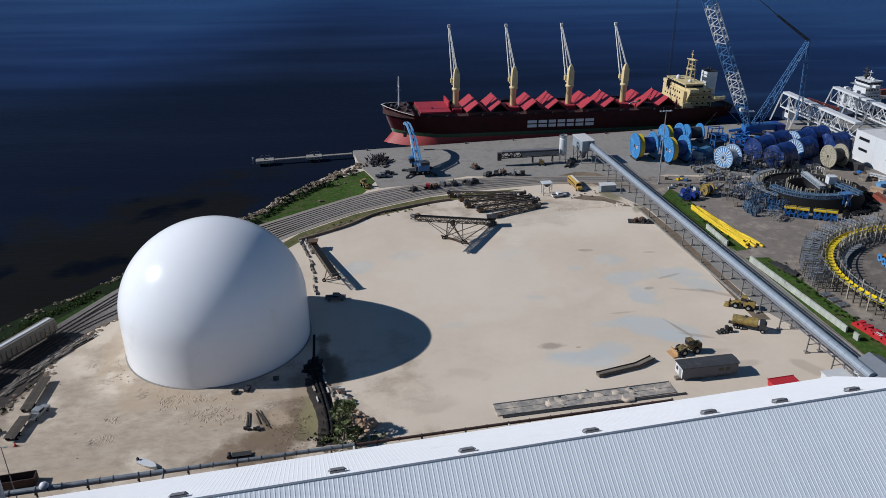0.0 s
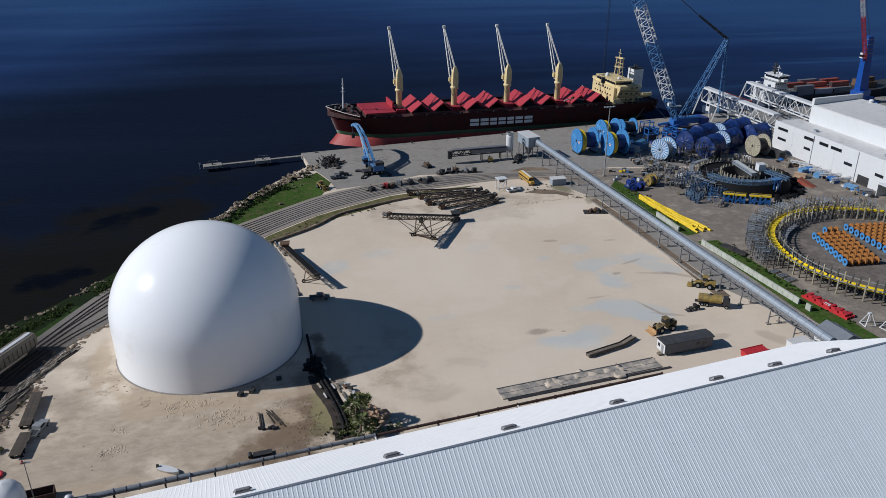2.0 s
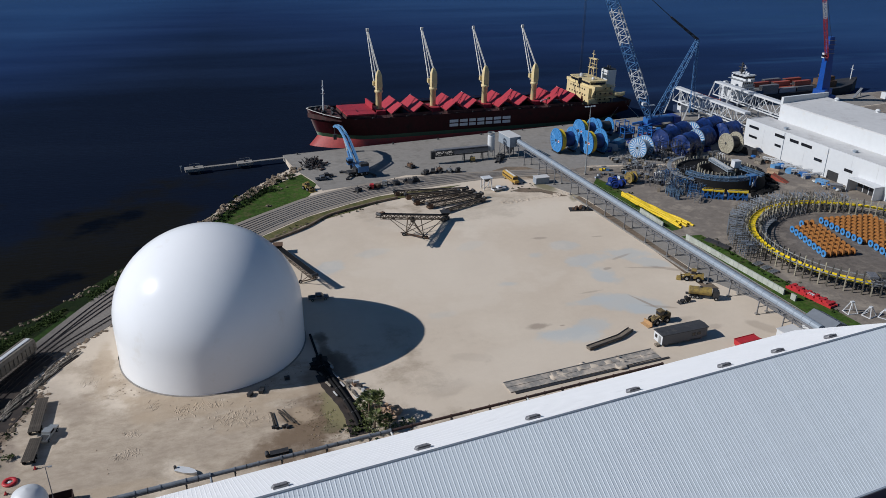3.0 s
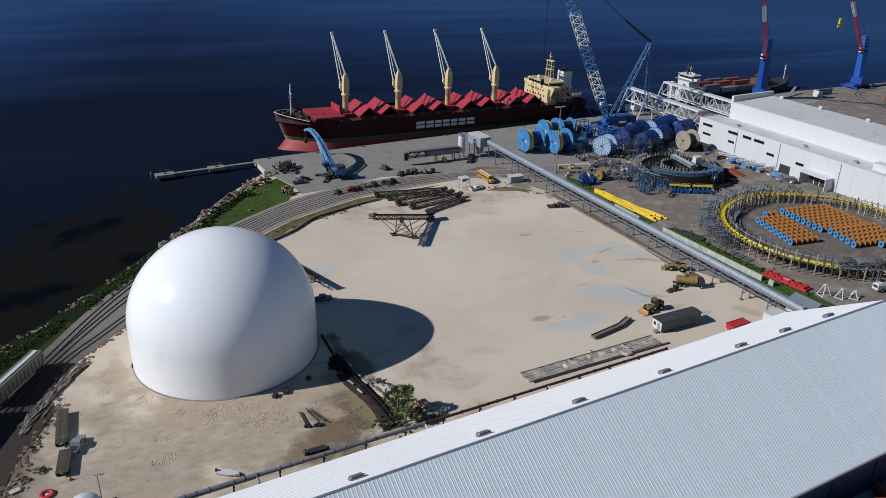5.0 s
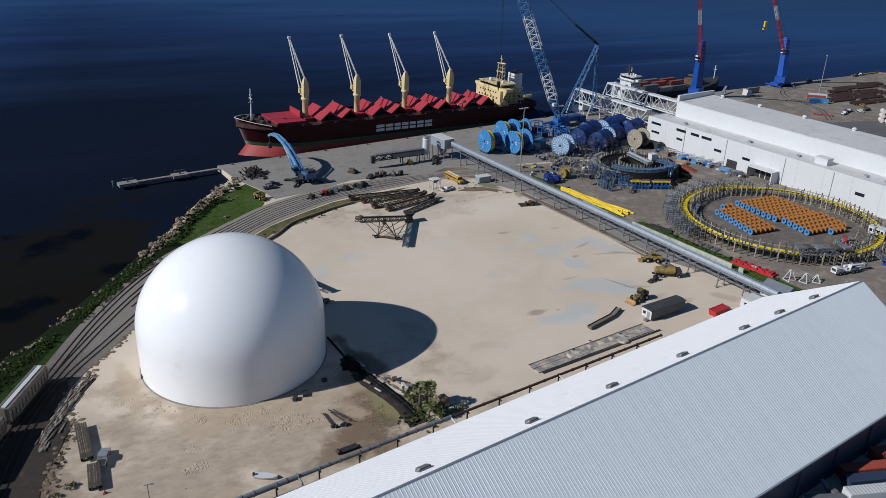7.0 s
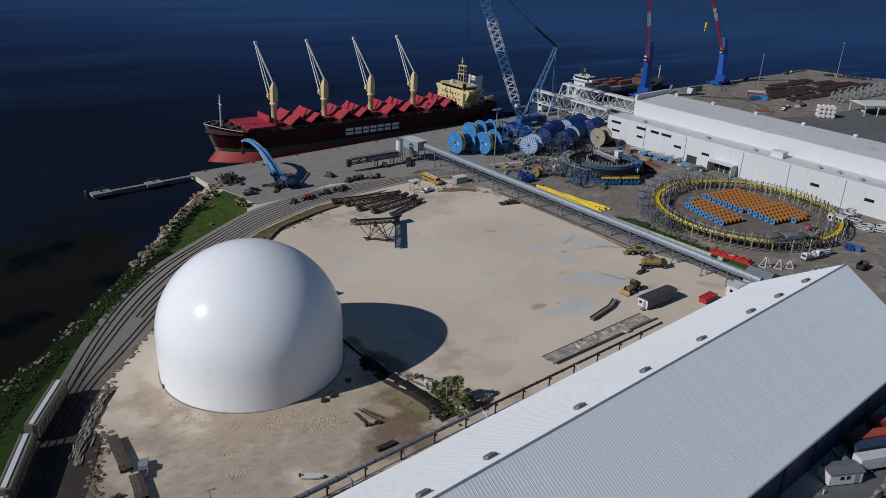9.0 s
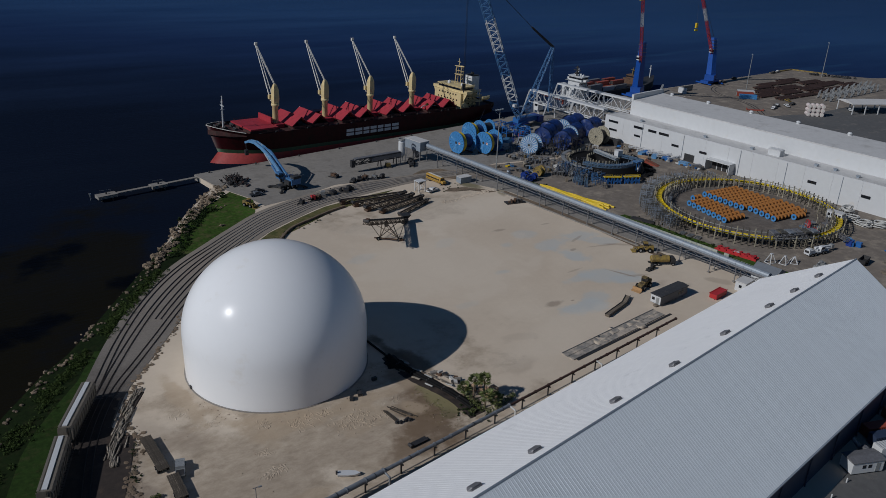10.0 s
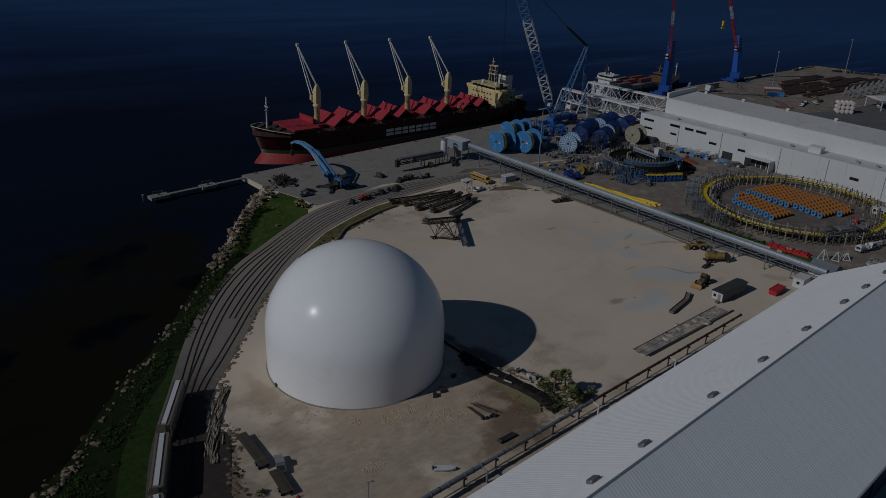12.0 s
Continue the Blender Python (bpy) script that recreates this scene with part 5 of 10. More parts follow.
part("lifeboat", Geo().loft([[(160 + x, -11.6 - y, 4.6 + z) for y, z in ((-w, 0.2), (0, -h), (w, 0.2), (w * 0.8, 1.2), (-w * 0.8, 1.2))] for x, w, h in ((-3.5, 0.1, 0.1), (-2.4, 1.0, 0.8), (0, 1.3, 1.0), (2.4, 1.0, 0.8), (3.5, 0.1, 0.1))]), CREAM, ship, "covered lifeboat")
g = Geo()
for x in (132, 138, 143, 164, 166):
    g.tube((x, -12.6, 0), (x, -12.6, 1.4), 0.3, 6)
for i in range(14):
    x = 18 + i * 8.3
    g.box((x, 11.8, 0), (1.2, 1.0, 1.0 + 0.5 * (i % 3)))
    g.box((x + 2, -12.2, 0), (1.0, 0.8, 0.8 + 0.4 * (i % 2)))
part("deck_gear", g, DARK, ship, kind="stuff")
# green cargo net bundle on the after hatch
part("canvas_bundle", lump(Geo(), (122.5, -6.5, 3.2), 1.7, random.Random(5), 0.6), LEAF, ship, "green canvas bundle")
hose = [Vector((116 + 12 * t, -9 + 3 * math.sin(t * 3.1), 3.0)) for t in [i / 12 for i in range(13)]]
g = Geo()
for a, b in zip(hose, hose[1:]):
    g.tube(a, b, 0.28, 6)
part("white_hose", g, WHITE_PAINT, ship)
# mooring lines
g = Geo()
for a, b in [((165, -9, 0), (172, -17, -8)), ((163, -10, 0), (150, -18, -8.2))]:
    g.tube(a, b, 0.07, 4)
part("mooring_lines", g, WHITE_PAINT, ship)


# ---- vehicles ----
WHEELS = {}


def wheel_mesh(r, w):
    key = (r, w)
    if key not in WHEELS:
        t = Geo().tube((0, -w / 2, 0), (0, w / 2, 0), r, 14).mesh("tyre", RUBBER)
        h = Geo().tube((0, -w / 2 - 0.03, 0), (0, w / 2 + 0.03, 0), r * 0.5, 10).mesh("rim", GALV)
        WHEELS[key] = (t, h)
    return WHEELS[key]


def wheel(parent, x, y, r, w):
    t, h = wheel_mesh(r, w)
    ob = part("wheel", t, None, parent, m=pose(x, y, r))
    part("rim", h, None, ob)


def pickup(m, paint, label):
    c = thing("pickup_truck", m, label, "pickup truck", "vehicles of the yard")
    prof = [(-2.8, 0.55), (2.7, 0.55), (2.8, 1.0), (1.5, 1.12), (0.85, 1.78), (-0.75, 1.8), (-0.85, 1.15), (-2.8, 1.12)]
    body = part("body", Geo().loft([[(x, y, z) for x, z in prof] for y in (-0.92, 0.92)]), paint, c)
    part("cargo_bed", Geo().box((-1.85, 0, 1.13), (1.75, 1.6, 0.03)), DARK, body)
    part("windscreen", Geo().add([(1.46, -0.8, 1.17), (1.46, 0.8, 1.17), (0.9, 0.74, 1.76), (0.9, -0.74, 1.76)], [(0, 1, 2, 3)]), GLASS, body)
    for s in (-1, 1):
        part("side_window", Geo().box((0.1, s * 0.925, 1.2), (1.5, 0.02, 0.45)), GLASS, body)
    for x in (-1.75, 1.75):
        for s in (-1, 1):
            wheel(c, x, s * 0.85, 0.4, 0.26)
    return c


def flatbed(m, length, label, deck=DARK_TIMBER):
    c = thing("flatbed_trailer", m, label, "trailer", "parked trailers")
    plank = Geo().box((0, 0, 1.15), (length, 0.36, 0.12)).mesh("deck_plank", deck)
    for k in range(6):
        part("deck_plank", plank, None, c, m=pose(0, -1.0 + 0.4 * k, 0))
    part("chassis", Geo().box((0, -0.5, 0.75), (length - 0.6, 0.2, 0.4)).box((0, 0.5, 0.75), (length - 0.6, 0.2, 0.4)).box((-length / 2 + 1.6, 0, 0.7), (0.3, 2, 0.3)), DARK, c)
    for x in (-length / 2 + 1.0, -length / 2 + 2.2):
        for s in (-1, 1):
            wheel(c, x, s * 0.95, 0.48, 0.5)
    part("landing_leg", Geo().box((length / 2 - 2.2, -0.6, 0), (0.2, 0.2, 1.0)), DARK, c)
    part("landing_leg", Geo().box((length / 2 - 2.2, 0.6, 0), (0.2, 0.2, 1.0)), DARK, c)
    return c


def wheel_loader(m, paint, label, scale=1.0, bucket=None):
    c = thing("wheel_loader", m @ Matrix.Scale(scale, 4), label, "wheel loader", "yard machines")
    part("rear_frame", Geo().box((-1.9, 0, 0.9), (3.0, 1.7, 1.3)).box((-2.4, 0, 2.1), (1.9, 1.5, 0.35)), paint, c)
    part("front_frame", Geo().box((1.2, 0, 0.8), (1.8, 1.2, 1.0)), paint, c)
    cab = part("cab", Geo().box((-0.35, 0, 2.0), (1.4, 1.5, 1.5)).box((-0.35, 0, 3.5), (1.6, 1.7, 0.15)), paint, c)
    part("cab_glass", Geo().box((-0.35, 0, 2.35), (1.44, 1.54, 0.95)), GLASS, cab)
    arm = Geo()
    for s in (-0.75, 0.75):
        arm.beam((0.7, s, 1.9), (3.4, s, 0.75), 0.28, 0.35)
    part("lift_arm", arm, paint, c)
    part("bucket", Geo().add([(x, y, z) for y in (-1.6, 1.6) for x, z in ((3.3, 1.3), (3.2, 0.15), (4.6, 0.1), (4.6, 0.2), (3.5, 0.35), (3.55, 1.3))],
                             [(0, 1, 2, 3, 4, 5), (11, 10, 9, 8, 7, 6)] + [(i, i + 6, (i + 1) % 6 + 6, (i + 1) % 6) for i in range(6)]), bucket or paint, c)
    for x in (-1.9, 1.5):
        for s in (-1, 1):
            wheel(c, x, s * 1.15, 0.85, 0.6)
    part("exhaust", Geo().tube((-2.0, 0.4, 2.4), (-2.0, 0.4, 3.3), 0.08, 6), DARK, c)
    return c


def tank_truck(m, label):
    c = thing("water_truck", m, label, "tank truck", "yard machines")
    tank = part("tank", Geo().loft([[(x, 1.35 * k * math.cos(a), 2.15 + 1.15 * k * math.sin(a)) for a in [2 * math.pi * j / 14 for j in range(14)]] for x, k in ((-4.1, 0.9), (-4.0, 1.0), (1.9, 1.0), (2.0, 0.9))]), DULL_YELLOW, c, smooth=False)
    part("manhole", Geo().tube((-1, 0, 3.25), (-1, 0, 3.5), 0.4, 10), DARK, tank)
    part("chassis", Geo().box((-0.4, 0, 0.8), (9.0, 1.0, 0.35)), DARK, c)
    part("cab", Geo().box((3.2, 0, 0.9), (1.7, 2.3, 1.5)).box((3.0, 0, 2.4), (1.3, 2.1, 0.5)), DARK, c)
    for x in (-3.0, -1.7, 3.3):
        for s in (-1, 1):
            wheel(c, x, s * 1.05, 0.55, 0.4)
    return c


def scrap_machine(m, paint, seed, label):
    """A parked, stripped conveyor drive or grab with its frame and drums."""
    r = random.Random(seed)
    c = thing("conveyor_drive", m, label, "machine part", "parked machine parts")
    g = Geo()
    w, d = r.uniform(2.6, 4.2), r.uniform(1.8, 2.6)
    for s in (-1, 1):
        g.box((0, s * d / 2, 0), (w, 0.25, 0.5))
    part("skid", g, DARK, c)
    part("housing", Geo().box((r.uniform(-0.5, 0.5), 0, 0.5), (w * 0.5, d * 0.8, r.uniform(0.9, 1.7))), paint, c)
    for k in range(2):
        x = r.uniform(-w / 2, w / 2)
        part("drum", Geo().tube((x, -d * 0.45, 0.9), (x, d * 0.45, 0.9), r.uniform(0.45, 0.7), 12), paint if k else DARK, c)
    g = Geo()
    for k in range(4):
        g.beam((r.uniform(-w / 2, w / 2), r.uniform(-d / 2, d / 2), 0.4), (r.uniform(-w / 2, w / 2), r.uniform(-d / 2, d / 2), r.uniform(1.5, 2.6)), 0.18)
    part("struts", g, DARK, c)
    return c


def lamp_pole(m, h, label, arms=2, mat=GALV):
    c = thing("light_pole", m, label, "light pole", "light poles")
    part("pole", Geo().tube((0, 0, 0), (0, 0, h), 0.3 if h > 15 else 0.08, 8, 0.14 if h > 15 else 0.05), mat, c)
    part("base", Geo().box((0, 0, 0), (1.0, 1.0, 0.5)), CONCRETE, c)
    arm = part("crossarm", Geo().beam((-2.0, 0, h - 0.3), (2.0, 0, h - 0.3), 0.18) if arms == 2 else Geo().beam((0, 0, h - 0.1), (1.6, 0, h), 0.1), mat, c)
    for x in (-1.9, -0.7, 0.7, 1.9) if arms == 2 else (1.5,):
        part("lamp_head", Geo().box((x, 0.2, h - 0.3), (0.7, 0.9, 0.3)), LIGHT_GREY, arm)
    return c


# ---- machines and vehicles of the sand yard ----
pickup(pose(-29.7, 187.0, 0, 0, 0, 3), TRAILER_GREY, "dark grey pickup truck parked at the edge of the dome's shadow")
pickup(pose(-87.6, 136.6, 0, 0, 0, 78), GALV, "silver-grey pickup truck beside the flatbed trailers")
flatbed(pose(-91.2, 143.4, 0, 0, 0, 96), 12.5, "long flatbed trailer with weathered timber deck")
flatbed(pose(-89.3, 131.2, 0, 0, 0, 92), 7.5, "short flatbed trailer with weathered timber deck")
wheel_loader(pose(58.0, 157.2, 0, 0, 0, 195), RUSTY_YELLOW, "rusty yellow wheel loader with its tan bucket lowered", bucket=TAN_STEEL)
wheel_loader(pose(78.8, 178.6, 0, 0, 0, 150), DULL_YELLOW, "faded yellow loader parked near the conveyor", 0.95)
tank_truck(pose(76.6, 167.6, 0, 0, 0, -25), "faded yellow water tank truck on the sand")
wheel_loader(pose(70.3, 166.2, 0, 0, 0, 190), DARK, "small dark skid loader on the sand", 0.5)

office = thing("office_trailer", pose(59.6, 148.0, 0, 0, 0, 9), "site office trailer, shade of its long side painted as dark grey, white end", "office trailer")
# the long side's shade is put into the grey; the sunny end is white
body = part("body", Geo().box((0, 0, 0.55), (13.4, 3.6, 2.7)), TRAILER_GREY, office)
part("end_panel", Geo().box((-6.71, 0, 0.6), (0.03, 3.5, 2.6)), WHITE_PAINT, body, "white end wall")
part("roof", Geo().add([(x, y, z) for x in (-6.95, 6.95) for y, z in ((-2.0, 3.2), (-2.0, 3.35), (0, 3.6), (2.0, 3.35), (2.0, 3.2))], [(4, 3, 2, 1, 0), (5, 6, 7, 8, 9)] + [(i, (i + 1) % 5, (i + 1) % 5 + 5, i + 5) for i in range(5)]), DARK_ROOF, office)
part("door", Geo().box((-6.75, -0.7, 0.6), (0.08, 0.95, 2.05)), GALV, body)
part("window", Geo().box((-6.73, 0.8, 1.5), (0.08, 0.9, 0.9)), GLASS, body)
for x in (2.6, 4.2):
    part("window", Geo().box((x, -1.82, 1.6), (1.0, 0.08, 0.8)), GLASS, body)
part("step", Geo().box((-7.3, -0.7, 0), (1.0, 1.2, 0.5)), TIMBER, office)
for x in (-5, -1.7, 1.7, 5):
    for s in (-1, 1):
        part("pier", Geo().box((x, s * 1.4, 0), (0.4, 0.4, 0.55)), CONCRETE, office)

red_bin = thing("waste_skip", pose(74.9, 142.4, 0, 0, 0, 12), "bright red steel waste skip beside the warehouse", "skip")
part("body", Geo().loft([[(-3.2 * k, -1.2, z), (3.2 * k, -1.2, z), (3.2 * k, 1.2, z), (-3.2 * k, 1.2, z)] for k, z in ((0.92, 0.15), (1.0, 1.7))]), RED, red_bin)
part("rim", Geo().beam((-3.3, -1.25, 1.75), (3.3, -1.25, 1.75), 0.14).beam((-3.3, 1.25, 1.75), (3.3, 1.25, 1.75), 0.14), RED, red_bin)
part("skid", Geo().box((0, -0.6, 0), (6.0, 0.2, 0.16)).box((0, 0.6, 0), (6.0, 0.2, 0.16)), DARK, red_bin)

# bent conveyor section on the sand
bent = thing("conveyor_section", Matrix(), "bent dark conveyor section lying on the sand", "conveyor section")
for a, b in (((34.8, 147.6), (44.6, 151.2)), ((44.6, 151.2), (48.9, 154.2))):
    part("trough", Geo().beam((*a, 0.45), (*b, 0.45), 1.3, 0.6), TIMBER, bent)
    g = Geo()
    for s in (-0.7, 0.7):
        d = (Vector((*b, 0)) - Vector((*a, 0))).normalized()
        n = Vector((-d.y, d.x, 0)) * s
        g.beam(Vector((*a, 0.8)) + n, Vector((*b, 0.8)) + n, 0.16, 0.3)
    part("side_rail", g, DARK, bent)

# long slabs along the pipe
slab = thing("loading_ramp", Matrix(), "long weathered concrete ramp slabs with a dusty surface", "ramp")
sl_a, sl_b = Vector((10.6, 135.2, 0)), Vector((50.6, 142.6, 0))
sd = (sl_b - sl_a).normalized()
sn = Vector((-sd.y, sd.x, 0))
for k in range(10):
    a, b = sl_a.lerp(sl_b, k / 10), sl_a.lerp(sl_b, (k + 0.985) / 10)
    for s, w in ((-0.9, 1.9), (1.15, 1.9)):
        part("slab", Geo().beam(a + sn * s + Vector((0, 0, 0.14)), b + sn * s + Vector((0, 0, 0.10 + rnd.uniform(-0.02, 0.02))), w, 0.26), DUSTY_SLAB, slab)
part("steel_edge", Geo().beam(sl_a + sn * 2.15 + Vector((0, 0, 0.3)), sl_b + sn * 2.15 + Vector((0, 0, 0.3)), 0.08, 0.3), GALV, slab)
part("drain_channel", Geo().beam(sl_a - sn * 2.2 + Vector((1, 0, 0.05)), sl_b - sn * 2.2 + Vector((2, 0, 0.05)), 0.7, 0.2), DARK, slab)

for k in range(12):
    u = min(0.95, max(0.08, rnd.gauss(0.6, 0.2)))
    p = sl_a.lerp(sl_b, u) + sn * rnd.gauss(0.2, 1.0)
    part("sand_drift", lump(Geo(), (p.x, p.y, 0.225), rnd.uniform(0.9, 2.0), rnd, 0.02, 3, 11), SAND, slab, "pale sand drifted over the slabs", smooth=True)

# pipeline along the warehouse
pipe = thing("pipeline", Matrix(), "long dark conveying pipeline on short steel posts", "pipeline")
P0, P1 = WU * (-58) + WV * 124.1, WU * 76 + WV * 120.2
N_PIPE = 30
PIPE_Z = 3.0
pd = (P1 - P0).normalized()
pn = Vector((-pd.y, pd.x, 0))
for k in range(N_PIPE):
    a, b = P0.lerp(P1, k / N_PIPE) + WZ * PIPE_Z, P0.lerp(P1, (k + 1) / N_PIPE) + WZ * PIPE_Z
    r_ = 0.56 if k < 7 else 0.42 if k < 15 else 0.3
    mat_ = PIPE_GREY if k < 15 else DARK_RUST
    seg = part("pipe_length", Geo().tube(a, b, r_, 14), mat_, pipe, smooth=False)
    part("flange", Geo().tube(b - pd * 0.1, b + pd * 0.1, r_ + 0.12, 14), mat_, seg)
    if k % 2 == 0:
        part("band", Geo().tube(a.lerp(b, 0.5) - pd * 0.06, a.lerp(b, 0.5) + pd * 0.06, r_ + 0.06, 14), DARK, seg)
        part("post", Geo().box((a.x, a.y, 0), (0.26, 0.26, PIPE_Z - r_), 12.7).box((a.x, a.y, PIPE_Z - r_ - 0.2), (0.35, 1.3, 0.2), 12.7), DARK, pipe)
part("service_pipe", Geo().tube(P0 + pn * 0.95 + WZ * 2.3, P1 + pn * 0.8 + WZ * 2.3, 0.14, 8), DARK, pipe)
for k in (7, 15, 22):
    p = P0.lerp(P1, k / N_PIPE)
    arm = part("branch", Geo().tube(p + WZ * PIPE_Z, p - pn * 2.0 + WZ * (PIPE_Z - 0.3), 0.22, 10), PALE_HOSE if k > 7 else PIPE_GREY, pipe, "pale branch pipe" if k > 7 else "")
    part("drop_pipe", Geo().tube(p - pn * 2.0 + WZ * (PIPE_Z - 0.2), p - pn * 2.0, 0.22, 10), PALE_HOSE if k > 7 else PIPE_GREY, arm)
part("hatch_dome", Geo().lathe([(0.85, 0.0), (0.85, 0.35), (0.6, 0.75), (0.02, 0.9)], 18), WHITE_PAINT, pipe, "white domed inspection hatch", m=Matrix.Translation(P0 + pd * 10.5 + WZ * (PIPE_Z + 0.45)), smooth=True)
part("end_elbow", Geo().tube(P0 + WZ * PIPE_Z, P0 - pd * 1.2 + WZ * (PIPE_Z - 0.3), 0.56, 14).tube(P0 - pd * 1.2 + WZ * (PIPE_Z - 0.2), P0 - pd * 1.5, 0.56, 14), PIPE_GREY, pipe)
box = thing("pump_house", Matrix.Translation(WU * -49.5 + WV * 121.0) @ pose(0, 0, 0, 0, 0, 12.7), "small steel machine house with a ribbed roof under the pipeline", "machine house")
part("body", Geo().box((0, 0, 0), (5.0, 2.6, 2.0)), STEEL, box)
g = Geo().box((0, 0, 2.0), (5.4, 3.0, 0.1))
for k in range(14):
    g.box((-2.5 + 0.385 * k, 0, 2.1), (0.08, 2.9, 0.06))
part("roof", g, LIGHT_GREY, box)
rust_box = thing("steel_bin", pose(-81.2, 114.9, 0, 0, 0, 12.7), "dark red open steel bin beside the pipeline", "bin")
part("floor", Geo().box((0, 0, 0.1), (6.4, 2.4, 0.2)), DARK, rust_box)
for y in (-1.2, 1.2):
    part("side", Geo().box((0, y, 0.1), (6.4, 0.12, 1.8)), DARK_RUST, rust_box)
for x in (-3.2, 3.2):
    part("end", Geo().box((x, 0, 0.1), (0.12, 2.3, 1.8)), DARK_RUST, rust_box)

# ditch with dark pipes, planks and stones near the palms
g = thing("drain_ditch", Matrix(), "dark culvert pipes and planks laid along a ditch", "ditch")
ditch = [Vector(p) for p in ((-31.0, 157, 0), (-30.6, 152, 0), (-28.9, 147, 0), (-27.0, 141.5, 0), (-25.2, 135.5, 0), (-24.0, 130.5, 0), (-23.2, 125.0, 0))]
bed = resample(ditch, 26)
side_line = resample([Vector(p) for p in ((-31.6, 149, 0), (-30.6, 144.6, 0), (-28.4, 139.5, 0), (-26.6, 134.4, 0), (-25.8, 130, 0), (-25.4, 124.5, 0))], 20)
for line_, w0, name_, mat_ in ((bed, 1.7, "mud_bed", DARK_EARTH), (side_line, 0.75, "mud_channel", DARK_EARTH)):
    rows_ = []
    for i, p in enumerate(line_):
        w = w0 * (1 + 0.4 * noise.noise(p * 0.7))
        d = (line_[min(i + 1, len(line_) - 1)] - line_[max(i - 1, 0)]).normalized()
        n_ = Vector((-d.y, d.x, 0))
        rows_.append([p - n_ * w + WZ * 0.012, p + n_ * w + WZ * 0.012, p + n_ * w * 0.7 + WZ * 0.05, p - n_ * w * 0.7 + WZ * 0.05])
    part(name_, Geo().loft(rows_), mat_, g)
for off, r in ((-0.5, 0.34), (0.36, 0.38)):
    lane = [p + WZ * (r + 0.05) for p in offset_line(bed, off)]
    for k in range(0, 24, 4):
        pg = Geo()
        for a, b in zip(lane[k : k + 5], lane[k + 1 : k + 5]):
            pg.tube(a, b, r * (1.0 if off < 0 else 0.95), 10)
        culvert = part("culvert_pipe", pg, RUBBER, g, kind="stuff")
        part("collar", Geo().tube(lane[k], lane[k] + (lane[k + 1] - lane[k]).normalized() * 0.2, r * 1.12, 12), DARK, culvert)
for k in range(16):
    t_ = 0.12 + 0.034 * k
    i_ = int(t_ * 26)
    d = (bed[i_ + 1] - bed[i_]).normalized()
    q = bed[i_] + Vector((-d.y, d.x, 0)) * (rnd.uniform(1.3, 2.7) if k % 4 else -rnd.uniform(1.2, 1.6))
    part("plank", Geo().beam(q - d * rnd.uniform(0.6, 1.6) + WZ * 0.15, q + d * rnd.uniform(0.6, 1.8) + WZ * rnd.uniform(0.15, 0.7), rnd.uniform(0.2, 0.45), 0.2), PALE_TIMBER if k % 3 else PALE_HOSE, g)
pit = thing("sump_pit", pose(-31.2, 152.6, 0), "black sump opening beside the dome", "sump")
part("cover", lump(Geo(), (0, 0, 0.12), 2.6, rnd, 0.2, 4, 11), RUBBER, pit)
part("hose", Geo().tube((0.2, 1.5, 0.4), (-1.6, 15.0, 0.3), 0.3, 8), RUBBER, pit)
stones = thing("boulder_heap", pose(-17.6, 130.6, 0), "heap of tan boulders and broken concrete", "boulders")
for x, y, r in [(1.9, 0.3, 1.5), (0.2, -0.4, 1.1), (-0.9, 1.6, 0.9), (0.8, 1.9, 0.8), (-1.9, 3.2, 0.7), (-1.0, 4.6, 0.6), (-2.2, 5.4, 0.8), (0.2, 3.4, 0.6), (1.4, -1.7, 0.8), (-0.5, -1.8, 0.7), (-2.8, 6.8, 0.5), (-3.2, 4.2, 0.5)]:
    part("boulder", lump(Geo(), (x, y, r * 0.45), r, rnd, 0.72, 4, 7), BOULDER, stones)
slabs = thing("broken_slabs", pose(-22.7, 140.6, 0), "broken concrete slabs dumped beside the ditch", "rubble")
for k in range(11):
    part("slab", Geo().box((rnd.uniform(-1.0, 1.6) + 0.22 * k - 1.2, rnd.uniform(-0.8, 0.8) - 0.7 * k + 4.2, 0.05 + 0.22 * (k % 3)), (rnd.uniform(0.8, 2.2), rnd.uniform(0.4, 1.0), rnd.uniform(0.25, 0.6)), rnd.uniform(0, 180)), (CONCRETE, DARK, PALE_HOSE, RUST)[k % 4], slabs)
corner_rubble = thing("rubble_heap", pose(-97.0, 126.0, 0), "pale broken slabs and stones at the yard's corner", "rubble")
for k in range(14):
    part("stone", lump(Geo(), (rnd.gauss(0, 1.4), rnd.gauss(0, 2.4), 0.1), rnd.uniform(0.25, 0.7), rnd, 0.5, 3, 6), CONCRETE if k % 2 else ROCK, corner_rubble)
part("slab", Geo().box((-0.2, -0.4, 0.15), (1.8, 1.1, 0.25), 25), PALE_HOSE, corner_rubble, "pale slab on top of the rubble")

# dry scrub on the brown earth by the ditch
g = Geo()
green = Geo()
for k in range(200):
    x, y = rnd.gauss(-31, 3.0), rnd.gauss(131, 5.0)
    if x < -39 or y < 122.5 or x > -26.2 + (y - 125) * -0.25:
        continue
    near_ditch = x > -30.5 + (y - 125) * -0.2
    leaf_cluster(green if near_ditch and k % 3 else g, (x, y, -0.02), rnd.uniform(0.12, 0.5), 9, rnd, 0.10)
single("ditch_weeds", green, PALM_LEAF, Matrix(), "yellowish green weeds along the ditch", "weeds", kind="stuff")
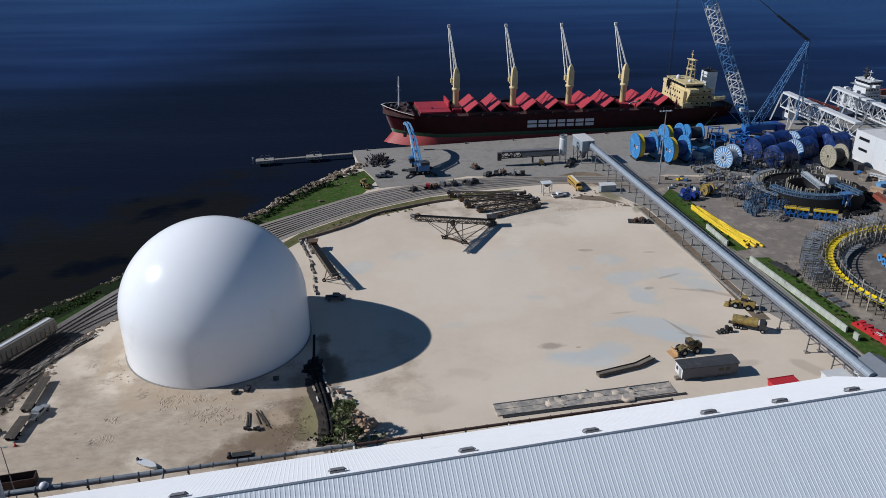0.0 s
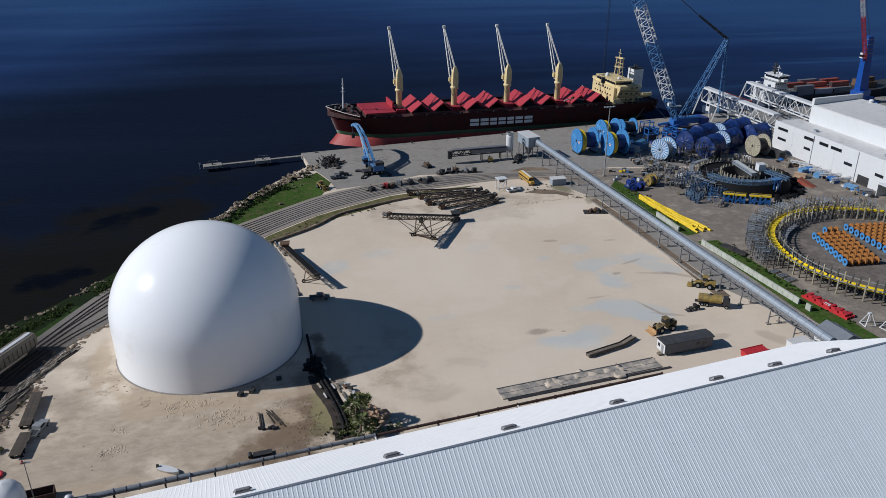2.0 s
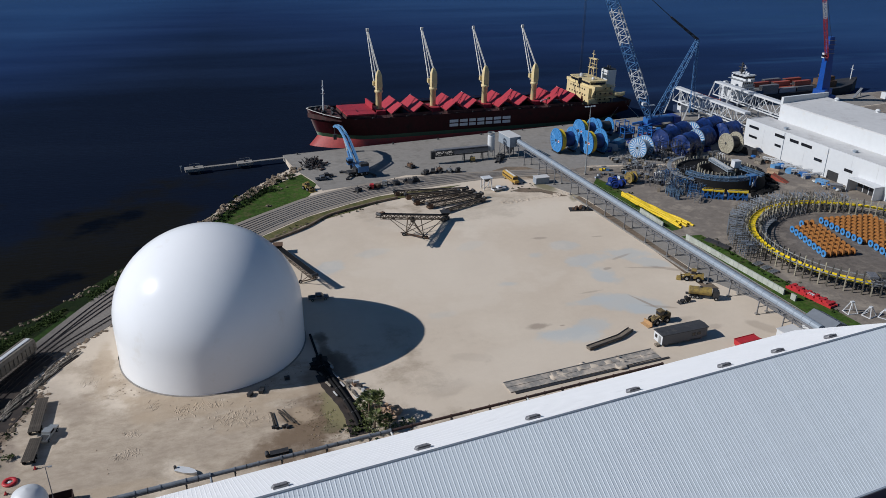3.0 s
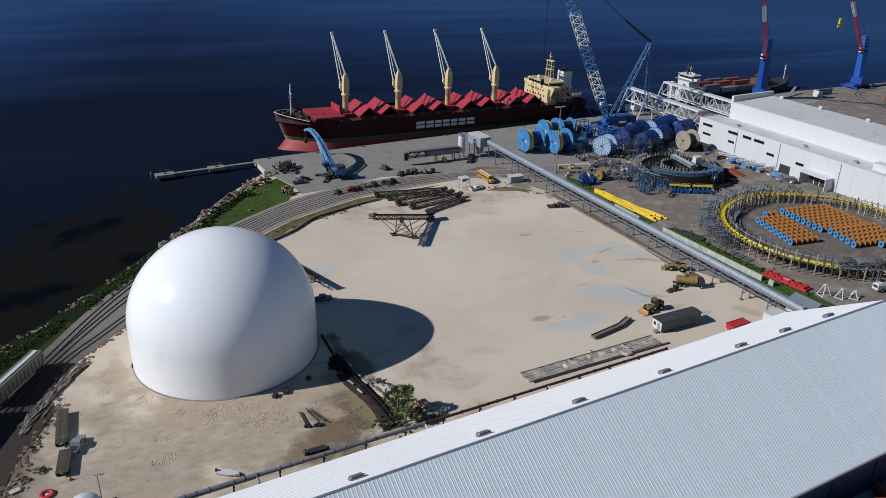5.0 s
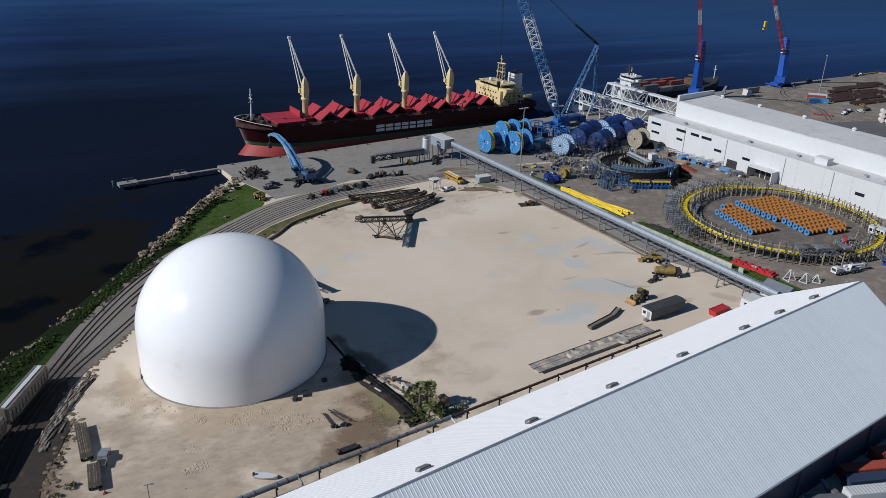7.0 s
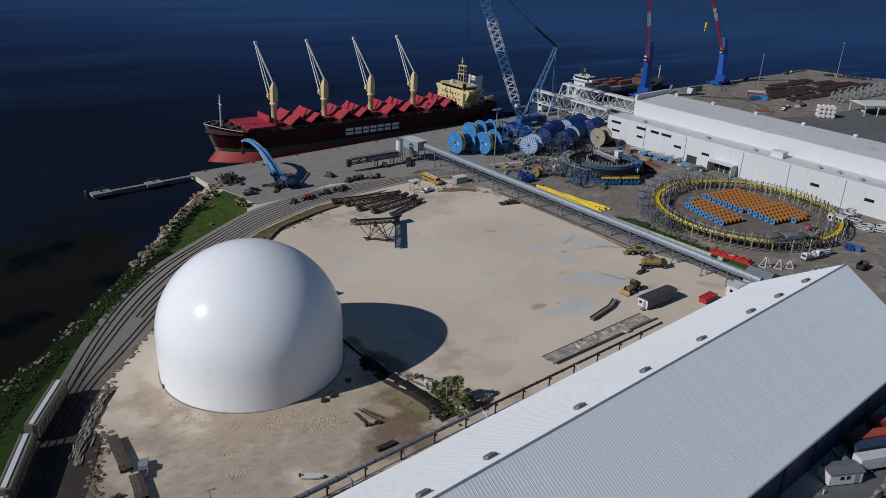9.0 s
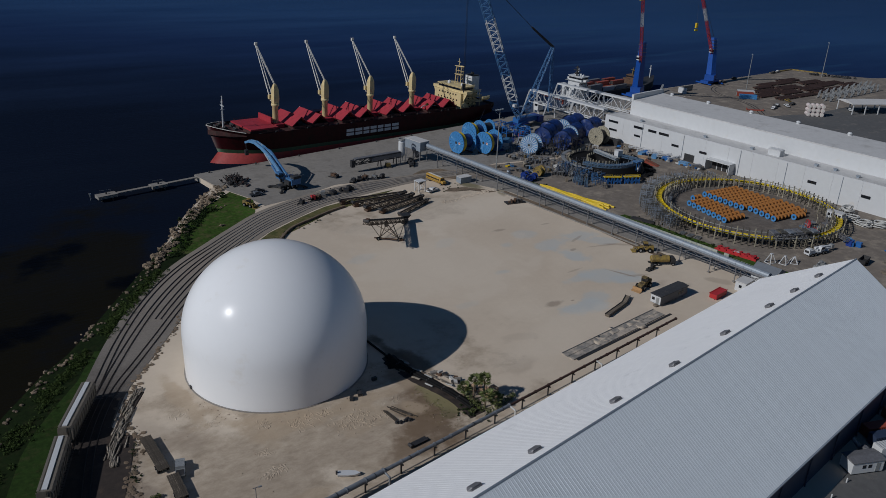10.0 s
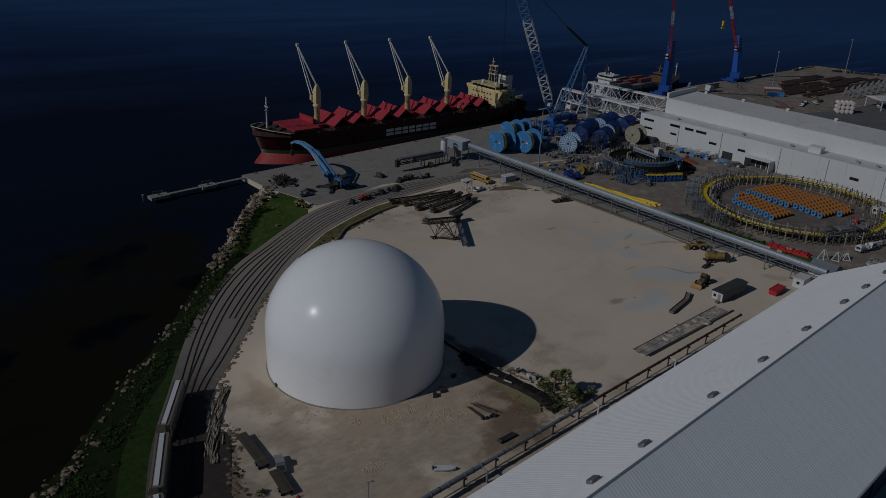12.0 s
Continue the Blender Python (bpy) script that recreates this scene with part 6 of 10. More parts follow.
single("dry_scrub", g, DRY_LEAF, Matrix(), "sparse dry scrub on the brown earth", "scrub", kind="stuff")


# ridges of sand thrown up by digger buckets and turning wheels
g = Geo()
for x, y, n_, w, turn_ in [(-68.0, 143.7, 7, 1.3, 40), (-61.6, 141.0, 7, 1.5, 70), (-57.8, 141.4, 6, 1.4, 95), (-54.2, 141.4, 7, 1.4, 80), (-51.2, 135.4, 16, 2.6, 60), (-48.8, 136.6, 14, 2.4, 100), (-46.8, 133.6, 9, 1.8, 20), (-70.9, 134.2, 9, 1.0, 110),
                            (-71.9, 127.2, 10, 1.3, 60), (-69.8, 127.9, 10, 1.3, 120), (-78.2, 149.4, 8, 1.6, 30), (-43.4, 134.8, 5, 1.2, 60), (-38.6, 138.2, 6, 1.6, 30), (-83.0, 156.0, 6, 2.0, 80), (-60.6, 139.4, 6, 1.6, 100)]:
    for _ in range(n_ * 4):
        cx, cy = x + rnd.gauss(0, w * 0.75), y + rnd.gauss(0, w * 0.55)
        a_ = radians(turn_ + rnd.gauss(0, 30))
        dx, dy, hl = math.cos(a_), math.sin(a_), rnd.uniform(0.2, 0.75)
        hw, hh = rnd.uniform(0.14, 0.24), rnd.uniform(0.03, 0.10)
        g.add([(cx - dx * hl, cy - dy * hl, 0.0), (cx - dy * hw, cy + dx * hw, 0.0), (cx + dx * hl, cy + dy * hl, 0.0), (cx + dy * hw, cy - dx * hw, 0.0), (cx - dx * hl * 0.4, cy - dy * hl * 0.4, hh), (cx + dx * hl * 0.5, cy + dy * hl * 0.5, hh * 0.8)],
              [(0, 3, 4), (3, 5, 4), (3, 2, 5), (2, 1, 5), (1, 4, 5), (1, 0, 4)])
single("sand_ridges", g, SAND, Matrix(), "small ridges of churned sand round the dome", "sand ridges", kind="stuff")

# clods and stones churned up on the lower yard
g = Geo()
for k in range(150):
    if k < 90:
        a_, r_ = radians(rnd.uniform(200, 330)), 23.0 + abs(rnd.gauss(0, 2.0))
        x, y = -56.1 + r_ * math.cos(a_), 167.2 + r_ * math.sin(a_)
    elif k < 125:
        x, y = rnd.gauss(-32, 3.0), rnd.gauss(131, 5.0)
    else:
        x, y = rnd.uniform(-92, -38), rnd.uniform(118, 150)
    lump(g, (x, y, 0.03), rnd.choice((0.06, 0.08, 0.1, 0.14, 0.2)), rnd, 0.5, 3, 5)
single("earth_clods", g, CLOD, Matrix(), "small clods and stones scattered on the sand", "clods", kind="stuff")


def palm(m, h, seed, label):
    r = random.Random(seed)
    c = thing("palm_tree", m, label, "palm tree", "palms by the ditch")
    lean = Vector((r.uniform(-0.4, 0.4), r.uniform(-0.4, 0.4), 0))
    t = Geo()
    pts = [lean * (k / 6) ** 2 + Vector((0, 0, h * k / 6)) for k in range(7)]
    for k in range(6):
        t.tube(pts[k], pts[k + 1], 0.26 - 0.02 * k, 8, 0.24 - 0.02 * k, caps=False)
    part("trunk", t, BARK, c)
    crown = Geo()
    for k in range(17):
        a = 2.4 * k + r.uniform(-0.3, 0.3)
        up = r.uniform(-0.3, 1.4)
        d = Vector((math.cos(a), math.sin(a), up)).normalized()
        side = Vector((-math.sin(a), math.cos(a), 0))
        lift = side.cross(d) * -1
        hub = pts[-1] + d * r.uniform(0.8, 1.45)
        crown.beam(pts[-1], hub, 0.06)
        # a fan of narrow blades at the end of the stalk
        for j in range(9):
            q = radians(-95 + 190 * j / 8)
            tip = hub + (d * math.cos(q) + side * math.sin(q)) * r.uniform(0.95, 1.35) - Vector((0, 0, 0.3)) + lift * 0.1
            w = (d * -math.sin(q) + side * math.cos(q)) * 0.13
            mid_ = hub.lerp(tip, 0.5) + Vector((0, 0, 0.12))
            crown.add([hub, mid_ - w, tip, mid_ + w], [(0, 1, 2, 3)])
    part("crown", crown, PALM_LEAF, c)
    skirt = Geo()
    for k in range(16):
        a = 2.4 * k + r.uniform(-0.4, 0.4)
        out_ = Vector((math.cos(a), math.sin(a), 0))
        side = Vector((-math.sin(a), math.cos(a), 0)) * r.uniform(0.12, 0.24)
        top_ = pts[-1] - Vector((0, 0, r.uniform(0.0, 0.3)))
        low = top_ + out_ * r.uniform(0.5, 1.0) - Vector((0, 0, r.uniform(0.6, 1.3)))
        skirt.add([top_, top_.lerp(low, 0.6) - side, low, top_.lerp(low, 0.6) + side], [(0, 1, 2, 3)])
    part("dead_fronds", skirt, DRY_LEAF, c, "withered brown fronds hanging below the crown")
    return c


for k, (x, y, h) in enumerate([(-21.6, 130.6, 5.2), (-19.4, 129.2, 5.6), (-20.8, 126.8, 3.4), (-22.8, 132.8, 1.8), (-18.6, 125.6, 1.8)]):
    palm(pose(x, y, 0), h, 20 + k, "low fan palm with a ragged green crown")
g = Geo()
for x, y, r in [(-22.6, 134.4, 1.2), (-21.6, 133.0, 1.3), (-22.4, 130.6, 1.1), (-23.0, 128.2, 1.2), (-22.2, 126.2, 1.2), (-20.6, 124.4, 1.1), (-24.6, 126.2, 0.8), (-18.4, 124.6, 1.0), (-16.6, 125.6, 1.1), (-14.6, 126.4, 1.0), (-12.8, 127.2, 0.9)]:
    leaf_cluster(g, (x, y, 0.3), r, 90, rnd, 0.26)
single("ditch_bushes", g, PALM_LEAF, Matrix(), "bright green bushes round the palms", "bushes", kind="stuff")
g = Geo()
for x, y, r in [(-94.0, 130.2, 0.9), (-93.2, 130.8, 0.6), (-96.0, 128.4, 0.7)]:
    leaf_cluster(g, (x, y, 0.35), r, 90, rnd, 0.24)
single("corner_bush", g, PALM_LEAF, Matrix(), "green bush at the corner of the yard", "bush", kind="stuff")

# timber and scrap lying on the lower yard
pile = thing("timber_pile", pose(-40, 132.5, 0), "loose dark beams lying on the sand", "timber pile")
for x0, y0, x1, y1, w in [(-2.4, 3.6, -1.6, -1.6, 0.3), (-2.0, 3.4, -1.2, -1.2, 0.22), (-1.0, 4.6, 2.4, -1.0, 0.2), (-0.6, 4.2, 3.4, -1.8, 0.16), (0.0, 4.4, 1.6, 1.0, 0.16), (-0.8, 3.6, 1.0, -0.4, 0.18), (0.6, 3.2, 2.8, -0.6, 0.14)]:
    part("beam", Geo().beam((x0, y0, 0.12), (x1, y1, 0.16), w, w), DARK_TIMBER, pile)
for x, y in [(-1.8, -2.0), (-1.0, -2.3), (0.3, -2.2), (0.9, -1.9), (1.2, -2.5)]:
    part("drum", Geo().tube((x - 0.35, y, 0.35), (x + 0.35, y + 0.2, 0.35), 0.34, 10), DARK, pile)
wreck = thing("conveyor_tray", pose(-40.6, 122.2, 0, 0, 0, 10) @ Matrix.Scale(0.85, 4), "black conveyor tray lying near the pipeline", "scrap")
part("tray", Geo().loft([[(x, -0.8, 0.6), (x, -0.5, 0.05), (x, 0.5, 0.05), (x, 0.8, 0.6)] for x in (-2.2, 2.2)]), DARK, wreck)
part("drum", Geo().tube((-2.9, -0.7, 0.5), (-2.9, 0.7, 0.5), 0.5, 10), DARK, wreck)
boat = thing("skiff", pose(-58.4, 119.6, 0, 0, 0, -25) @ Matrix.Scale(0.95, 4), "small white skiff stored on the ground", "boat")
part("hull", Geo().loft([[(x, -w, 0.8), (x, -w * 0.6, 0.15), (x, w * 0.6, 0.15), (x, w, 0.8)] for x, w in ((-2.3, 0.75), (0, 0.9), (1.6, 0.65), (2.5, 0.05))]), WHITE_PAINT, boat)
part("engine", Geo().box((-2.5, 0, 0.5), (0.4, 0.4, 0.8)), DARK, boat)
pole = thing("yard_lamp", pose(-79.6, 111.0, 0), "slender weathered steel lamp pole on the sand", "lamp pole")
part("pole", Geo().tube((0, 0, 0), (0, 0, 12.0), 0.11, 8, 0.07), STEEL, pole)
part("foot", Geo().box((0, 0, 0), (0.4, 0.4, 0.15)), CONCRETE, pole)
part("lamp_arm", Geo().beam((-0.5, 0, 12.0), (0.9, 0, 12.05), 0.09), STEEL, pole)
part("lamp_head", Geo().box((0.8, 0, 11.9), (0.6, 0.3, 0.18)), GALV, pole)
for x, y, w, d in [(-47, 143.6, 1.1, 0.7), (-44.5, 144.6, 1.3, 0.8), (-38.8, 148.6, 0.9, 0.6), (-78.5, 165, 0.7, 0.5)]:
    crate = thing("machine_crate", pose(x, y, 0, 0, 0, rnd.uniform(0, 90)), "small dark machine crate beside the dome", "crate", "crates round the dome")
    part("body", Geo().box((0, 0, 0), (w * 1.3, d * 1.2, 0.7)), DARK, crate)
    part("lid", Geo().box((0, 0, 0.7), (w * 1.4, d * 1.3, 0.1)), DARK, crate)
white_tank = thing("white_tank", pose(-81.2, 105.4, 0), "tall white storage tank with a domed top by the warehouse", "tank")
part("shell", Geo().lathe([(3.0, 0.0), (3.0, 9.4), (2.85, 10.4), (2.3, 11.4), (1.3, 12.05), (0.02, 12.3)], 40), WHITE_PAINT, white_tank, smooth=True)
part("ladder", Geo().beam((-2.2, 2.2, 0), (-2.2, 2.2, 9.6), 0.08).beam((-1.9, 2.5, 0), (-1.9, 2.5, 9.6), 0.08), GALV, white_tank)
part("plinth", Geo().lathe([(3.3, 0.0), (3.3, 0.2), (2.9, 0.25)], 40), CONCRETE, white_tank)
ring_ = thing("float_ring", pose(-91.3, 123.1, 0), "red and white ring float lying on the sand", "ring float")
part("ring", Geo().lathe([(0.75, 0.0), (1.3, 0.0), (1.4, 0.2), (1.3, 0.4), (0.75, 0.4), (0.65, 0.2), (0.75, 0.0)], 20), RED, ring_, smooth=True)
part("hub", Geo().lathe([(0.35, 0.0), (0.35, 0.25), (0.02, 0.3)], 12), WHITE_PAINT, ring_)
for x, y in ((-87.6, 126.4), (-91.0, 119.8)):
    cn = thing("traffic_cone", pose(x, y, 0), "small red marker cone on the sand", "cone", "marker cones")
    part("cone", Geo().lathe([(0.3, 0.05), (0.06, 0.8), (0.02, 0.82)], 10), RED, cn)
    part("foot", Geo().box((0, 0, 0), (0.7, 0.7, 0.06)), DARK, cn)

g = thing("timber_baulks", Matrix(), "broken line of rotten timbers and concrete beside the dome", "timber edging")
baulk_line = resample([Vector(p) for p in ((-46.0, 227.6, 0), (-42.6, 218.0, 0), (-40.0, 210.5, 0), (-37.6, 200.0, 0), (-35.6, 189.6, 0))], 20)
for k in range(20):
    a, b = baulk_line[k], baulk_line[k + 1]
    if k in (7, 13, 16):
        continue
    j1, j2 = rnd.uniform(-0.4, 0.4), rnd.uniform(-0.4, 0.4)
    part("baulk", Geo().beam((a.x + j1, a.y, 0.25), (b.x + j2, b.y + 0.15, 0.28), rnd.uniform(0.3, 0.7), 0.5), (PALE_TIMBER, DARK, TIMBER)[k % 3], g)
    if k < 6:
        part("baulk", Geo().beam((a.x + 1.5 + j1, a.y + 1.0, 0.2), (b.x + 1.6 + j2, b.y + 0.8, 0.3), 0.5, 0.45), PALE_TIMBER if k % 2 else CONCRETE, g)


# ---- stacker conveyors lying at the north of the yard ----
def lying_conveyor(a, b, label, w=1.6, h=1.5, mat=STEEL, z=1.9):
    c = thing("conveyor_boom", Matrix(), label, "conveyor boom", "idle conveyor booms")
    p, q = Vector((*a, z)), Vector((*b, z))
    part("truss", Geo().truss(p, q, w, h, 2.0, 0.14), mat, c)
    part("belt", Geo().beam(p + Vector((0, 0, 0.12)), q + Vector((0, 0, 0.12)), w * 0.5, 0.1), RUBBER, c)
    d = (q - p).normalized()
    s = Vector((-d.y, d.x, 0))
    for e, k in ((p, 1), (q, -1)):
        part("end_drum", Geo().tube(e + s * w * 0.55, e - s * w * 0.55, 0.55, 12), DARK, c)
        part("drive", Geo().box((e.x + d.x * k * 1.2, e.y + d.y * k * 1.2, z - 1.9), (1.6, 1.9, 1.9), math.degrees(math.atan2(d.y, d.x))), RUST if k == 1 else DARK, c)
    for t in (0.3, 0.62):
        e = p.lerp(q, t)
        for k in (-1, 1):
            part("trestle_leg", Geo().beam(e - Vector((0, 0, h)) + s * k, Vector((e.x, e.y, 0)) + s * 1.4 * k, 0.2), DARK, c)
    return c


lying_conveyor((2.4, 265.2), (30.2, 263.6), "dusty idle conveyor boom lying beside the railway", mat=DUSTY_STEEL)
lying_conveyor((6.0, 260.8), (26.5, 261.6), "dusty idle conveyor boom lying on the yard", mat=DUSTY_STEEL)
lying_conveyor((8.1, 254.2), (31.8, 260.4), "rusty idle conveyor boom on the yard", mat=DUSTY_STEEL)
lying_conveyor((12.2, 249.6), (34.2, 257.0), "rusty idle conveyor boom lying at an angle", mat=DUSTY_STEEL)
lying_conveyor((17.5, 244.2), (34.5, 253.4), "slim dark conveyor boom on the sand", 1.1, 0.9, DUSTY_STEEL, 1.3)
st = thing("radial_stacker", Matrix(), "weathered steel radial stacker with its lattice boom raised over the sand", "stacker conveyor")
TAIL, HEAD = Vector((16.4, 237.6, 2.0)), Vector((-8.8, 217.0, 12.4))
W1, W2 = Vector((1.1, 227.2, 0.6)), Vector((6.4, 223.2, 0.6))
part("boom", Geo().truss(TAIL, HEAD, 2.2, 1.4, 2.0, 0.14), DUSTY_STEEL, st)
part("belt", Geo().beam(TAIL + WZ * 0.1, HEAD + WZ * 0.1, 2.0, 0.12), RUBBER, st)
bd = (HEAD - TAIL).normalized()
bs = bd.cross(WZ).normalized()
part("head_drum", Geo().tube(HEAD + bs * 1.0 - WZ * 0.2, HEAD - bs * 1.0 - WZ * 0.2, 0.55, 12), DARK, st)
part("head_drive", Geo().box((HEAD.x + 1.2, HEAD.y + 1.8, HEAD.z - 1.2), (1.4, 1.1, 1.0), 40), RUST, st)
part("tail_hopper", Geo().loft([[(TAIL.x + x * k, TAIL.y + y * k, z) for x, y in ((-1, -1), (1, -1), (1, 1), (-1, 1))] for k, z in ((0.7, 1.6), (1.7, 3.4))]), DARK, st)
part("tail_skid", Geo().box((TAIL.x, TAIL.y, 0), (3.4, 1.4, 1.1), 40), DARK, st)
lift = TAIL.lerp(HEAD, 0.56)
for w_, side in ((W1, -1), (W2, 1)):
    wheel(st, w_.x, w_.y, 0.6, 0.45)
    wheel(st, w_.x + 0.8 * side, w_.y - 0.3, 0.6, 0.45)
    part("tower_leg", Geo().beam(w_ + WZ * 0.2, lift + bs * side * -0.9 - WZ * 1.3, 0.3), DUSTY_STEEL, st)
    part("tower_leg", Geo().beam(w_ + WZ * 0.2, TAIL.lerp(HEAD, 0.42) + bs * side * -0.9 - WZ * 1.3, 0.24), DUSTY_STEEL, st)
    part("head_stay", Geo().beam(w_ + WZ * 0.4, TAIL.lerp(HEAD, 0.86) + bs * side * -0.9 - WZ * 1.2, 0.16), DUSTY_STEEL, st)
    part("tail_stay", Geo().beam(w_ + WZ * 0.4, TAIL.lerp(HEAD, 0.06) + bs * side * -0.9 - WZ * 1.0, 0.2), DUSTY_STEEL, st)
part("axle", Geo().beam(W1 - (W2 - W1) * 0.3, W2 + (W2 - W1) * 0.3, 0.4), RUST, st)
part("mid_tie", Geo().beam(W1.lerp(lift, 0.5), W2.lerp(lift, 0.5), 0.18).beam(W1.lerp(lift, 0.1), W2.lerp(lift, 0.8), 0.14).beam(W2.lerp(lift, 0.1), W1.lerp(lift, 0.8), 0.14), DUSTY_STEEL, st)
part("counter_box", Geo().box((lift.x + 1.0, lift.y + 0.6, lift.z - 3.0), (1.0, 1.0, 1.7), 40), DARK, st)

# second stacker beside the dome, with its long shadow
st2 = thing("radial_stacker", Matrix(), "slim dark radial stacker with its boom raised towards the dome's shadow", "stacker conveyor")
T2, H2 = Vector((-40.6, 221.0, 1.9)), Vector((-30.2, 193.2, 4.6))
d2 = (H2 - T2).normalized()
s2 = d2.cross(WZ).normalized()
part("boom", Geo().truss(T2, H2, 1.8, 1.2, 2.0, 0.13), DUSTY_STEEL, st2)
part("belt", Geo().beam(T2 + WZ * 0.1, H2 + WZ * 0.1, 1.7, 0.12), RUBBER, st2)
part("tail_hopper", Geo().loft([[(T2.x + x * k, T2.y + y * k, z) for x, y in ((-1, -1), (1, -1), (1, 1), (-1, 1))] for k, z in ((0.7, 1.5), (1.5, 3.0))]), RUST, st2)
part("tail_skid", Geo().box((T2.x, T2.y, 0), (1.6, 3.0, 1.0), 20), RUST, st2)
part("head_drum", Geo().tube(H2 + s2 * 0.95, H2 - s2 * 0.95, 0.5, 12), DARK, st2)
for side in (-1, 1):
    foot = T2.lerp(H2, 0.8) + s2 * side * 2.2
    part("tower_leg", Geo().beam((foot.x, foot.y, 0.5), T2.lerp(H2, 0.74) + s2 * side * 0.8 - WZ * 1.1, 0.22).beam((foot.x, foot.y, 0.5), T2.lerp(H2, 0.9) + s2 * side * 0.8 - WZ * 1.1, 0.2), DUSTY_STEEL, st2)
    wheel(st2, foot.x, foot.y, 0.55, 0.4)
part("axle", Geo().beam(T2.lerp(H2, 0.8).xy.to_3d() + s2 * 2.2 + WZ * 0.5, T2.lerp(H2, 0.8).xy.to_3d() - s2 * 2.2 + WZ * 0.5, 0.25), RUST, st2)

# ---- railway hopper wagons ----
def wagon(m, label):
    c = thing("hopper_wagon", m, label, "railway wagon", "hopper wagons on the siding")
    sec = [(-1.5, 1.35), (-1.55, 3.6), (-1.2, 4.45), (1.2, 4.45), (1.55, 3.6), (1.5, 1.35)]
    body = part("body", Geo().loft([[(x, y * (1 if abs(x) < 8.4 else 0.97), z) for y, z in sec] for x in (-8.5, -8.4, 8.4, 8.5)]), WAGON_GREY, c)
    for k in range(12):
        x = -7.7 + k * 1.4
        for s in (-1, 1):
            part("side_rib", Geo().box((x, s * 1.6, 1.4), (0.14, 0.14, 2.3)), WAGON_GREY, body)
    part("roof_hatch", Geo().box((0, 0, 4.46), (16.2, 0.95, 0.22)), WHITE_PAINT, body, "pale trough hatch along the roof")
    part("running_board", Geo().box((0, 1.05, 4.48), (16.6, 0.5, 0.06)).box((0, -1.05, 4.48), (16.6, 0.5, 0.06)), WAGON_GREY, body)
    for x in (-5.4, -1.8, 1.8, 5.4):
        part("discharge_hopper", Geo().loft([[(x - k, -1.3 * k, z), (x + k, -1.3 * k, z), (x + k, 1.3 * k, z), (x - k, 1.3 * k, z)] for k, z in ((0.4, 0.5), (1.3, 1.4))]), WAGON_GREY, c)
    for x in (-6.8, 6.8):
        b = part("bogie", Geo().box((x, -1.0, 0.55), (2.6, 0.25, 0.5)).box((x, 1.0, 0.55), (2.6, 0.25, 0.5)).box((x, 0, 0.8), (0.5, 2.2, 0.5)), DARK, c)
        for dx in (-0.9, 0.9):
            part("wheelset", Geo().tube((x + dx, -0.85, 0.84), (x + dx, -0.7, 0.84), 0.42, 14).tube((x + dx, 0.7, 0.84), (x + dx, 0.85, 0.84), 0.42, 14).tube((x + dx, -0.7, 0.84), (x + dx, 0.7, 0.84), 0.08, 6), STEEL, b)
    for x in (-8.5, 8.5):
        part("end_ladder", Geo().beam((x * 1.01, -0.9, 1.2), (x * 1.01, -0.9, 4.4), 0.08).beam((x * 1.01, -0.4, 1.2), (x * 1.01, -0.4, 4.4), 0.08).box((x * 1.03, 0, 0.9), (0.9, 0.3, 0.3)), DARK, c)
    return c


w0 = wagon(pose(-103.0, 163.2, 0.3, 0, 0, 67), "grey covered hopper wagon with a pale roof hatch")
for x, y, rz in ((-109.4, 144.6, 74), (-113.2, 126.2, 82.5), (-115.0, 107.4, 86.5), (-115.9, 88.6, 88)):
    copy_thing(w0, pose(x, y, 0.3, 0, 0, rz))

# low spoil ridge of broken limestone near the hopper stand
g = Geo()
for k in range(240):
    t = rnd.random()
    lump(g, (40.5 + 26 * t + rnd.gauss(0, 0.9), 250.2 + 5.4 * t + rnd.gauss(0, 0.7), 0.0), rnd.uniform(0.2, 0.6), rnd, 0.3, 3, 6)
single("spoil_ridge", g, SAND, Matrix(), "low ridge of broken limestone spoil on the sand", "spoil", kind="stuff")


# ---- quay: material handler, loader, hopper, silo ----
hd = thing("material_handler", Matrix(), "light blue mobile harbour crane with a curved boom on the quay", "mobile crane")
base = Vector((-8.9, 292.6, 0))
turn = pose(0, 0, 0, 0, 0, 12).to_3x3()


def at(x, y, z):
    return base + turn @ Vector((x, y, z))


def set_box(g, x, y, z, w, d, h):
    p = at(x, y, z)
    return g.box((p.x, p.y, p.z), (w, d, h), 12)


part("undercarriage", set_box(set_box(Geo(), 0, 0, 0.7, 8.4, 3.6, 1.1), 0, 0, 1.8, 3.2, 3.2, 0.7), DARK, hd)
for x in (-3.2, -1.1, 1.1, 3.2):
    for y in (-1.8, 1.8):
        p = at(x, y, 0)
        wheel(hd, p.x, p.y, 0.8, 0.65)
for s in (-1, 1):
    for e in (-1, 1):
        foot = at(s * 5.6, e * 4.6, 0)
        part("outrigger", Geo().beam(at(s * 3.0, e * 1.4, 1.0), foot + WZ * 0.7, 0.55).box((foot.x, foot.y, 0.03), (1.4, 1.4, 0.6)), DARK, hd)
part("upper_house", set_box(set_box(Geo(), 1.0, -1.6, 2.5, 4.4, 7.2, 2.3), 0.4, 1.6, 2.5, 3.0, 3.0, 1.7), CRANE_BLUE, hd)
part("engine_cover", set_box(set_box(Geo(), 1.6, -3.8, 4.8, 3.4, 2.6, 1.1), -1.4, -3.0, 2.6, 1.6, 3.4, 1.6), DARK, hd)
g = Geo()
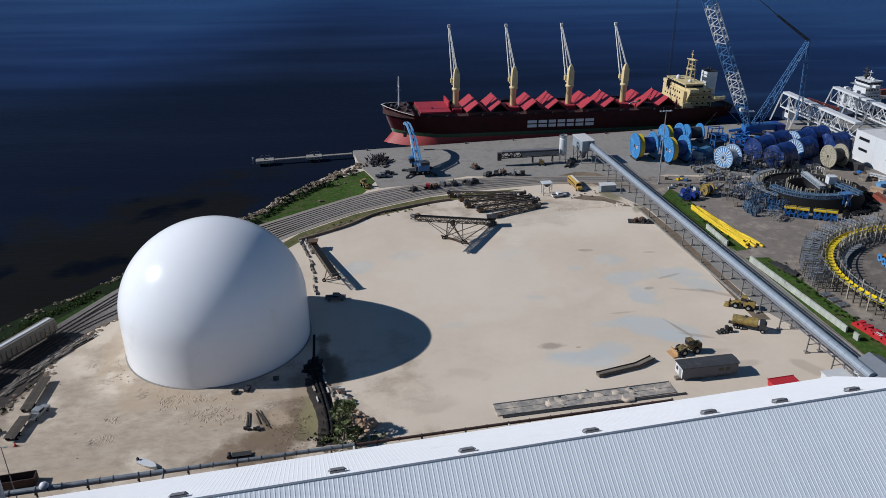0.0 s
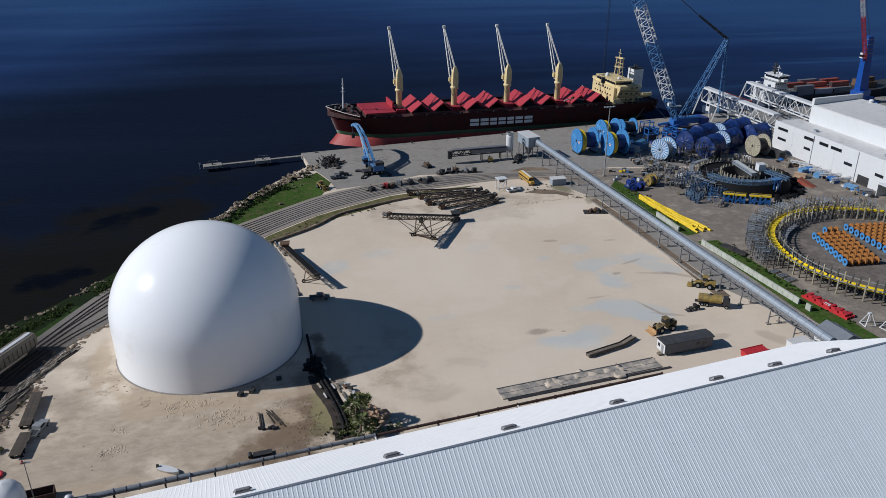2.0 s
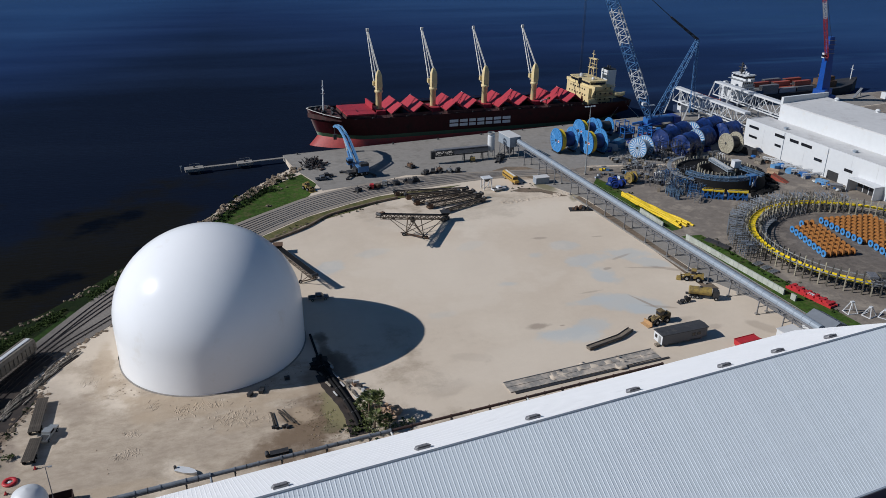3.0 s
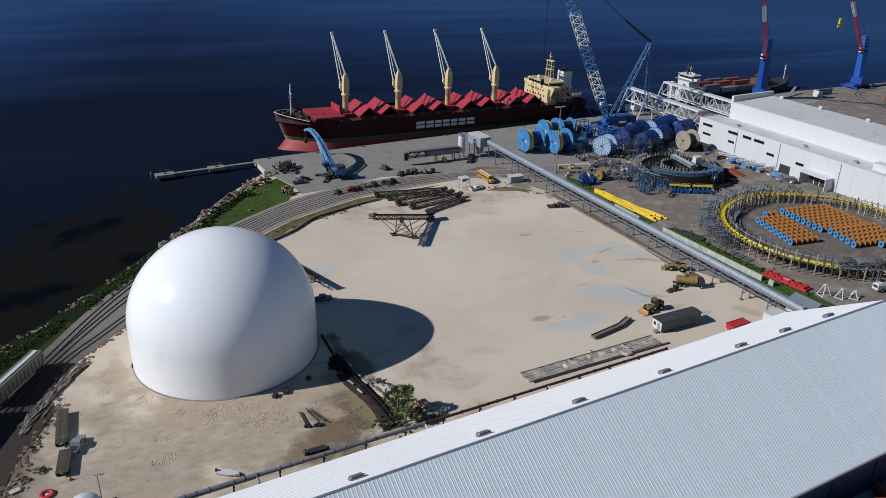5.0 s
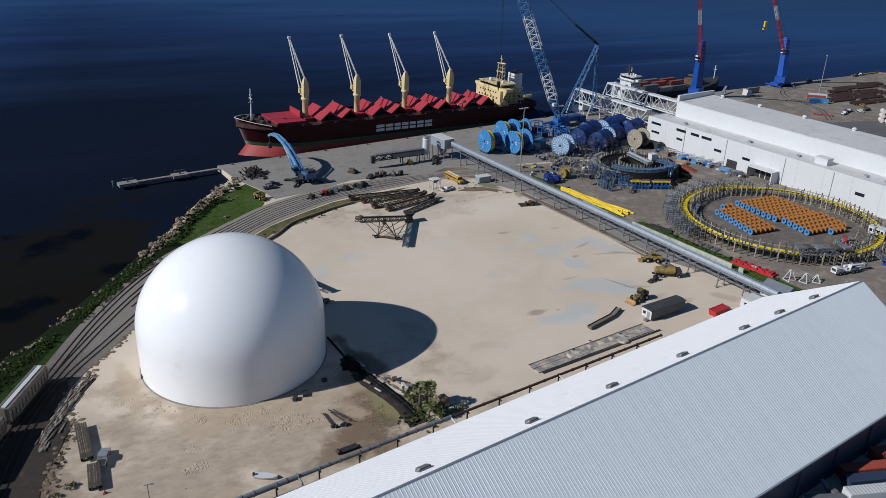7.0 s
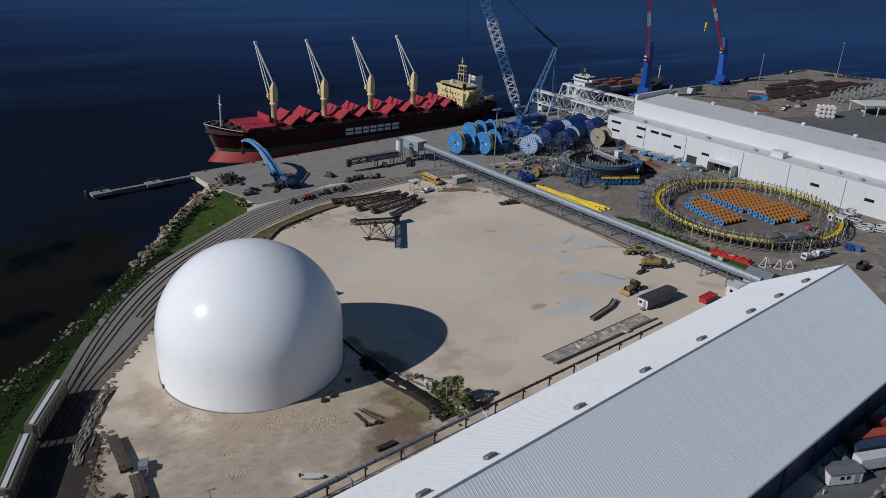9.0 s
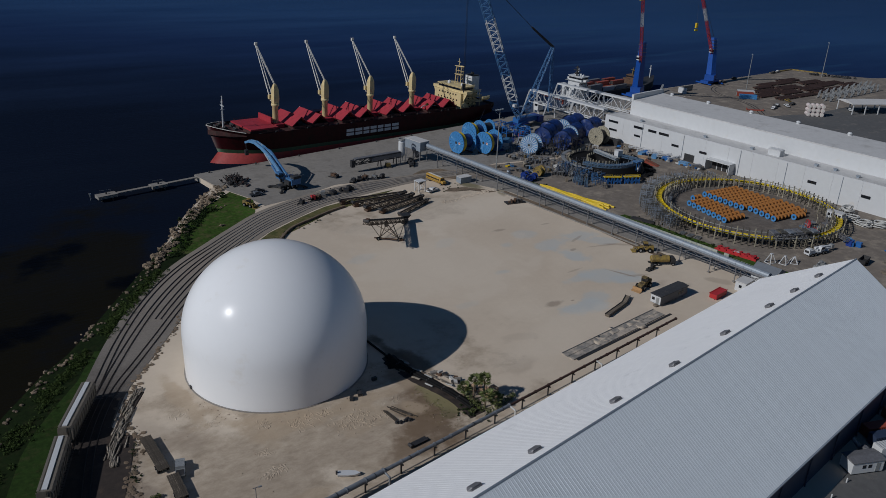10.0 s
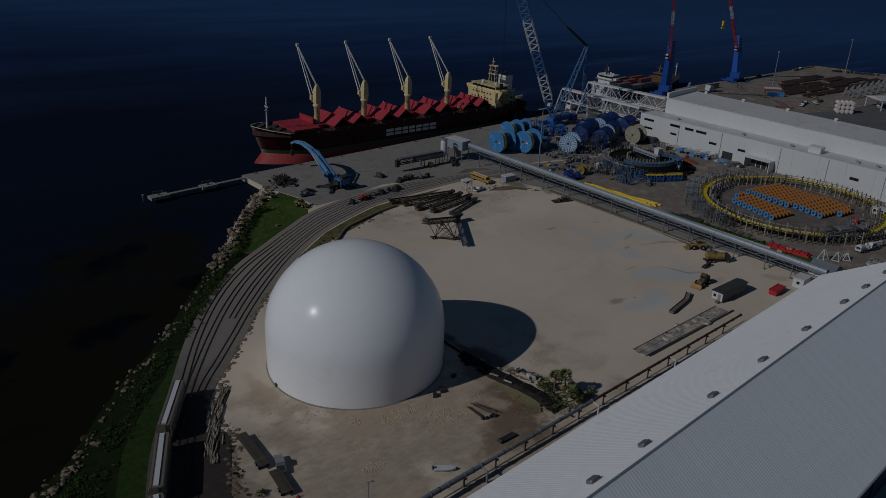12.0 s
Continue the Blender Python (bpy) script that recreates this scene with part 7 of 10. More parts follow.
for k in range(9):
    p = at(-1.2 + (k % 3) * 2.2, -4.8 + (k // 3) * 3.0, 4.8)
    g.beam(p, p + WZ * 1.1, 0.1)
    g.beam(p + WZ * 1.1, at(-1.2 + (k % 3) * 2.2 + 1.8, -4.8 + (k // 3) * 3.0, 5.9), 0.09)
part("house_railing", g, GALV, hd, kind="stuff")
cab = part("operator_cab", set_box(Geo(), -2.8, 1.2, 4.4, 2.0, 2.6, 2.5), CRANE_BLUE, hd)
part("cab_glass", set_box(Geo(), -2.8, 1.2, 5.0, 2.06, 2.66, 1.2), GLASS, cab)
part("cab_mount", set_box(Geo(), -2.4, 0.8, 2.6, 0.8, 0.8, 1.8), DARK, hd)
spine = [Vector(p) for p in [(-9.0, 294.6, 3.6), (-10.0, 299.6, 7.0), (-11.2, 305.2, 10.2), (-12.5, 311.0, 12.4), (-13.7, 316.4, 13.4), (-14.8, 321.0, 13.0), (-15.5, 324.4, 11.6)]]
for s in (-0.95, 0.95):
    g = Geo()
    for k, (a, b) in enumerate(zip(spine, spine[1:])):
        g.beam(a + Vector((s * (1 - 0.08 * k), 0.1 * s, 0)), b + Vector((s * (0.92 - 0.08 * k), 0.1 * s, 0)), 0.55, 1.9 - 0.2 * k)
    part("boom_plate", g, LIGHT_BLUE, hd, kind="stuff")
for k, a in enumerate(spine[1:-1]):
    part("boom_tie", Geo().beam(a + Vector((-0.9, 0, 0)), a + Vector((0.9, 0, 0)), 0.6, 0.9), LIGHT_BLUE, hd)
for s in (-1.5, 1.5):
    part("luffing_ram", Geo().tube(at(s, 2.4, 2.6), (-12.0 + s * 0.5, 308.5, 10.8), 0.34, 8), GALV, hd)
    part("ram_barrel", Geo().tube(at(s, 2.4, 2.6), at(s, 2.4, 2.6).lerp(Vector((-12.0 + s * 0.5, 308.5, 10.8)), 0.55), 0.46, 8), CRANE_BLUE, hd)
part("balance_arm", Geo().beam(at(0.2, -1.0, 4.8), (-11.2, 305.2, 12.6), 0.45, 0.6).beam((-11.2, 305.2, 12.6), (-12.5, 311.0, 12.8), 0.4), CRANE_BLUE, hd)
part("grab", Geo().tube((-15.6, 324.6, 11.6), (-15.6, 324.6, 8.2), 0.18, 6).box((-15.6, 324.6, 6.0), (1.4, 1.6, 2.2)), DARK, hd)

sl = thing("ship_loader", Matrix(), "dark steel ship loading conveyor on the quay", "ship loader")
LA, LB = Vector((24.4, 300.5, 5.6)), Vector((48.0, 303.4, 5.6))
part("boom_truss", Geo().truss(LA, LB, 2.2, 2.2, 2.4, 0.2), DARK, sl)
part("belt_cover", Geo().beam(LA + WZ * 0.3, LB + WZ * 0.3, 2.2, 0.4), STEEL, sl)
part("head_chute", Geo().box((23.6, 300.4, 2.4), (1.6, 1.8, 3.0)), DARK, sl)
part("side_plate", Geo().beam(LA.lerp(LB, 0.35) - WZ * 1.0, LB - WZ * 1.0, 2.6, 1.6), STEEL, sl)
for t in (0.55, 0.9):
    p = LA.lerp(LB, t)
    for s in (-1, 1):
        part("leg", Geo().beam(p - WZ * 2 + Vector((0, s * 1.1, 0)), Vector((p.x, p.y + s * 1.8, 0)), 0.35), DARK, sl)
silo = thing("silo", pose(50.1, 305.2, 0), "slim white dust silo on steel legs", "silo")
part("shell", Geo().lathe([(0.4, 2.2), (1.55, 3.6), (1.55, 9.6), (1.0, 10.1), (0.02, 10.2)], 20), WHITE_PAINT, silo, smooth=False)
for x, y in ((-1.2, -1.2), (1.2, -1.2), (1.2, 1.2), (-1.2, 1.2)):
    part("leg", Geo().box((x, y, 0), (0.25, 0.25, 4.0)), GALV, silo)
part("top_rail", Geo().lathe([(1.6, 10.3), (1.6, 11.1), (1.55, 11.1), (1.55, 10.3)], 16), GALV, silo)
hop = thing("transfer_house", Matrix.Translation((58.6, 306.4, 0)) @ pose(0, 0, 0, 0, 0, -77.5), "light grey sheet-metal transfer house on steel legs", "transfer house")
part("body", Geo().box((0, 0, 5.2), (10.5, 5.2, 4.2)), LIGHT_GREY, hop)
part("roof", Geo().box((0, 0, 9.4), (10.9, 5.6, 0.2)), GREY_ROOF, hop)
for x in (-4.6, 0, 4.6):
    for y in (-2.2, 2.2):
        part("leg", Geo().box((x, y, 0), (0.3, 0.3, 5.2)), STEEL, hop)
part("brace", Geo().beam((-4.6, -2.2, 0.4), (0, -2.2, 5), 0.16).beam((0, -2.2, 0.4), (4.6, -2.2, 5), 0.16).beam((-4.6, 2.2, 0.4), (0, 2.2, 5), 0.16), STEEL, hop)
part("feed_chute", Geo().loft([[(-2 * k, -1.5 * k, z), (2 * k, -1.5 * k, z), (2 * k, 1.5 * k, z), (-2 * k, 1.5 * k, z)] for k, z in ((0.4, 1.0), (1.0, 5.1))]), STEEL, hop)
for k, (x, y) in enumerate([(52.5, 300.5), (54.0, 303.5), (51.5, 297.8)]):
    scrap_machine(pose(x, y, 0, 0, 0, 30 * k), DARK, 60 + k, "dark hopper feeder unit below the transfer house")

# end house of the conveyor at the warehouse
eh = thing("drive_house", Matrix.Translation((94.6, 140.6, 0)) @ pose(0, 0, 0, 0, 0, -77.5), "white gable-roofed drive house at the conveyor's end", "drive house")
part("body", Geo().box((0, 0, 0), (7.5, 6.4, 5.6)), WHITE_PAINT, eh)
part("roof", Geo().add([(x, y, z) for x in (-4.1, 4.1) for y, z in ((-3.7, 5.3), (-3.7, 5.5), (0, 7.3), (3.7, 5.5), (3.7, 5.3))], [(4, 3, 2, 1, 0), (5, 6, 7, 8, 9)] + [(i, (i + 1) % 5, (i + 1) % 5 + 5, i + 5) for i in range(5)]), SLATE_ROOF, eh)
part("door", Geo().box((-3.78, 1.0, 0), (0.08, 1.2, 2.2)), GALV, eh)
sh = thing("switch_shed", Matrix.Translation((86.4, 142.3, 0)) @ pose(0, 0, 0, 0, 0, 12.7), "small white switch shed beside the drive house", "shed")
part("body", Geo().box((0, 0, 0), (5.2, 3.4, 3.0)), WHITE_PAINT, sh)
part("roof", Geo().box((0, 0, 3.0), (5.6, 3.8, 0.2)), GREY_ROOF, sh)
part("window", Geo().box((-2.62, 0, 1.2), (0.06, 0.9, 0.9)), GLASS, sh)

# pale block wall along the grass
for a, b in (((86.4, 231.6), (88.4, 217.5)), ((91.4, 206.6), (99.9, 164.8)), ((100.5, 162.4), (100.8, 160.6))):
    wl = thing("block_wall", Matrix(), "low pale concrete block wall along the grass strip", "wall", "walls by the conveyor")
    n = max(1, round((Vector(b) - Vector(a)).length / 2.0))
    for k in range(n):
        p, q = Vector(a).lerp(Vector(b), k / n), Vector(a).lerp(Vector(b), (k + 0.97) / n)
        part("block", Geo().beam((*p, 0.9), (*q, 0.9), 0.5, 1.8), PALE_WALL if k % 2 else PALE_WALL, wl)

# quay clutter: scrap heap, vehicles, drive units by the rails
heap = thing("scrap_heap", pose(-26.4, 308.6, 0), "dark heap of scrap grabs and steel on the quay", "scrap heap")
for k in range(96):
    x, y = rnd.gauss(0, 2.1), rnd.gauss(0, 2.5)
    top = max(0.5, 3.1 - 0.4 * math.hypot(x, y * 0.8))
    if k % 4 == 1:
        part("scrap", lump(Geo(), (x, y, top * 0.3), rnd.uniform(0.8, 1.5), rnd, 0.8, 3, 5), DARK, heap)
    elif k % 4 == 3:
        part("scrap", Geo().box((x, y, top * 0.45), (rnd.uniform(0.6, 2.4), rnd.uniform(0.15, 1.2), rnd.uniform(0.2, 1.0)), rnd.uniform(0, 180)), DARK_RUST if k % 3 == 0 else DARK, heap)
    else:
        part("scrap", Geo().beam((x, y, 0.2), (x + rnd.uniform(-2.2, 2.2), y + rnd.uniform(-1.8, 1.8), top + rnd.uniform(0, 0.9)), rnd.uniform(0.12, 0.35)), DARK_RUST if k % 6 == 0 else DARK, heap)
pickup(pose(-23.4, 288.4, 0, 0, 0, 10), TRAILER_GREY, "dark grey pickup truck on the quay")
pickup(pose(-21.6, 291.4, 0, 0, 0, 12), DARK, "dark pickup truck on the quay")
wheel_loader(pose(-29.4, 277.8, 0, 0, 0, -60), DULL_YELLOW, "yellow loader standing on the lawn's edge", 0.85)
for k, (x, y, mat, lab) in enumerate([(-5.4, 273.8, RED, "rusty red conveyor drive beside the railway"), (-3.0, 274.4, RUST, "rusty conveyor drive beside the railway"), (0.2, 277.0, GALV, "grey conveyor drive beside the railway"),
                                     (4.4, 278.0, DARK, "dark conveyor drive beside the railway"), (10.2, 278.2, DARK, "dark conveyor drive beside the railway"), (12.8, 279.0, DARK, "dark conveyor drive beside the railway"),
                                     (18.4, 288.0, DARK, "dark hopper frame beside the railway"), (21.5, 288.6, DARK, "dark hopper frame beside the railway"), (24.6, 289.0, RUST, "rusty conveyor drive beside the railway"),
                                     (28.4, 288.2, GALV, "grey conveyor drive beside the railway"), (31.6, 287.8, DARK, "dark conveyor drive beside the railway"), (-11, 271.8, DARK, "small dark machine beside the railway"),
                                     (41.0, 300.6, DULL_YELLOW, "faded yellow machine on the quay"), (13.5, 297.5, RUST, "small rusty machine on the quay")]):
    scrap_machine(pose(x, y, 0.03, 0, 0, 37 * k % 180), mat, 80 + k, lab)
fr = thing("steel_hopper_stand", pose(38.4, 266.4, 0, 0, 0, 10), "white steel hopper stand", "hopper stand")
for x in (-1.6, 1.6):
    for y in (-1.4, 1.4):
        part("leg", Geo().box((x, y, 0), (0.25, 0.25, 4.4)), WHITE_PAINT, fr)
part("deck", Geo().box((0, 0, 4.4), (3.8, 3.4, 0.3)), WHITE_PAINT, fr)
part("hopper", Geo().loft([[(-k, -k, z), (k, -k, z), (k, k, z), (-k, k, z)] for k, z in ((0.5, 3.0), (1.5, 4.5))]), DARK, fr)
part("brace", Geo().beam((-1.6, -1.4, 0.3), (1.6, -1.4, 4.2), 0.15).beam((-1.6, 1.4, 0.3), (1.6, 1.4, 4.2), 0.15), WHITE_PAINT, fr)
pickup(pose(42.6, 263.6, 0, 0, 0, 20), WHITE_PAINT, "white pickup truck near the hopper stand")
bus = thing("school_bus", pose(50.2, 273.6, 0, 0, 0, -80), "yellow school bus with dark windows parked near the railway", "bus", "vehicles of the yard")
sec = [(-1.2, 0.75), (-1.25, 2.2), (-1.05, 2.85), (-0.5, 3.08), (0.5, 3.08), (1.05, 2.85), (1.25, 2.2), (1.2, 0.75)]
body = part("body", Geo().loft([[(x, y * k, 0.75 + (z - 0.75) * k) for y, z in sec] for x, k in ((-5.4, 0.97), (-5.2, 1.0), (3.9, 1.0), (4.1, 0.98))]), BUS_YELLOW, bus)
part("hood", Geo().loft([[(x, y, z) for y, z in ((-w, 0.75), (-w, h - 0.2), (-w * 0.8, h), (w * 0.8, h), (w, h - 0.2), (w, 0.75))] for x, w, h in ((4.0, 1.05, 1.85), (5.5, 0.95, 1.65))]), BUS_YELLOW, bus)
part("windscreen", Geo().box((4.12, 0, 1.85), (0.08, 2.0, 0.85)), GLASS, body)
part("roof_panel", Geo().box((-0.6, 0, 3.06), (8.6, 0.9, 0.05)), PALE_CREAM, body, "pale roof strip")
for s_ in (-1, 1):
    part("bumper_rail", Geo().box((-0.7, s_ * 1.24, 1.15), (9.2, 0.06, 0.12)), DARK, body)
    for k in range(9):
        part("window", Geo().box((-4.6 + 0.95 * k, s_ * 1.235, 1.75), (0.8, 0.06, 0.62)), GLASS, body)
    for x in (-3.2, 4.3):
        wheel(bus, x, s_ * 1.0, 0.5, 0.32)
gb = thing("utility_box", pose(61.4, 269.2, 0, 0, 0, 5), "pale grey utility box near the conveyor", "utility box")
part("body", Geo().box((0, 0, 0), (5.6, 3.4, 2.5)), LIGHT_GREY, gb)
part("lid", Geo().box((0, 0, 2.5), (5.9, 3.7, 0.15)), GREY_ROOF, gb)
pal = thing("machine_pallet", pose(66.6, 238.4, 0, 0, 0, -8), "dark machine parts on a pallet", "pallet")
part("pallet", Geo().box((0, 0, 0), (8.5, 3.2, 0.4)), DARK, pal)
for k in range(9):
    part("machine_part", Geo().box((rnd.uniform(-3.4, 3.4), rnd.uniform(-1, 1), 0.4), (rnd.uniform(0.6, 1.6), rnd.uniform(0.5, 1.2), rnd.uniform(0.4, 1.3)), rnd.uniform(0, 90)), rnd.choice((DARK, RUST, DARK, GALV)), pal)

# mooring pier with two dolphins
pier = thing("mooring_pier", Matrix(), "narrow concrete walkway out to mooring dolphins", "pier")
PA, PB = Vector((-38.6, 321.2, 0)), Vector((-75.0, 313.6, 0))
part("walkway", Geo().beam(PA - WZ * 0.2, PB - WZ * 0.2, 1.6, 0.4), CONCRETE, pier)
for t, w in ((0.44, 6.5), (1.0, 7.5)):
    p = PA.lerp(PB, t)
    d = part("dolphin", Geo().box((p.x, p.y, -1.0), (w, 4.0, 1.2), 12), CONCRETE, pier)
    for x in (-2, 2):
        for y in (-1.2, 1.2):
            part("pile", Geo().tube((p.x + x, p.y + y, -6), (p.x + x, p.y + y, -1.0), 0.4, 8), DARK, d)
    part("bollard", Geo().tube((p.x, p.y, 0.2), (p.x, p.y, 1.0), 0.3, 8, 0.4), DARK, d)
    part("rail", Geo().beam((p.x - 2, p.y + 1.8, 1.2), (p.x + 2, p.y + 2.2, 1.2), 0.08).beam((p.x - 2, p.y + 1.8, 0.2), (p.x - 2, p.y + 1.8, 1.2), 0.08).beam((p.x + 2, p.y + 2.2, 0.2), (p.x + 2, p.y + 2.2, 1.2), 0.08), GALV, d)
buoy = thing("channel_marker", pose(-80.6, 315.9, SEA), "slim marker post in the water", "marker")
part("post", Geo().tube((0, 0, -3), (0, 0, 2.6), 0.16, 6), GALV, buoy)
part("board", Geo().box((0, 0, 2.0), (0.8, 0.1, 0.8)), WHITE_PAINT, buoy)
for k in range(9):
    p = Vector((*QUAY_CORNER, 0)) + quay_dir * (6 + k * 22) + Vector((0.18, -0.98, 0)) * 1.0
    b = thing("bollard", pose(p.x, p.y, 0.03), "black cast mooring bollard on the quay edge", "bollard", "quay bollards")
    part("post", Geo().lathe([(0.35, 0), (0.28, 0.45), (0.45, 0.6), (0.4, 0.75), (0.02, 0.8)], 10), DARK, b)
    part("base_plate", Geo().box((0, 0, 0), (0.9, 0.9, 0.06)), DARK, b)


# ---- cable reels ----
def reel(m, r, width, paint, cable, label, core=None, sheet_over=False):
    """A reel lying on its flanges, its axle along x."""
    c = thing("cable_reel", m, label, "cable reel", "reels on the quay")
    seg = 20
    wedge = Geo()
    for k in range(seg):
        gap = 0.24 if paint is PALE_BLUE else 0.07
        a0, a1 = 2 * math.pi * (k + gap) / seg, 2 * math.pi * (k + 1 - gap) / seg
        p = [(q * math.cos(a), q * math.sin(a)) for q, a in ((0.24 * r, a0), (0.93 * r, a0), (0.93 * r, a1), (0.24 * r, a1))]
        wedge.add([(x, y, z) for x in (-0.12, 0.12) for y, z in p], [(3, 2, 1, 0), (4, 5, 6, 7)] + [(i, (i + 1) % 4, (i + 1) % 4 + 4, i + 4) for i in range(4)])
    turn = pose(0, 0, 0, 0, 90, 0)
    rim = Geo().add([turn @ Vector(p) for p in Geo().lathe([(0.9 * r, -0.22), (r, -0.22), (r, 0.22), (0.9 * r, 0.22), (0.9 * r, -0.22)], 40).v], Geo().lathe([(0.9 * r, -0.22), (r, -0.22), (r, 0.22), (0.9 * r, 0.22), (0.9 * r, -0.22)], 40).f)
    hub = Geo().tube((-0.3, 0, 0), (0.3, 0, 0), 0.27 * r, 20)
    for s in (-1, 1):
        if sheet_over and paint is TARP:
            slack = [[(s * (0.1 + 0.5 * (1 - q_) + 0.9 * noise.noise(Vector((q_ * 2.2, i * 0.75, m.translation.y)))), q_ * r * w_ * math.cos(i * math.pi / 11), q_ * r * w_ * math.sin(i * math.pi / 11))
                      for i in range(22) for w_ in (1 + 0.09 * noise.noise(Vector((i * 1.3, s * 4.0, m.translation.x))),)] for q_ in (1.0, 0.82, 0.6, 0.35, 0.05)]
            part("cover_end", Geo().loft(slack, ends=False), TARP, c, "slack tarpaulin end", m=pose(s * width / 2, 0, r + 0.25), smooth=True)
            continue
        f = part("flange", rim.mesh("flange", paint), None, c, m=pose(s * width / 2, 0, r + 0.25))
        part("spoke_wheel", wedge.mesh("spoke_wheel", PALE_SPOKE if paint is PALE_BLUE else paint), None, f)
        # added disc gives the gaps between spokes their dark look, blue on pale reels
        part("backing_disc", Geo().tube((s * -0.08, 0, 0), (s * -0.02, 0, 0), 0.92 * r, 32), LIGHT_REEL if paint is PALE_BLUE else TARP if sheet_over else DARK, f)
        part("hub", hub.mesh("hub", paint), None, f)
        part("axle_cap", Geo().tube((-0.34, 0, 0), (0.34, 0, 0), 0.13 * r, 12), DARK, f)
        if cable and r > 4:
            part("label_plate", Geo().box((s * 0.2, -0.42 * r, -0.1 * r), (0.08, 0.24 * r, 0.2 * r)), WHITE_PAINT, f, "white label plate")
            part("label_mark", Geo().box((s * 0.26, -0.42 * r, -0.02 * r), (0.05, 0.16 * r, 0.08 * r)), RED, f, "red mark on the label")
    if cable:
        part("wound_cable", Geo().tube((-width / 2 + 0.3, 0, r + 0.25), (-width / 2 + 0.3 + width * 0.26, 0, r + 0.25), 0.9 * r, 40), cable, c)
    part("drum", Geo().tube((-width / 2 + 0.2, 0, r + 0.25), (width / 2 - 0.2, 0, r + 0.25), 0.62 * r, 32), core or TARP, c)
    for s in (-1, 1):
        part("cradle", Geo().box((s * width / 2, 0, 0.0), (0.9, r * 1.2, 0.6)), DARK, c)
    if sheet_over:
        arc = [radians(-42 + 264 * k / 26) for k in range(27)]
        rows = []
        for j in range(15):
            sag = 1.0 - 0.1 * math.sin(math.pi * j / 14) ** 0.7
            fold = [sag + 0.09 * noise.noise(Vector((j * 0.55 + m.translation.x, i * 0.42, 3.1))) + 0.06 * noise.noise(Vector((j * 1.4, i * 1.1 + m.translation.y, 7.7))) for i in range(27)]
            rows.append([(-width / 2 - 0.15 + (width + 0.3) * j / 14, (r + 0.25) * k_ * math.cos(a), max(0.3, r + 0.25 + (r + 0.25) * k_ * math.sin(a))) for a, k_ in zip(arc, fold)])
        part("tarpaulin", Geo().loft(rows, close=False, ends=False), TARP, c, "dark blue tarpaulin cover", smooth=True)
    return c


reel(pose(84.0, 307.2, 0, 0, 0, 10), 5.3, 7.8, LIGHT_REEL, CABLE_YELLOW, "large light blue cable reel with yellow cable")
reel(pose(99.2, 320.6, 0, 0, 0, 12), 5.2, 7.4, LIGHT_REEL, CABLE_YELLOW, "large light blue cable reel with yellow cable")
reel(pose(95.6, 301.8, 0, 0, 0, 14), 5.3, 7.6, LIGHT_REEL, CABLE_YELLOW, "large light blue cable reel with yellow cable")
reel(pose(111.0, 328.6, 0, 0, 0, 12), 4.0, 6.4, LIGHT_REEL, None, "large light blue empty cable reel", DARK)
reel(pose(113.8, 292.4, 0, 0, 0, 30), 4.6, 5.2, PALE_BLUE, None, "pale blue cable reel with spoked flanges", GALV)
reel(pose(155.6, 291.4, 0, 0, 0, 14), 4.5, 5.6, BEIGE, None, "weathered beige cable reel with dark cable", DARK)
for x, y, rz, r in [(130.6, 303.0, 28, 4.6), (134.6, 292.4, 30, 4.7), (146.4, 300.4, 25, 4.6), (150.2, 310.5, 20, 4.8), (158.5, 315.5, 15, 4.8), (163.2, 307.0, 15, 4.6), (140.5, 311.5, 22, 4.4)]:
    pale = (x, y) in ((150.2, 310.5), (146.4, 300.4))
    reel(pose(x, y, 0, 0, 0, rz), r, 8.0, PALE_BLUE if pale else TARP, None, "cable reel draped in a dark blue tarpaulin" + (", its pale flange bare" if pale else ""), TARP, True)
reel(pose(96.2, 262.2, 0, 0, 0, 20), 2.2, 2.8, DULL_YELLOW, CABLE_YELLOW, "small cable drum with yellow flanges and cable")
for x, y in [(88.6, 262.4), (90.6, 258.6), (87.6, 258.0)]:
    reel(pose(x, y, 0, 0, 0, rnd.uniform(0, 90)), 1.4, 2.4, DEEP_BLUE, None, "small blue cable drum", DARK)
pan = thing("notice_board", pose(90.4, 313.6, 0, 0, 0, 10), "white notice board standing between reels", "notice board")
part("board", Geo().box((0, 0, 3.2), (4.4, 0.3, 4.6)), WHITE_PAINT, pan)
part("mark", Geo().box((0.6, -0.17, 4.6), (1.0, 0.05, 1.0)), BOX_RED, pan)
part("post", Geo().box((-1.8, 0.1, 0), (0.3, 0.3, 3.3)), GALV, pan)
part("post", Geo().box((1.8, 0.1, 0), (0.3, 0.3, 3.3)), GALV, pan)
tank = thing("tarped_container", pose(108.2, 306.0, -0.15, 0, 0, 40), "blue covered container with a white end panel", "container")
part("body", Geo().loft([[(x, -2.6, 0.2), (x, 2.6, 0.2), (x, 2.6, 3.4), (x, 1.2, 4.4), (x, -1.2, 4.4), (x, -2.6, 3.4)] for x in (-3.6, 4.2)]), TEAL_TARP, tank)
part("end_panel", Geo().box((-3.7, 0, 0.3), (0.2, 5.2, 3.3)), WHITE_PAINT, tank)

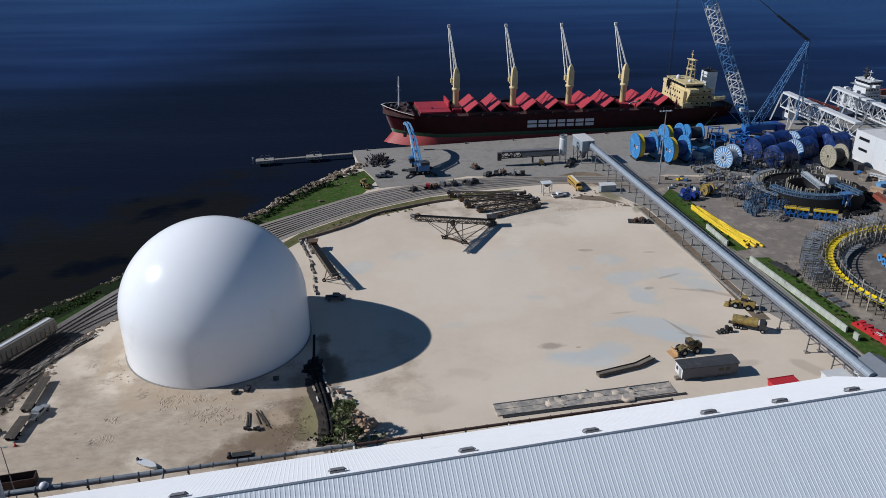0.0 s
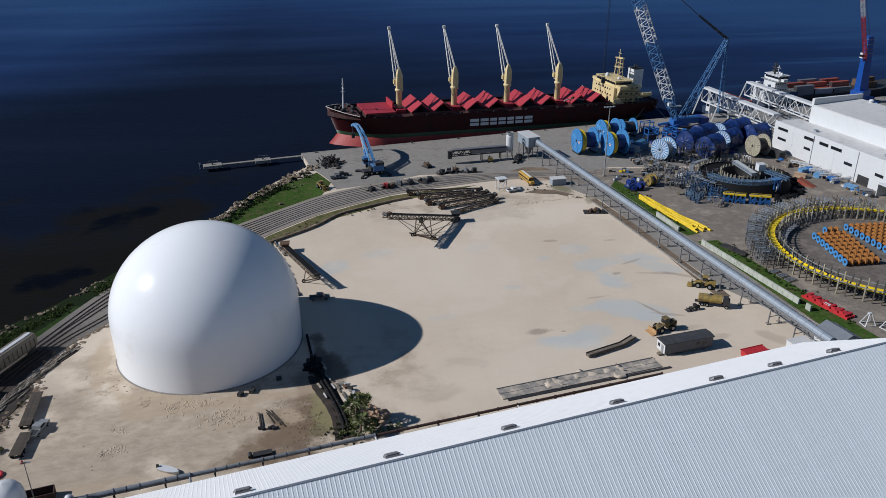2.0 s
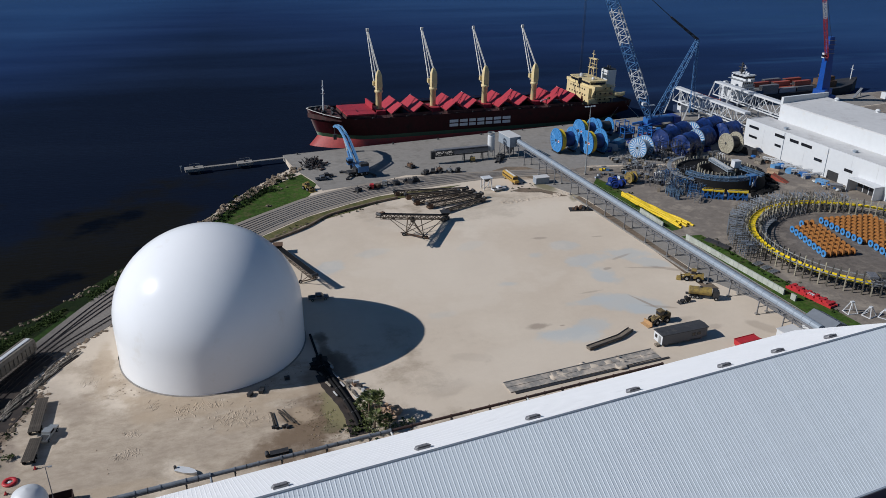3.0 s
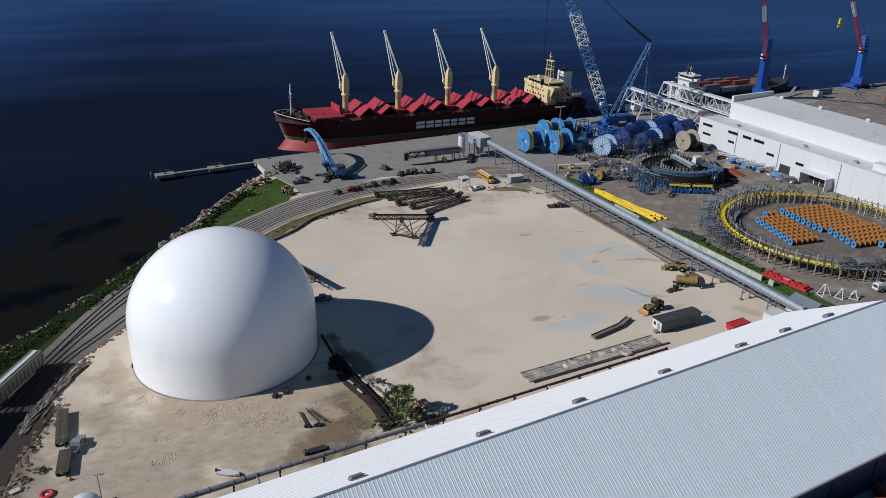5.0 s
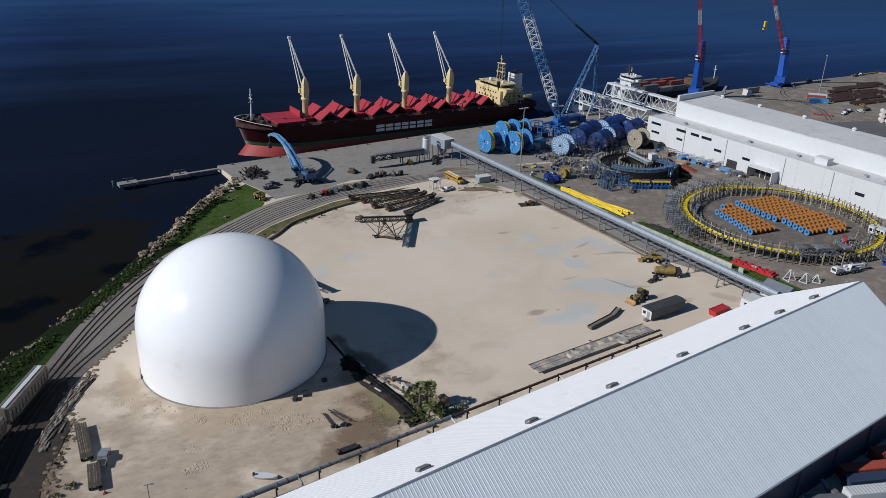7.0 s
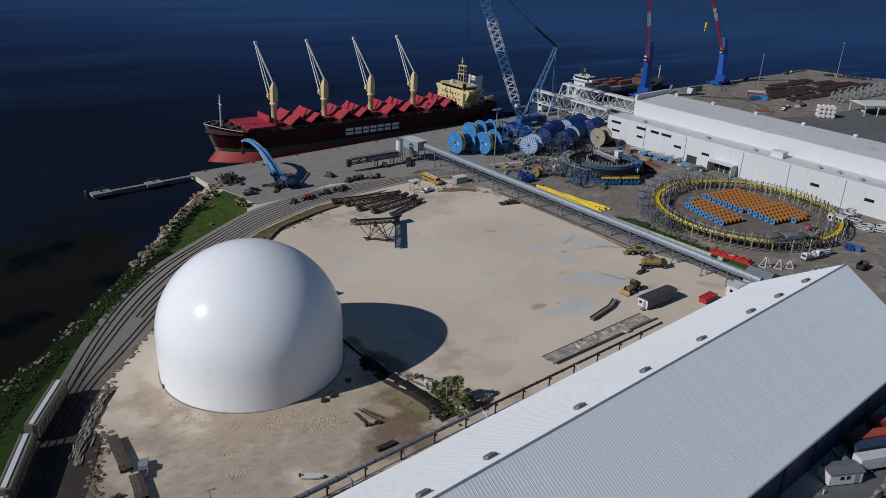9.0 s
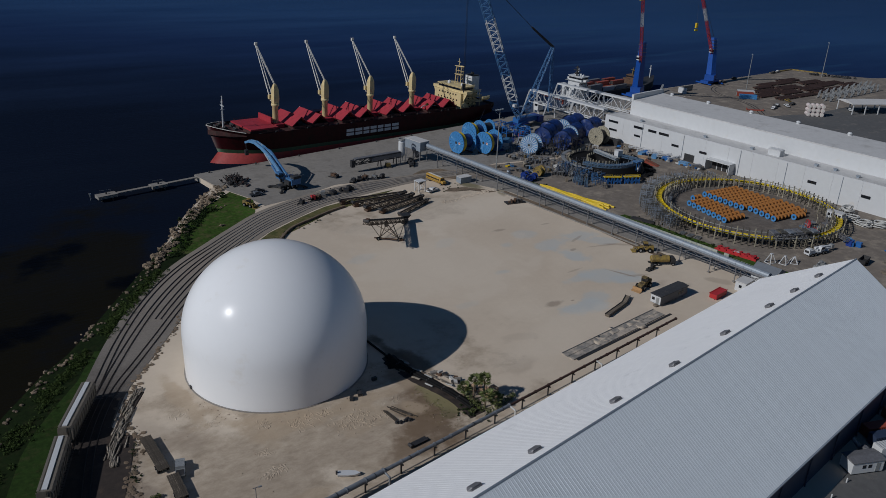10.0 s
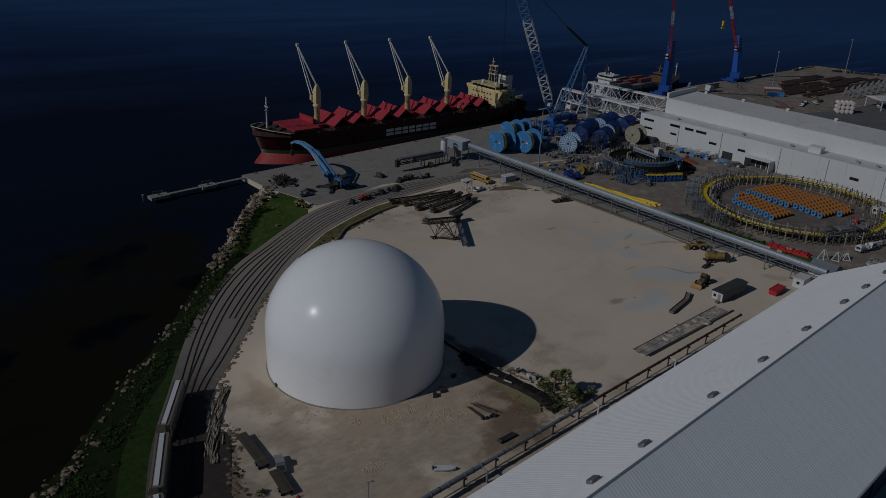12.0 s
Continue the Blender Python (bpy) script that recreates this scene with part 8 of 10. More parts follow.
# yellow buoyant booms in a long pile
pl = thing("boom_pile", Matrix(), "long pile of bright yellow floating booms", "boom pile")
for k in range(11):
    off = (k % 5 - 2.0) * 0.7 + rnd.uniform(-0.15, 0.15)
    z = (0.45, 1.0, 1.5)[k // 5]
    bend = resample([Vector(p) for p in curve_points([(87.6 + off * 0.7, 248.5, ), (90.2 + off, 238.0), (93.0 + off * 1.2, 228.0 + rnd.uniform(-1, 1)), (96.4 + off * 1.7, 217.8 + rnd.uniform(-2.6, 2.2))], 2.0)], 14)
    part("boom", sweep(Geo(), [p + WZ * (z * (1 - 0.35 * i / 14) + 0.12 * math.sin(1.3 * i + 2 * k)) for i, p in enumerate(bend)], [(0.42 * math.cos(q), 0.42 * math.sin(q)) for q in [math.pi * j / 4 for j in range(8)]]), YELLOW, pl)


# ---- first carousel (black basket) ----
c1 = thing("cable_carousel", pose(132.2, 261.6, 0), "black basket carousel with grey ring walkway", "carousel")
part("basket_wall", Geo().lathe([(15.5, 0.3), (15.5, 3.2), (15.2, 3.2), (15.2, 0.3)], 64), DARK, c1)
part("inner_wall", Geo().lathe([(7.0, 0.3), (7.0, 4.0), (6.7, 4.0), (6.7, 0.3)], 48), DARK, c1)
part("basket_floor", Geo().lathe([(15.4, 0.25), (6.8, 0.3)], 64), RUBBER, c1)
part("wound_cable", Geo().lathe([(14.9, 0.3), (14.9, 2.6), (7.6, 2.6), (7.6, 0.3)], 64), RUBBER, c1, "wound black cable")
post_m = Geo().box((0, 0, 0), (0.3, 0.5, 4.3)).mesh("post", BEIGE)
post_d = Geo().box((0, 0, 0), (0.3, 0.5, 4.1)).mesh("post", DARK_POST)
# posts on the arc facing the camera all take the darker steel
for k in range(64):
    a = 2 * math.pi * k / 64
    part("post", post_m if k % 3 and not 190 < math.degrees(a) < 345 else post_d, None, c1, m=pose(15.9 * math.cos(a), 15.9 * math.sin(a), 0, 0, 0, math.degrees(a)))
ipost = Geo().box((0, 0, 0), (0.3, 0.42, 4.8)).mesh("inner_post", BEIGE)
for k in range(30):
    a = 2 * math.pi * k / 30
    part("inner_post", ipost, None, c1, m=pose(7.3 * math.cos(a), 7.3 * math.sin(a), 0, 0, 0, math.degrees(a)))
part("walkway", Geo().lathe([(17.6, 3.6), (19.2, 3.6), (19.2, 3.8), (17.6, 3.8), (17.6, 3.6)], 48, arc=(105, 215)), GALV, c1, "pale grey curved walkway")
for k in range(14):
    a = radians(105 + 110 * k / 13)
    part("walkway_leg", Geo().beam((18.5 * math.cos(a), 18.5 * math.sin(a), 0), (18.5 * math.cos(a), 18.5 * math.sin(a), 3.6), 0.25), GALV, c1)
# black skirt sloping to the ground along the near side only
part("basket_skirt", Geo().lathe([(19.4, 0.1), (17.2, 4.2), (16.3, 4.2), (18.5, 0.1), (19.4, 0.1)], 40, arc=(196, 356)), RUBBER, c1, "black sloping skirt")
# blue lattice gallery along the near rim, with its stair tower
rim_at = [Vector((15.4 * math.cos(radians(a)), 15.4 * math.sin(radians(a)), 5.5)) for a in range(196, 293, 12)]
for p_, q_ in zip(rim_at, rim_at[1:]):
    part("gallery_bay", Geo().truss(p_, q_, 2.2, 1.3, 1.1, 0.2), GALLERY_BLUE, c1, "blue lattice gallery", kind="stuff")
    part("gallery_deck", Geo().beam(p_ - WZ * 1.2, q_ - WZ * 1.2, 2.0, 0.1), STEEL, c1)
for p_ in rim_at:
    part("gallery_post", Geo().beam((p_.x * 1.06, p_.y * 1.06, 4.2), (p_.x * 1.06, p_.y * 1.06, 6.6), 0.18), GALV, c1)
    part("gallery_post", Geo().beam((p_.x * 0.92, p_.y * 0.92, 3.0), (p_.x * 0.92, p_.y * 0.92, 6.6), 0.2), GALV, c1)
part("conveyor_arm", Geo().truss((1.2, 7.0, 6.2), (1.4, -8.0, 6.0), 2.0, 1.0, 1.6, 0.18), LIGHT_GREY, c1, "pale lattice arm over the basket")
part("arm_deck", Geo().beam((1.2, 7.0, 6.3), (1.4, -8.0, 6.1), 1.2, 0.1), PALE_HOSE, c1)
part("control_cabin", Geo().box((6.4, -3.0, 5.2), (2.8, 2.6, 2.6)).box((6.4, -3.0, 7.8), (3.1, 2.9, 0.15)), WHITE_PAINT, c1)
part("cabin_frame", Geo().box((5.4, -3.9, 0), (0.25, 0.25, 5.2)).box((7.4, -3.9, 0), (0.25, 0.25, 5.2)).box((5.4, -2.1, 0), (0.25, 0.25, 5.2)).box((7.4, -2.1, 0), (0.25, 0.25, 5.2)), DARK, c1)
part("rear_arm", Geo().truss((8.0, -3.5, 5.8), (12.5, -13.0, 5.2), 1.8, 1.0, 1.4, 0.18), GALLERY_BLUE, c1, "blue lattice arm")
part("stair_tower", Geo().truss((4.0, -16.2, 6.2), (7.4, -15.6, 6.2), 2.6, 6.1, 1.2, 0.2), BLUE, c1, "blue stair tower")
part("tower_deck", Geo().box((5.7, -15.9, 6.2), (3.8, 2.8, 0.12), 10), CRANE_BLUE, c1)
part("stair", Geo().beam((4.2, -17.4, 0.1), (7.2, -17.0, 6.0), 0.9, 0.15), GALV, c1)
for k in range(15):
    a = radians(170 + k * 4.4)
    r0 = 20.8 + (k % 3) * 1.5
    base_p = Vector((r0 * math.cos(a), r0 * math.sin(a), 0))
    u = Geo()
    for dx in (-1.1, 1.1):
        for dy in (-1.1, 1.1):
            u.beam(base_p + Vector((dx, dy, 0)), base_p + Vector((dx, dy, 4.2)), 0.14)
    for z in (1.4, 2.8, 4.1):
        u.beam(base_p + Vector((-1.1, -1.1, z)), base_p + Vector((1.1, -1.1, z)), 0.12).beam(base_p + Vector((-1.1, 1.1, z)), base_p + Vector((1.1, 1.1, z)), 0.12)
        u.beam(base_p + Vector((-1.1, -1.1, z - 1.4)), base_p + Vector((1.1, -1.1, z)), 0.1).beam(base_p + Vector((1.1, 1.1, z - 1.4)), base_p + Vector((1.1, -1.1, z)), 0.1)
    part("scaffold_bay", u, (STEEL, CRANE_BLUE, GALV, CRANE_BLUE, DARK)[k % 5], c1, kind="stuff")
for k, (x, y) in enumerate([(117.6, 241.6), (121.2, 239.8), (126.0, 238.2), (129.4, 237.0)]):
    md = thing("tensioner_module", pose(x, y, 0, 0, 0, -20), "blue steel module with a yellow top deck", "tensioner", "modules by the carousel")
    part("housing", Geo().box((0.2, 0, 0.4), (2.6, 1.6, 2.0)), DARK, md, "dark machinery")
    for sx in (-1.6, 0.0, 1.6):
        for sy in (-1.2, 1.2):
            part("post", Geo().box((sx, sy, 0), (0.3, 0.3, 2.9)), BLUE, md)
    for sy in (-1.2, 1.2):
        part("side_brace", Geo().beam((-1.6, sy, 0.2), (0, sy, 2.6), 0.24).beam((0, sy, 2.6), (1.6, sy, 0.2), 0.24).beam((-1.6, sy, 1.3), (1.6, sy, 1.3), 0.3), BLUE, md)
        part("side_panel", Geo().box((-0.8 + 1.6 * (k % 2), sy * 0.96, 0.5), (1.3, 0.08, 1.5)), BLUE, md)
    part("top_deck", Geo().box((0, -0.35, 2.9), (3.7, 1.5, 0.3)), YELLOW, md)
    part("walk_deck", Geo().box((0, 0.95, 2.85), (3.7, 0.8, 0.16)), GALV, md)
    for sx in (-1.7, 1.7):
        part("guard_post", Geo().box((sx, -1.1, 3.2), (0.1, 0.1, 1.0)), YELLOW, md)
    part("guard_rail", Geo().beam((-1.7, -1.1, 4.15), (1.7, -1.1, 4.15), 0.1), YELLOW, md)
for k, (x, y, w, d, h) in enumerate([(113.4, 262.0, 4.6, 2.2, 4.6), (112.2, 256.5, 3.4, 2.4, 5.2), (115.0, 252.0, 4.2, 2.2, 4.2), (112.6, 238.2, 4.0, 2.0, 2.6), (114.4, 246.4, 3.0, 2.2, 3.4), (111.0, 249.4, 2.8, 2.2, 3.0), (112.4, 242.4, 3.2, 2.0, 2.8), (122.4, 287.6, 5.0, 3.0, 7.5), (127.4, 288.4, 5.0, 3.0, 8.2), (132.6, 286.6, 4.6, 3.0, 7.0), (121.6, 293.4, 4.2, 2.6, 6.0), (137.8, 286.8, 4.2, 2.6, 6.4)]):
    tw = thing("work_platform", pose(x, y, 0.03, 0, 0, 15 * k % 90), ("tall black steel scaffold" if k > 6 else ("light blue lattice work platform", "grey scaffold platform")[k % 2]) + " round the cable carousel", "platform", "platforms round the carousel")
    paint = DARK if k > 6 else (CRANE_BLUE, GALV, CRANE_BLUE, STEEL)[k % 4]
    for sx in (-0.5, 0.0, 0.5):
        for sy in (-0.5, 0.5):
            part("upright", Geo().box((sx * w, sy * d, 0), (0.16, 0.16, h)), paint, tw)
    for z in (h * 0.33, h * 0.66, h - 0.1):
        part("ledger", Geo().beam((-w / 2, -d / 2, z), (w / 2, -d / 2, z), 0.12).beam((-w / 2, d / 2, z), (w / 2, d / 2, z), 0.12).beam((-w / 2, -d / 2, z), (-w / 2, d / 2, z), 0.12).beam((w / 2, -d / 2, z), (w / 2, d / 2, z), 0.12), paint, tw)
    part("brace", Geo().beam((-w / 2, -d / 2, 0.1), (0, -d / 2, h * 0.66), 0.1).beam((0, -d / 2, h * 0.66), (w / 2, -d / 2, 0.1), 0.1), paint, tw)
    part("brace", Geo().beam((-w / 2, d / 2, h), (0, d / 2, h * 0.33), 0.1).beam((0, d / 2, h * 0.33), (w / 2, d / 2, h), 0.1), paint, tw)
    part("deck_boards", Geo().box((0, -d * 0.2, h * 0.66), (w * 0.95, d * 0.35, 0.08)), DARK if k % 3 else PALE_TIMBER, tw)
dense = random.Random(47)
for k in range(22):
    x, y = 107.6 + dense.uniform(-2.6, 6.0), 254.5 + dense.uniform(-14, 9)
    st_ = thing("cable_stand", pose(x, y, 0.03, 0, 0, dense.uniform(0, 90)), ("dark navy steel cable stand", "galvanised steel cable stand", "steel-blue cable stand")[k % 3] + " beside the carousel", "stand", "stands by the carousel")
    paint = (NAVY_WALL, GALV, GALLERY_BLUE)[k % 3]
    w, h = dense.uniform(1.0, 2.2), dense.uniform(1.6, 4.0)
    for sx in (-0.5, 0.5):
        part("side_frame", Geo().beam((sx * w, -0.7, 0), (sx * w, -0.5, h), 0.16).beam((sx * w, 0.7, 0), (sx * w, 0.5, h), 0.16).beam((sx * w, -0.7, 0.1), (sx * w, 0.5, h), 0.13).beam((sx * w, -0.6, h * 0.5), (sx * w, 0.6, h * 0.5), 0.14), paint, st_)
    for y_, z_ in ((-0.5, h), (0.5, h), (-0.6, h * 0.5)):
        part("crossbar", Geo().beam((-w / 2, y_, z_), (w / 2, y_, z_), 0.15), paint, st_)
    part("load", Geo().box((0, 0, 0), (w * 0.8, 1.0, h * dense.uniform(0.2, 0.5))), (DARK, RUBBER, NAVY_WALL)[k % 3], st_)
wrap = thing("wrapped_load", pose(111.2, 266.6, 0.03, 0, 0, 60), "pale sheeting heaped over a load beside the carousel", "covered load")
part("load", Geo().box((0, 0, 0), (3.6, 2.4, 1.2)), TIMBER, wrap)
part("sheeting", lump(Geo(), (0, 0, 1.0), 2.6, random.Random(31), 0.55, 5, 10), PALE_HOSE, wrap, smooth=True)
skirt = Geo()
for k in range(90):
    a = radians(-80 + k * 1.5)
    q_ = rnd.uniform(17.5, 24.0)
    lump(skirt, (131.4 + q_ * math.cos(a), 261.4 + q_ * math.sin(a), 0.4), rnd.uniform(0.8, 1.7), rnd, 0.55, 3, 6)
single("rubber_mats", skirt, RUBBER, Matrix(), "black rubber mats heaped round the carousel", "rubber mats", kind="stuff")

# ---- second carousel: ring of posts with a yellow trough, reels of orange bobbins inside ----
CX, CY, CR = 143.4, 189.2, 33.6
c2 = thing("ring_carousel", pose(CX, CY, 0), "large ring carousel of steel posts carrying a yellow cable trough", "carousel")
N2 = 96
tr_prof = [(CR - 1.05, 2.9), (CR + 1.05, 2.9), (CR + 1.05, 3.5), (CR + 0.9, 3.5), (CR + 0.9, 3.05), (CR - 0.9, 3.05), (CR - 0.9, 3.5), (CR - 1.05, 3.5), (CR - 1.05, 2.9)]
for k in range(N2):
    a0, a1 = 360 * k / N2 + 0.45, 360 * (k + 1) / N2 - 0.45
    mid_a = (a0 + a1) / 2
    if 236 < mid_a < 262:
        continue
    part("trough_section", Geo().lathe(tr_prof, 2, arc=(a0, a1)), LEMON, c2)
frame_g = Geo()
frame_g.beam((CR - 2.1, 0, 0), (CR - 2.1, 0, 5.4), 0.34).beam((CR + 2.1, 0, 0), (CR + 2.1, 0, 4.8), 0.34).beam((CR - 2.1, 0, 2.7), (CR + 2.1, 0, 2.7), 0.3)
frame_g.beam((CR - 2.1, 0, 0.4), (CR + 2.1, 0, 2.6), 0.16)
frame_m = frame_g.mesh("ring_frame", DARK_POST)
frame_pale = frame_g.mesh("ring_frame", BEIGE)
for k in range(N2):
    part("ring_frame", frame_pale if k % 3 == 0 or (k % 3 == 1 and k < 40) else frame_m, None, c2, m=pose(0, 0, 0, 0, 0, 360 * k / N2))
part("inner_rail", Geo().lathe([(CR - 2.2, 4.2), (CR - 2.0, 4.2), (CR - 2.0, 4.45), (CR - 2.2, 4.45), (CR - 2.2, 4.2)], 96), GALV, c2)
part("outer_rail", Geo().lathe([(CR + 2.0, 3.9), (CR + 2.2, 3.9), (CR + 2.2, 4.15), (CR + 2.0, 4.15), (CR + 2.0, 3.9)], 96), GALV, c2)
part("inner_walkway", Geo().lathe([(CR - 5.0, 1.0), (CR - 3.2, 1.0), (CR - 3.2, 1.15), (CR - 5.0, 1.15), (CR - 5.0, 1.0)], 96, arc=(120, 300)), GALV, c2)
sup = Geo().beam((CR - 4.1, 0, 0), (CR - 4.1, 0, 3.4), 0.16).beam((CR - 4.1, 0, 1.0), (CR - 2.1, 0, 2.4), 0.14).mesh("inner_post", STEEL)
for k in range(60):
    part("inner_post", sup, None, c2, m=pose(0, 0, 0, 0, 0, 90 + 230 * k / 60))
out = Geo()
for z in (1.4, 2.8, 4.2):
    out.beam((CR + 3.0, -0.9, z), (CR + 7.5, -0.9, z), 0.14).beam((CR + 3.0, 0.9, z), (CR + 7.5, 0.9, z), 0.14)
for r_ in (CR + 3.0, CR + 5.2, CR + 7.5):
    out.beam((r_, -0.9, 0), (r_, -0.9, 5.2), 0.14).beam((r_, 0.9, 0), (r_, 0.9, 5.2), 0.14).beam((r_, -0.9, 0.4), (r_, 0.9, 2.6), 0.1)
out.beam((CR + 3.0, -0.9, 0.2), (CR + 7.5, -0.9, 2.8), 0.1).beam((CR + 7.5, 0.9, 0.2), (CR + 3.0, 0.9, 2.8), 0.1)
out.box((CR + 4.2, -0.5, 2.8), (2.2, 0.5, 0.07)).box((CR + 6.2, 0.5, 4.2), (2.2, 0.5, 0.07))
out_m, out_dark = out.mesh("scaffold_bay", SCAFFOLD), out.mesh("scaffold_bay", DARK_POST)
for k in range(29):
    part("scaffold_bay", out_dark if k % 3 == 1 else out_m, None, c2, m=pose(0, 0, 0, 0, 0, 62 + k * 4.3), kind="stuff")
bay = Geo().truss((-9, -CR + 0.5, 4.6), (9.5, -CR + 3.2, 4.6), 3.6, 1.4, 2.0, 0.16)
part("loading_bridge", bay, STEEL, c2, "dark steel loading bridge over the ring", m=pose(0, 0, 0, 0, 0, -20))
part("bridge_deck", Geo().box((0.3, -CR + 1.8, 4.7), (18.5, 2.8, 0.1)), STEEL, c2, m=pose(0, 0, 0, 0, 0, -20))
for k in range(6):
    part("bridge_panel", Geo().box((-8 + 3.1 * k, -CR + 2.0 + 0.3 * (k % 2), 4.9), (2.4, 3.6, 0.5), 4 * (k % 3)), (STEEL, DARK_POST, PIPE_GREY)[k % 3], c2, m=pose(0, 0, 0, 0, 0, -20))
for k in range(8):
    part("bridge_leg", Geo().beam((-8.5 + 2.4 * k, -CR + 0.2 + 0.15 * k, 0), (-8.5 + 2.4 * k, -CR + 0.2 + 0.15 * k, 4.2), 0.22), DARK_POST, c2, m=pose(0, 0, 0, 0, 0, -20))
g = Geo()
for k in range(54):
    a = radians(270 + rnd.uniform(-20, 60))
    r_ = rnd.uniform(CR - 10, CR + 5)
    p = Vector((r_ * math.cos(a), r_ * math.sin(a), 0))
    g.beam(p, p + Vector((rnd.gauss(0, 1.2), rnd.gauss(0, 1.2), rnd.uniform(2, 4.5))), 0.14)
part("strut_tangle", g, BEIGE, c2, kind="stuff")
near_rnd = random.Random(77)
for k in range(26):
    a = radians(238 + near_rnd.uniform(0, 66))
    r_ = CR - near_rnd.uniform(3.5, 11)
    p = Vector((r_ * math.cos(a), r_ * math.sin(a), 0))
    piece = Geo().box((p.x, p.y, near_rnd.uniform(0.1, 1.4)), (near_rnd.uniform(1.2, 3.4), near_rnd.uniform(0.8, 2.0), near_rnd.uniform(0.15, 0.5)), near_rnd.uniform(0, 180))
    piece.beam(p, p + Vector((0.3, 0.2, 2.4)), 0.16).beam(p + Vector((0.9, 0.5, 0)), p + Vector((0.9, 0.5, 2.0)), 0.16)
    part("deck_piece", piece, (GALLERY_BLUE, STEEL, DARK_POST, PIPE_GREY)[k % 4], c2)
cabin = thing("cabin_unit", pose(167.6, 166.6, 1.9, 0, 0, -84), "white control cabin on the ring carousel", "cabin")
part("body", Geo().box((0, 0, 0), (6.0, 3.0, 2.6)), WHITE_PAINT, cabin)
for k in range(4):
    part("window", Geo().box((-2.1 + 1.4 * k, -1.53, 0.9), (1.0, 0.06, 1.1)), GLASS, cabin)
for x in (-2.6, 2.6):
    for y in (-1.2, 1.2):
        part("stilt", Geo().box((x, y, -1.9), (0.25, 0.25, 1.9)), GALV, cabin)
part("roof", Geo().box((0, 0, 2.6), (6.4, 3.4, 0.16)), GREY_ROOF, cabin)
for x, y, h, tilt in ((149.8, 165.4, 2.1, 20), (146.0, 160.6, 1.9, -35), (152.4, 167.6, 1.7, 60)):
    hoop = thing("red_hoop", pose(x, y, h, 90, 0, tilt), "red steel guide hoop on the ring carousel's floor", "hoop", "red hoops")
    ring = [Vector((h * math.cos(2 * math.pi * i / 20), h * math.sin(2 * math.pi * i / 20), 0)) for i in range(21)]
    rim = Geo()
    for a_, b_ in zip(ring, ring[1:]):
        rim.beam(a_, b_, 0.18)
    part("rim", rim, RED, hoop)
    part("spoke", Geo().beam((-h, 0, 0), (h, 0, 0), 0.12).beam((0, -h, 0), (0, h, 0), 0.12), RED, hoop)

sheet("ring_floor", [(CX + 31 * math.cos(radians(k * 6)), CY + 31 * math.sin(radians(k * 6))) for k in range(60)], 0.035, RING_DIRT, "trodden brown dirt floor inside the ring carousel", "floor", drop=0.3)

# bobbins: a core with two flanges, in rows, the front flange blue
core_m = Geo().tube((-1.0, 0, 0), (0.98, 0, 0), 0.5, 12).mesh("core", ORANGE)
flange_g = Geo()
fl = Geo().lathe([(0.45, -0.08), (1.18, -0.08), (1.18, 0.08), (0.45, 0.08), (0.45, -0.08)], 16)
flange_g.add([pose(0, 0, 0, 0, 90, 0) @ Vector(p) for p in fl.v], fl.f)
# dark disc stands in for the shaded hole through the hub
hub_dark = Geo().tube((-1.04, 0, 0), (-1.0, 0, 0), 0.48, 12).mesh("hub_cover", DARK)
flange_o, flange_b = flange_g.mesh("flange", ORANGE), flange_g.mesh("flange", LIGHT_REEL)


def bobbin(m, front):
    c = thing("bobbin", m, "orange steel bobbin in a tight row" if not front else "orange steel bobbin with a bright blue front flange", "bobbin", "bobbins inside the ring")
    part("core", core_m, None, c)
    part("flange", flange_b if front else flange_o, None, c, m=pose(-0.92, 0, 0))
    part("flange", flange_o, None, c, m=pose(0.92, 0, 0))
    if front:
        part("hub_cover", hub_dark, None, c)
    return c


first = {True: bobbin(pose(136.1, 209.0, 1.18, 0, 0, 0), True), False: bobbin(pose(138.3, 209.0, 1.18, 0, 0, 0), False)}
for x0, y0, x1, y1, rows, n, turn in [(136.1, 209.0, 136.1, 209.0, 1, 2, 0), (130.0, 205.2, 127.9, 185.6, 8, 5, 0), (144.6, 210.4, 145.9, 192.4, 8, 9, -1), (147.9, 189.8, 147.1, 178.2, 5, 9, 1), (156.2, 175.9, 156.2, 175.9, 1, 3, 2)]:
    for i in range(rows):
        t = i / max(1, rows - 1)
        px, py = x0 + (x1 - x0) * t, y0 + (y1 - y0) * t
        for k in range(n):
            if n == 2:
                continue
            d = 2.15 * k
            copy_thing(first[k == 0], pose(px + d * math.cos(radians(turn)), py + d * math.sin(radians(turn)), 1.18, 0, 0, turn + rnd.uniform(-2, 2)))

# things on the lot round the ring
rc = thing("red_skid", pose(106.7, 162.3, 0, 0, 0, -72), "low bright red steel skid frames on the grass edge", "skid frame")
part("deck", Geo().box((0, 0, 0.15), (14.2, 2.6, 0.5)), RED, rc)
for k in range(6):
    part("crossbeam", Geo().box((-6.1 + 2.44 * k, 0, 0.65), (0.9, 3.0, 0.55)), RED, rc)
for k in range(5):
    part("saddle", Geo().box((-4.9 + 2.44 * k, 0.35 * (-1) ** k, 0.65), (1.1, 1.3, 0.4)).box((-4.9 + 2.44 * k, -0.9, 0.65), (1.3, 0.25, 0.75)), RED, rc)
for y in (-1.4, 1.4):
    part("rail", Geo().box((0, y, 0), (14.6, 0.25, 0.75)), RED, rc)
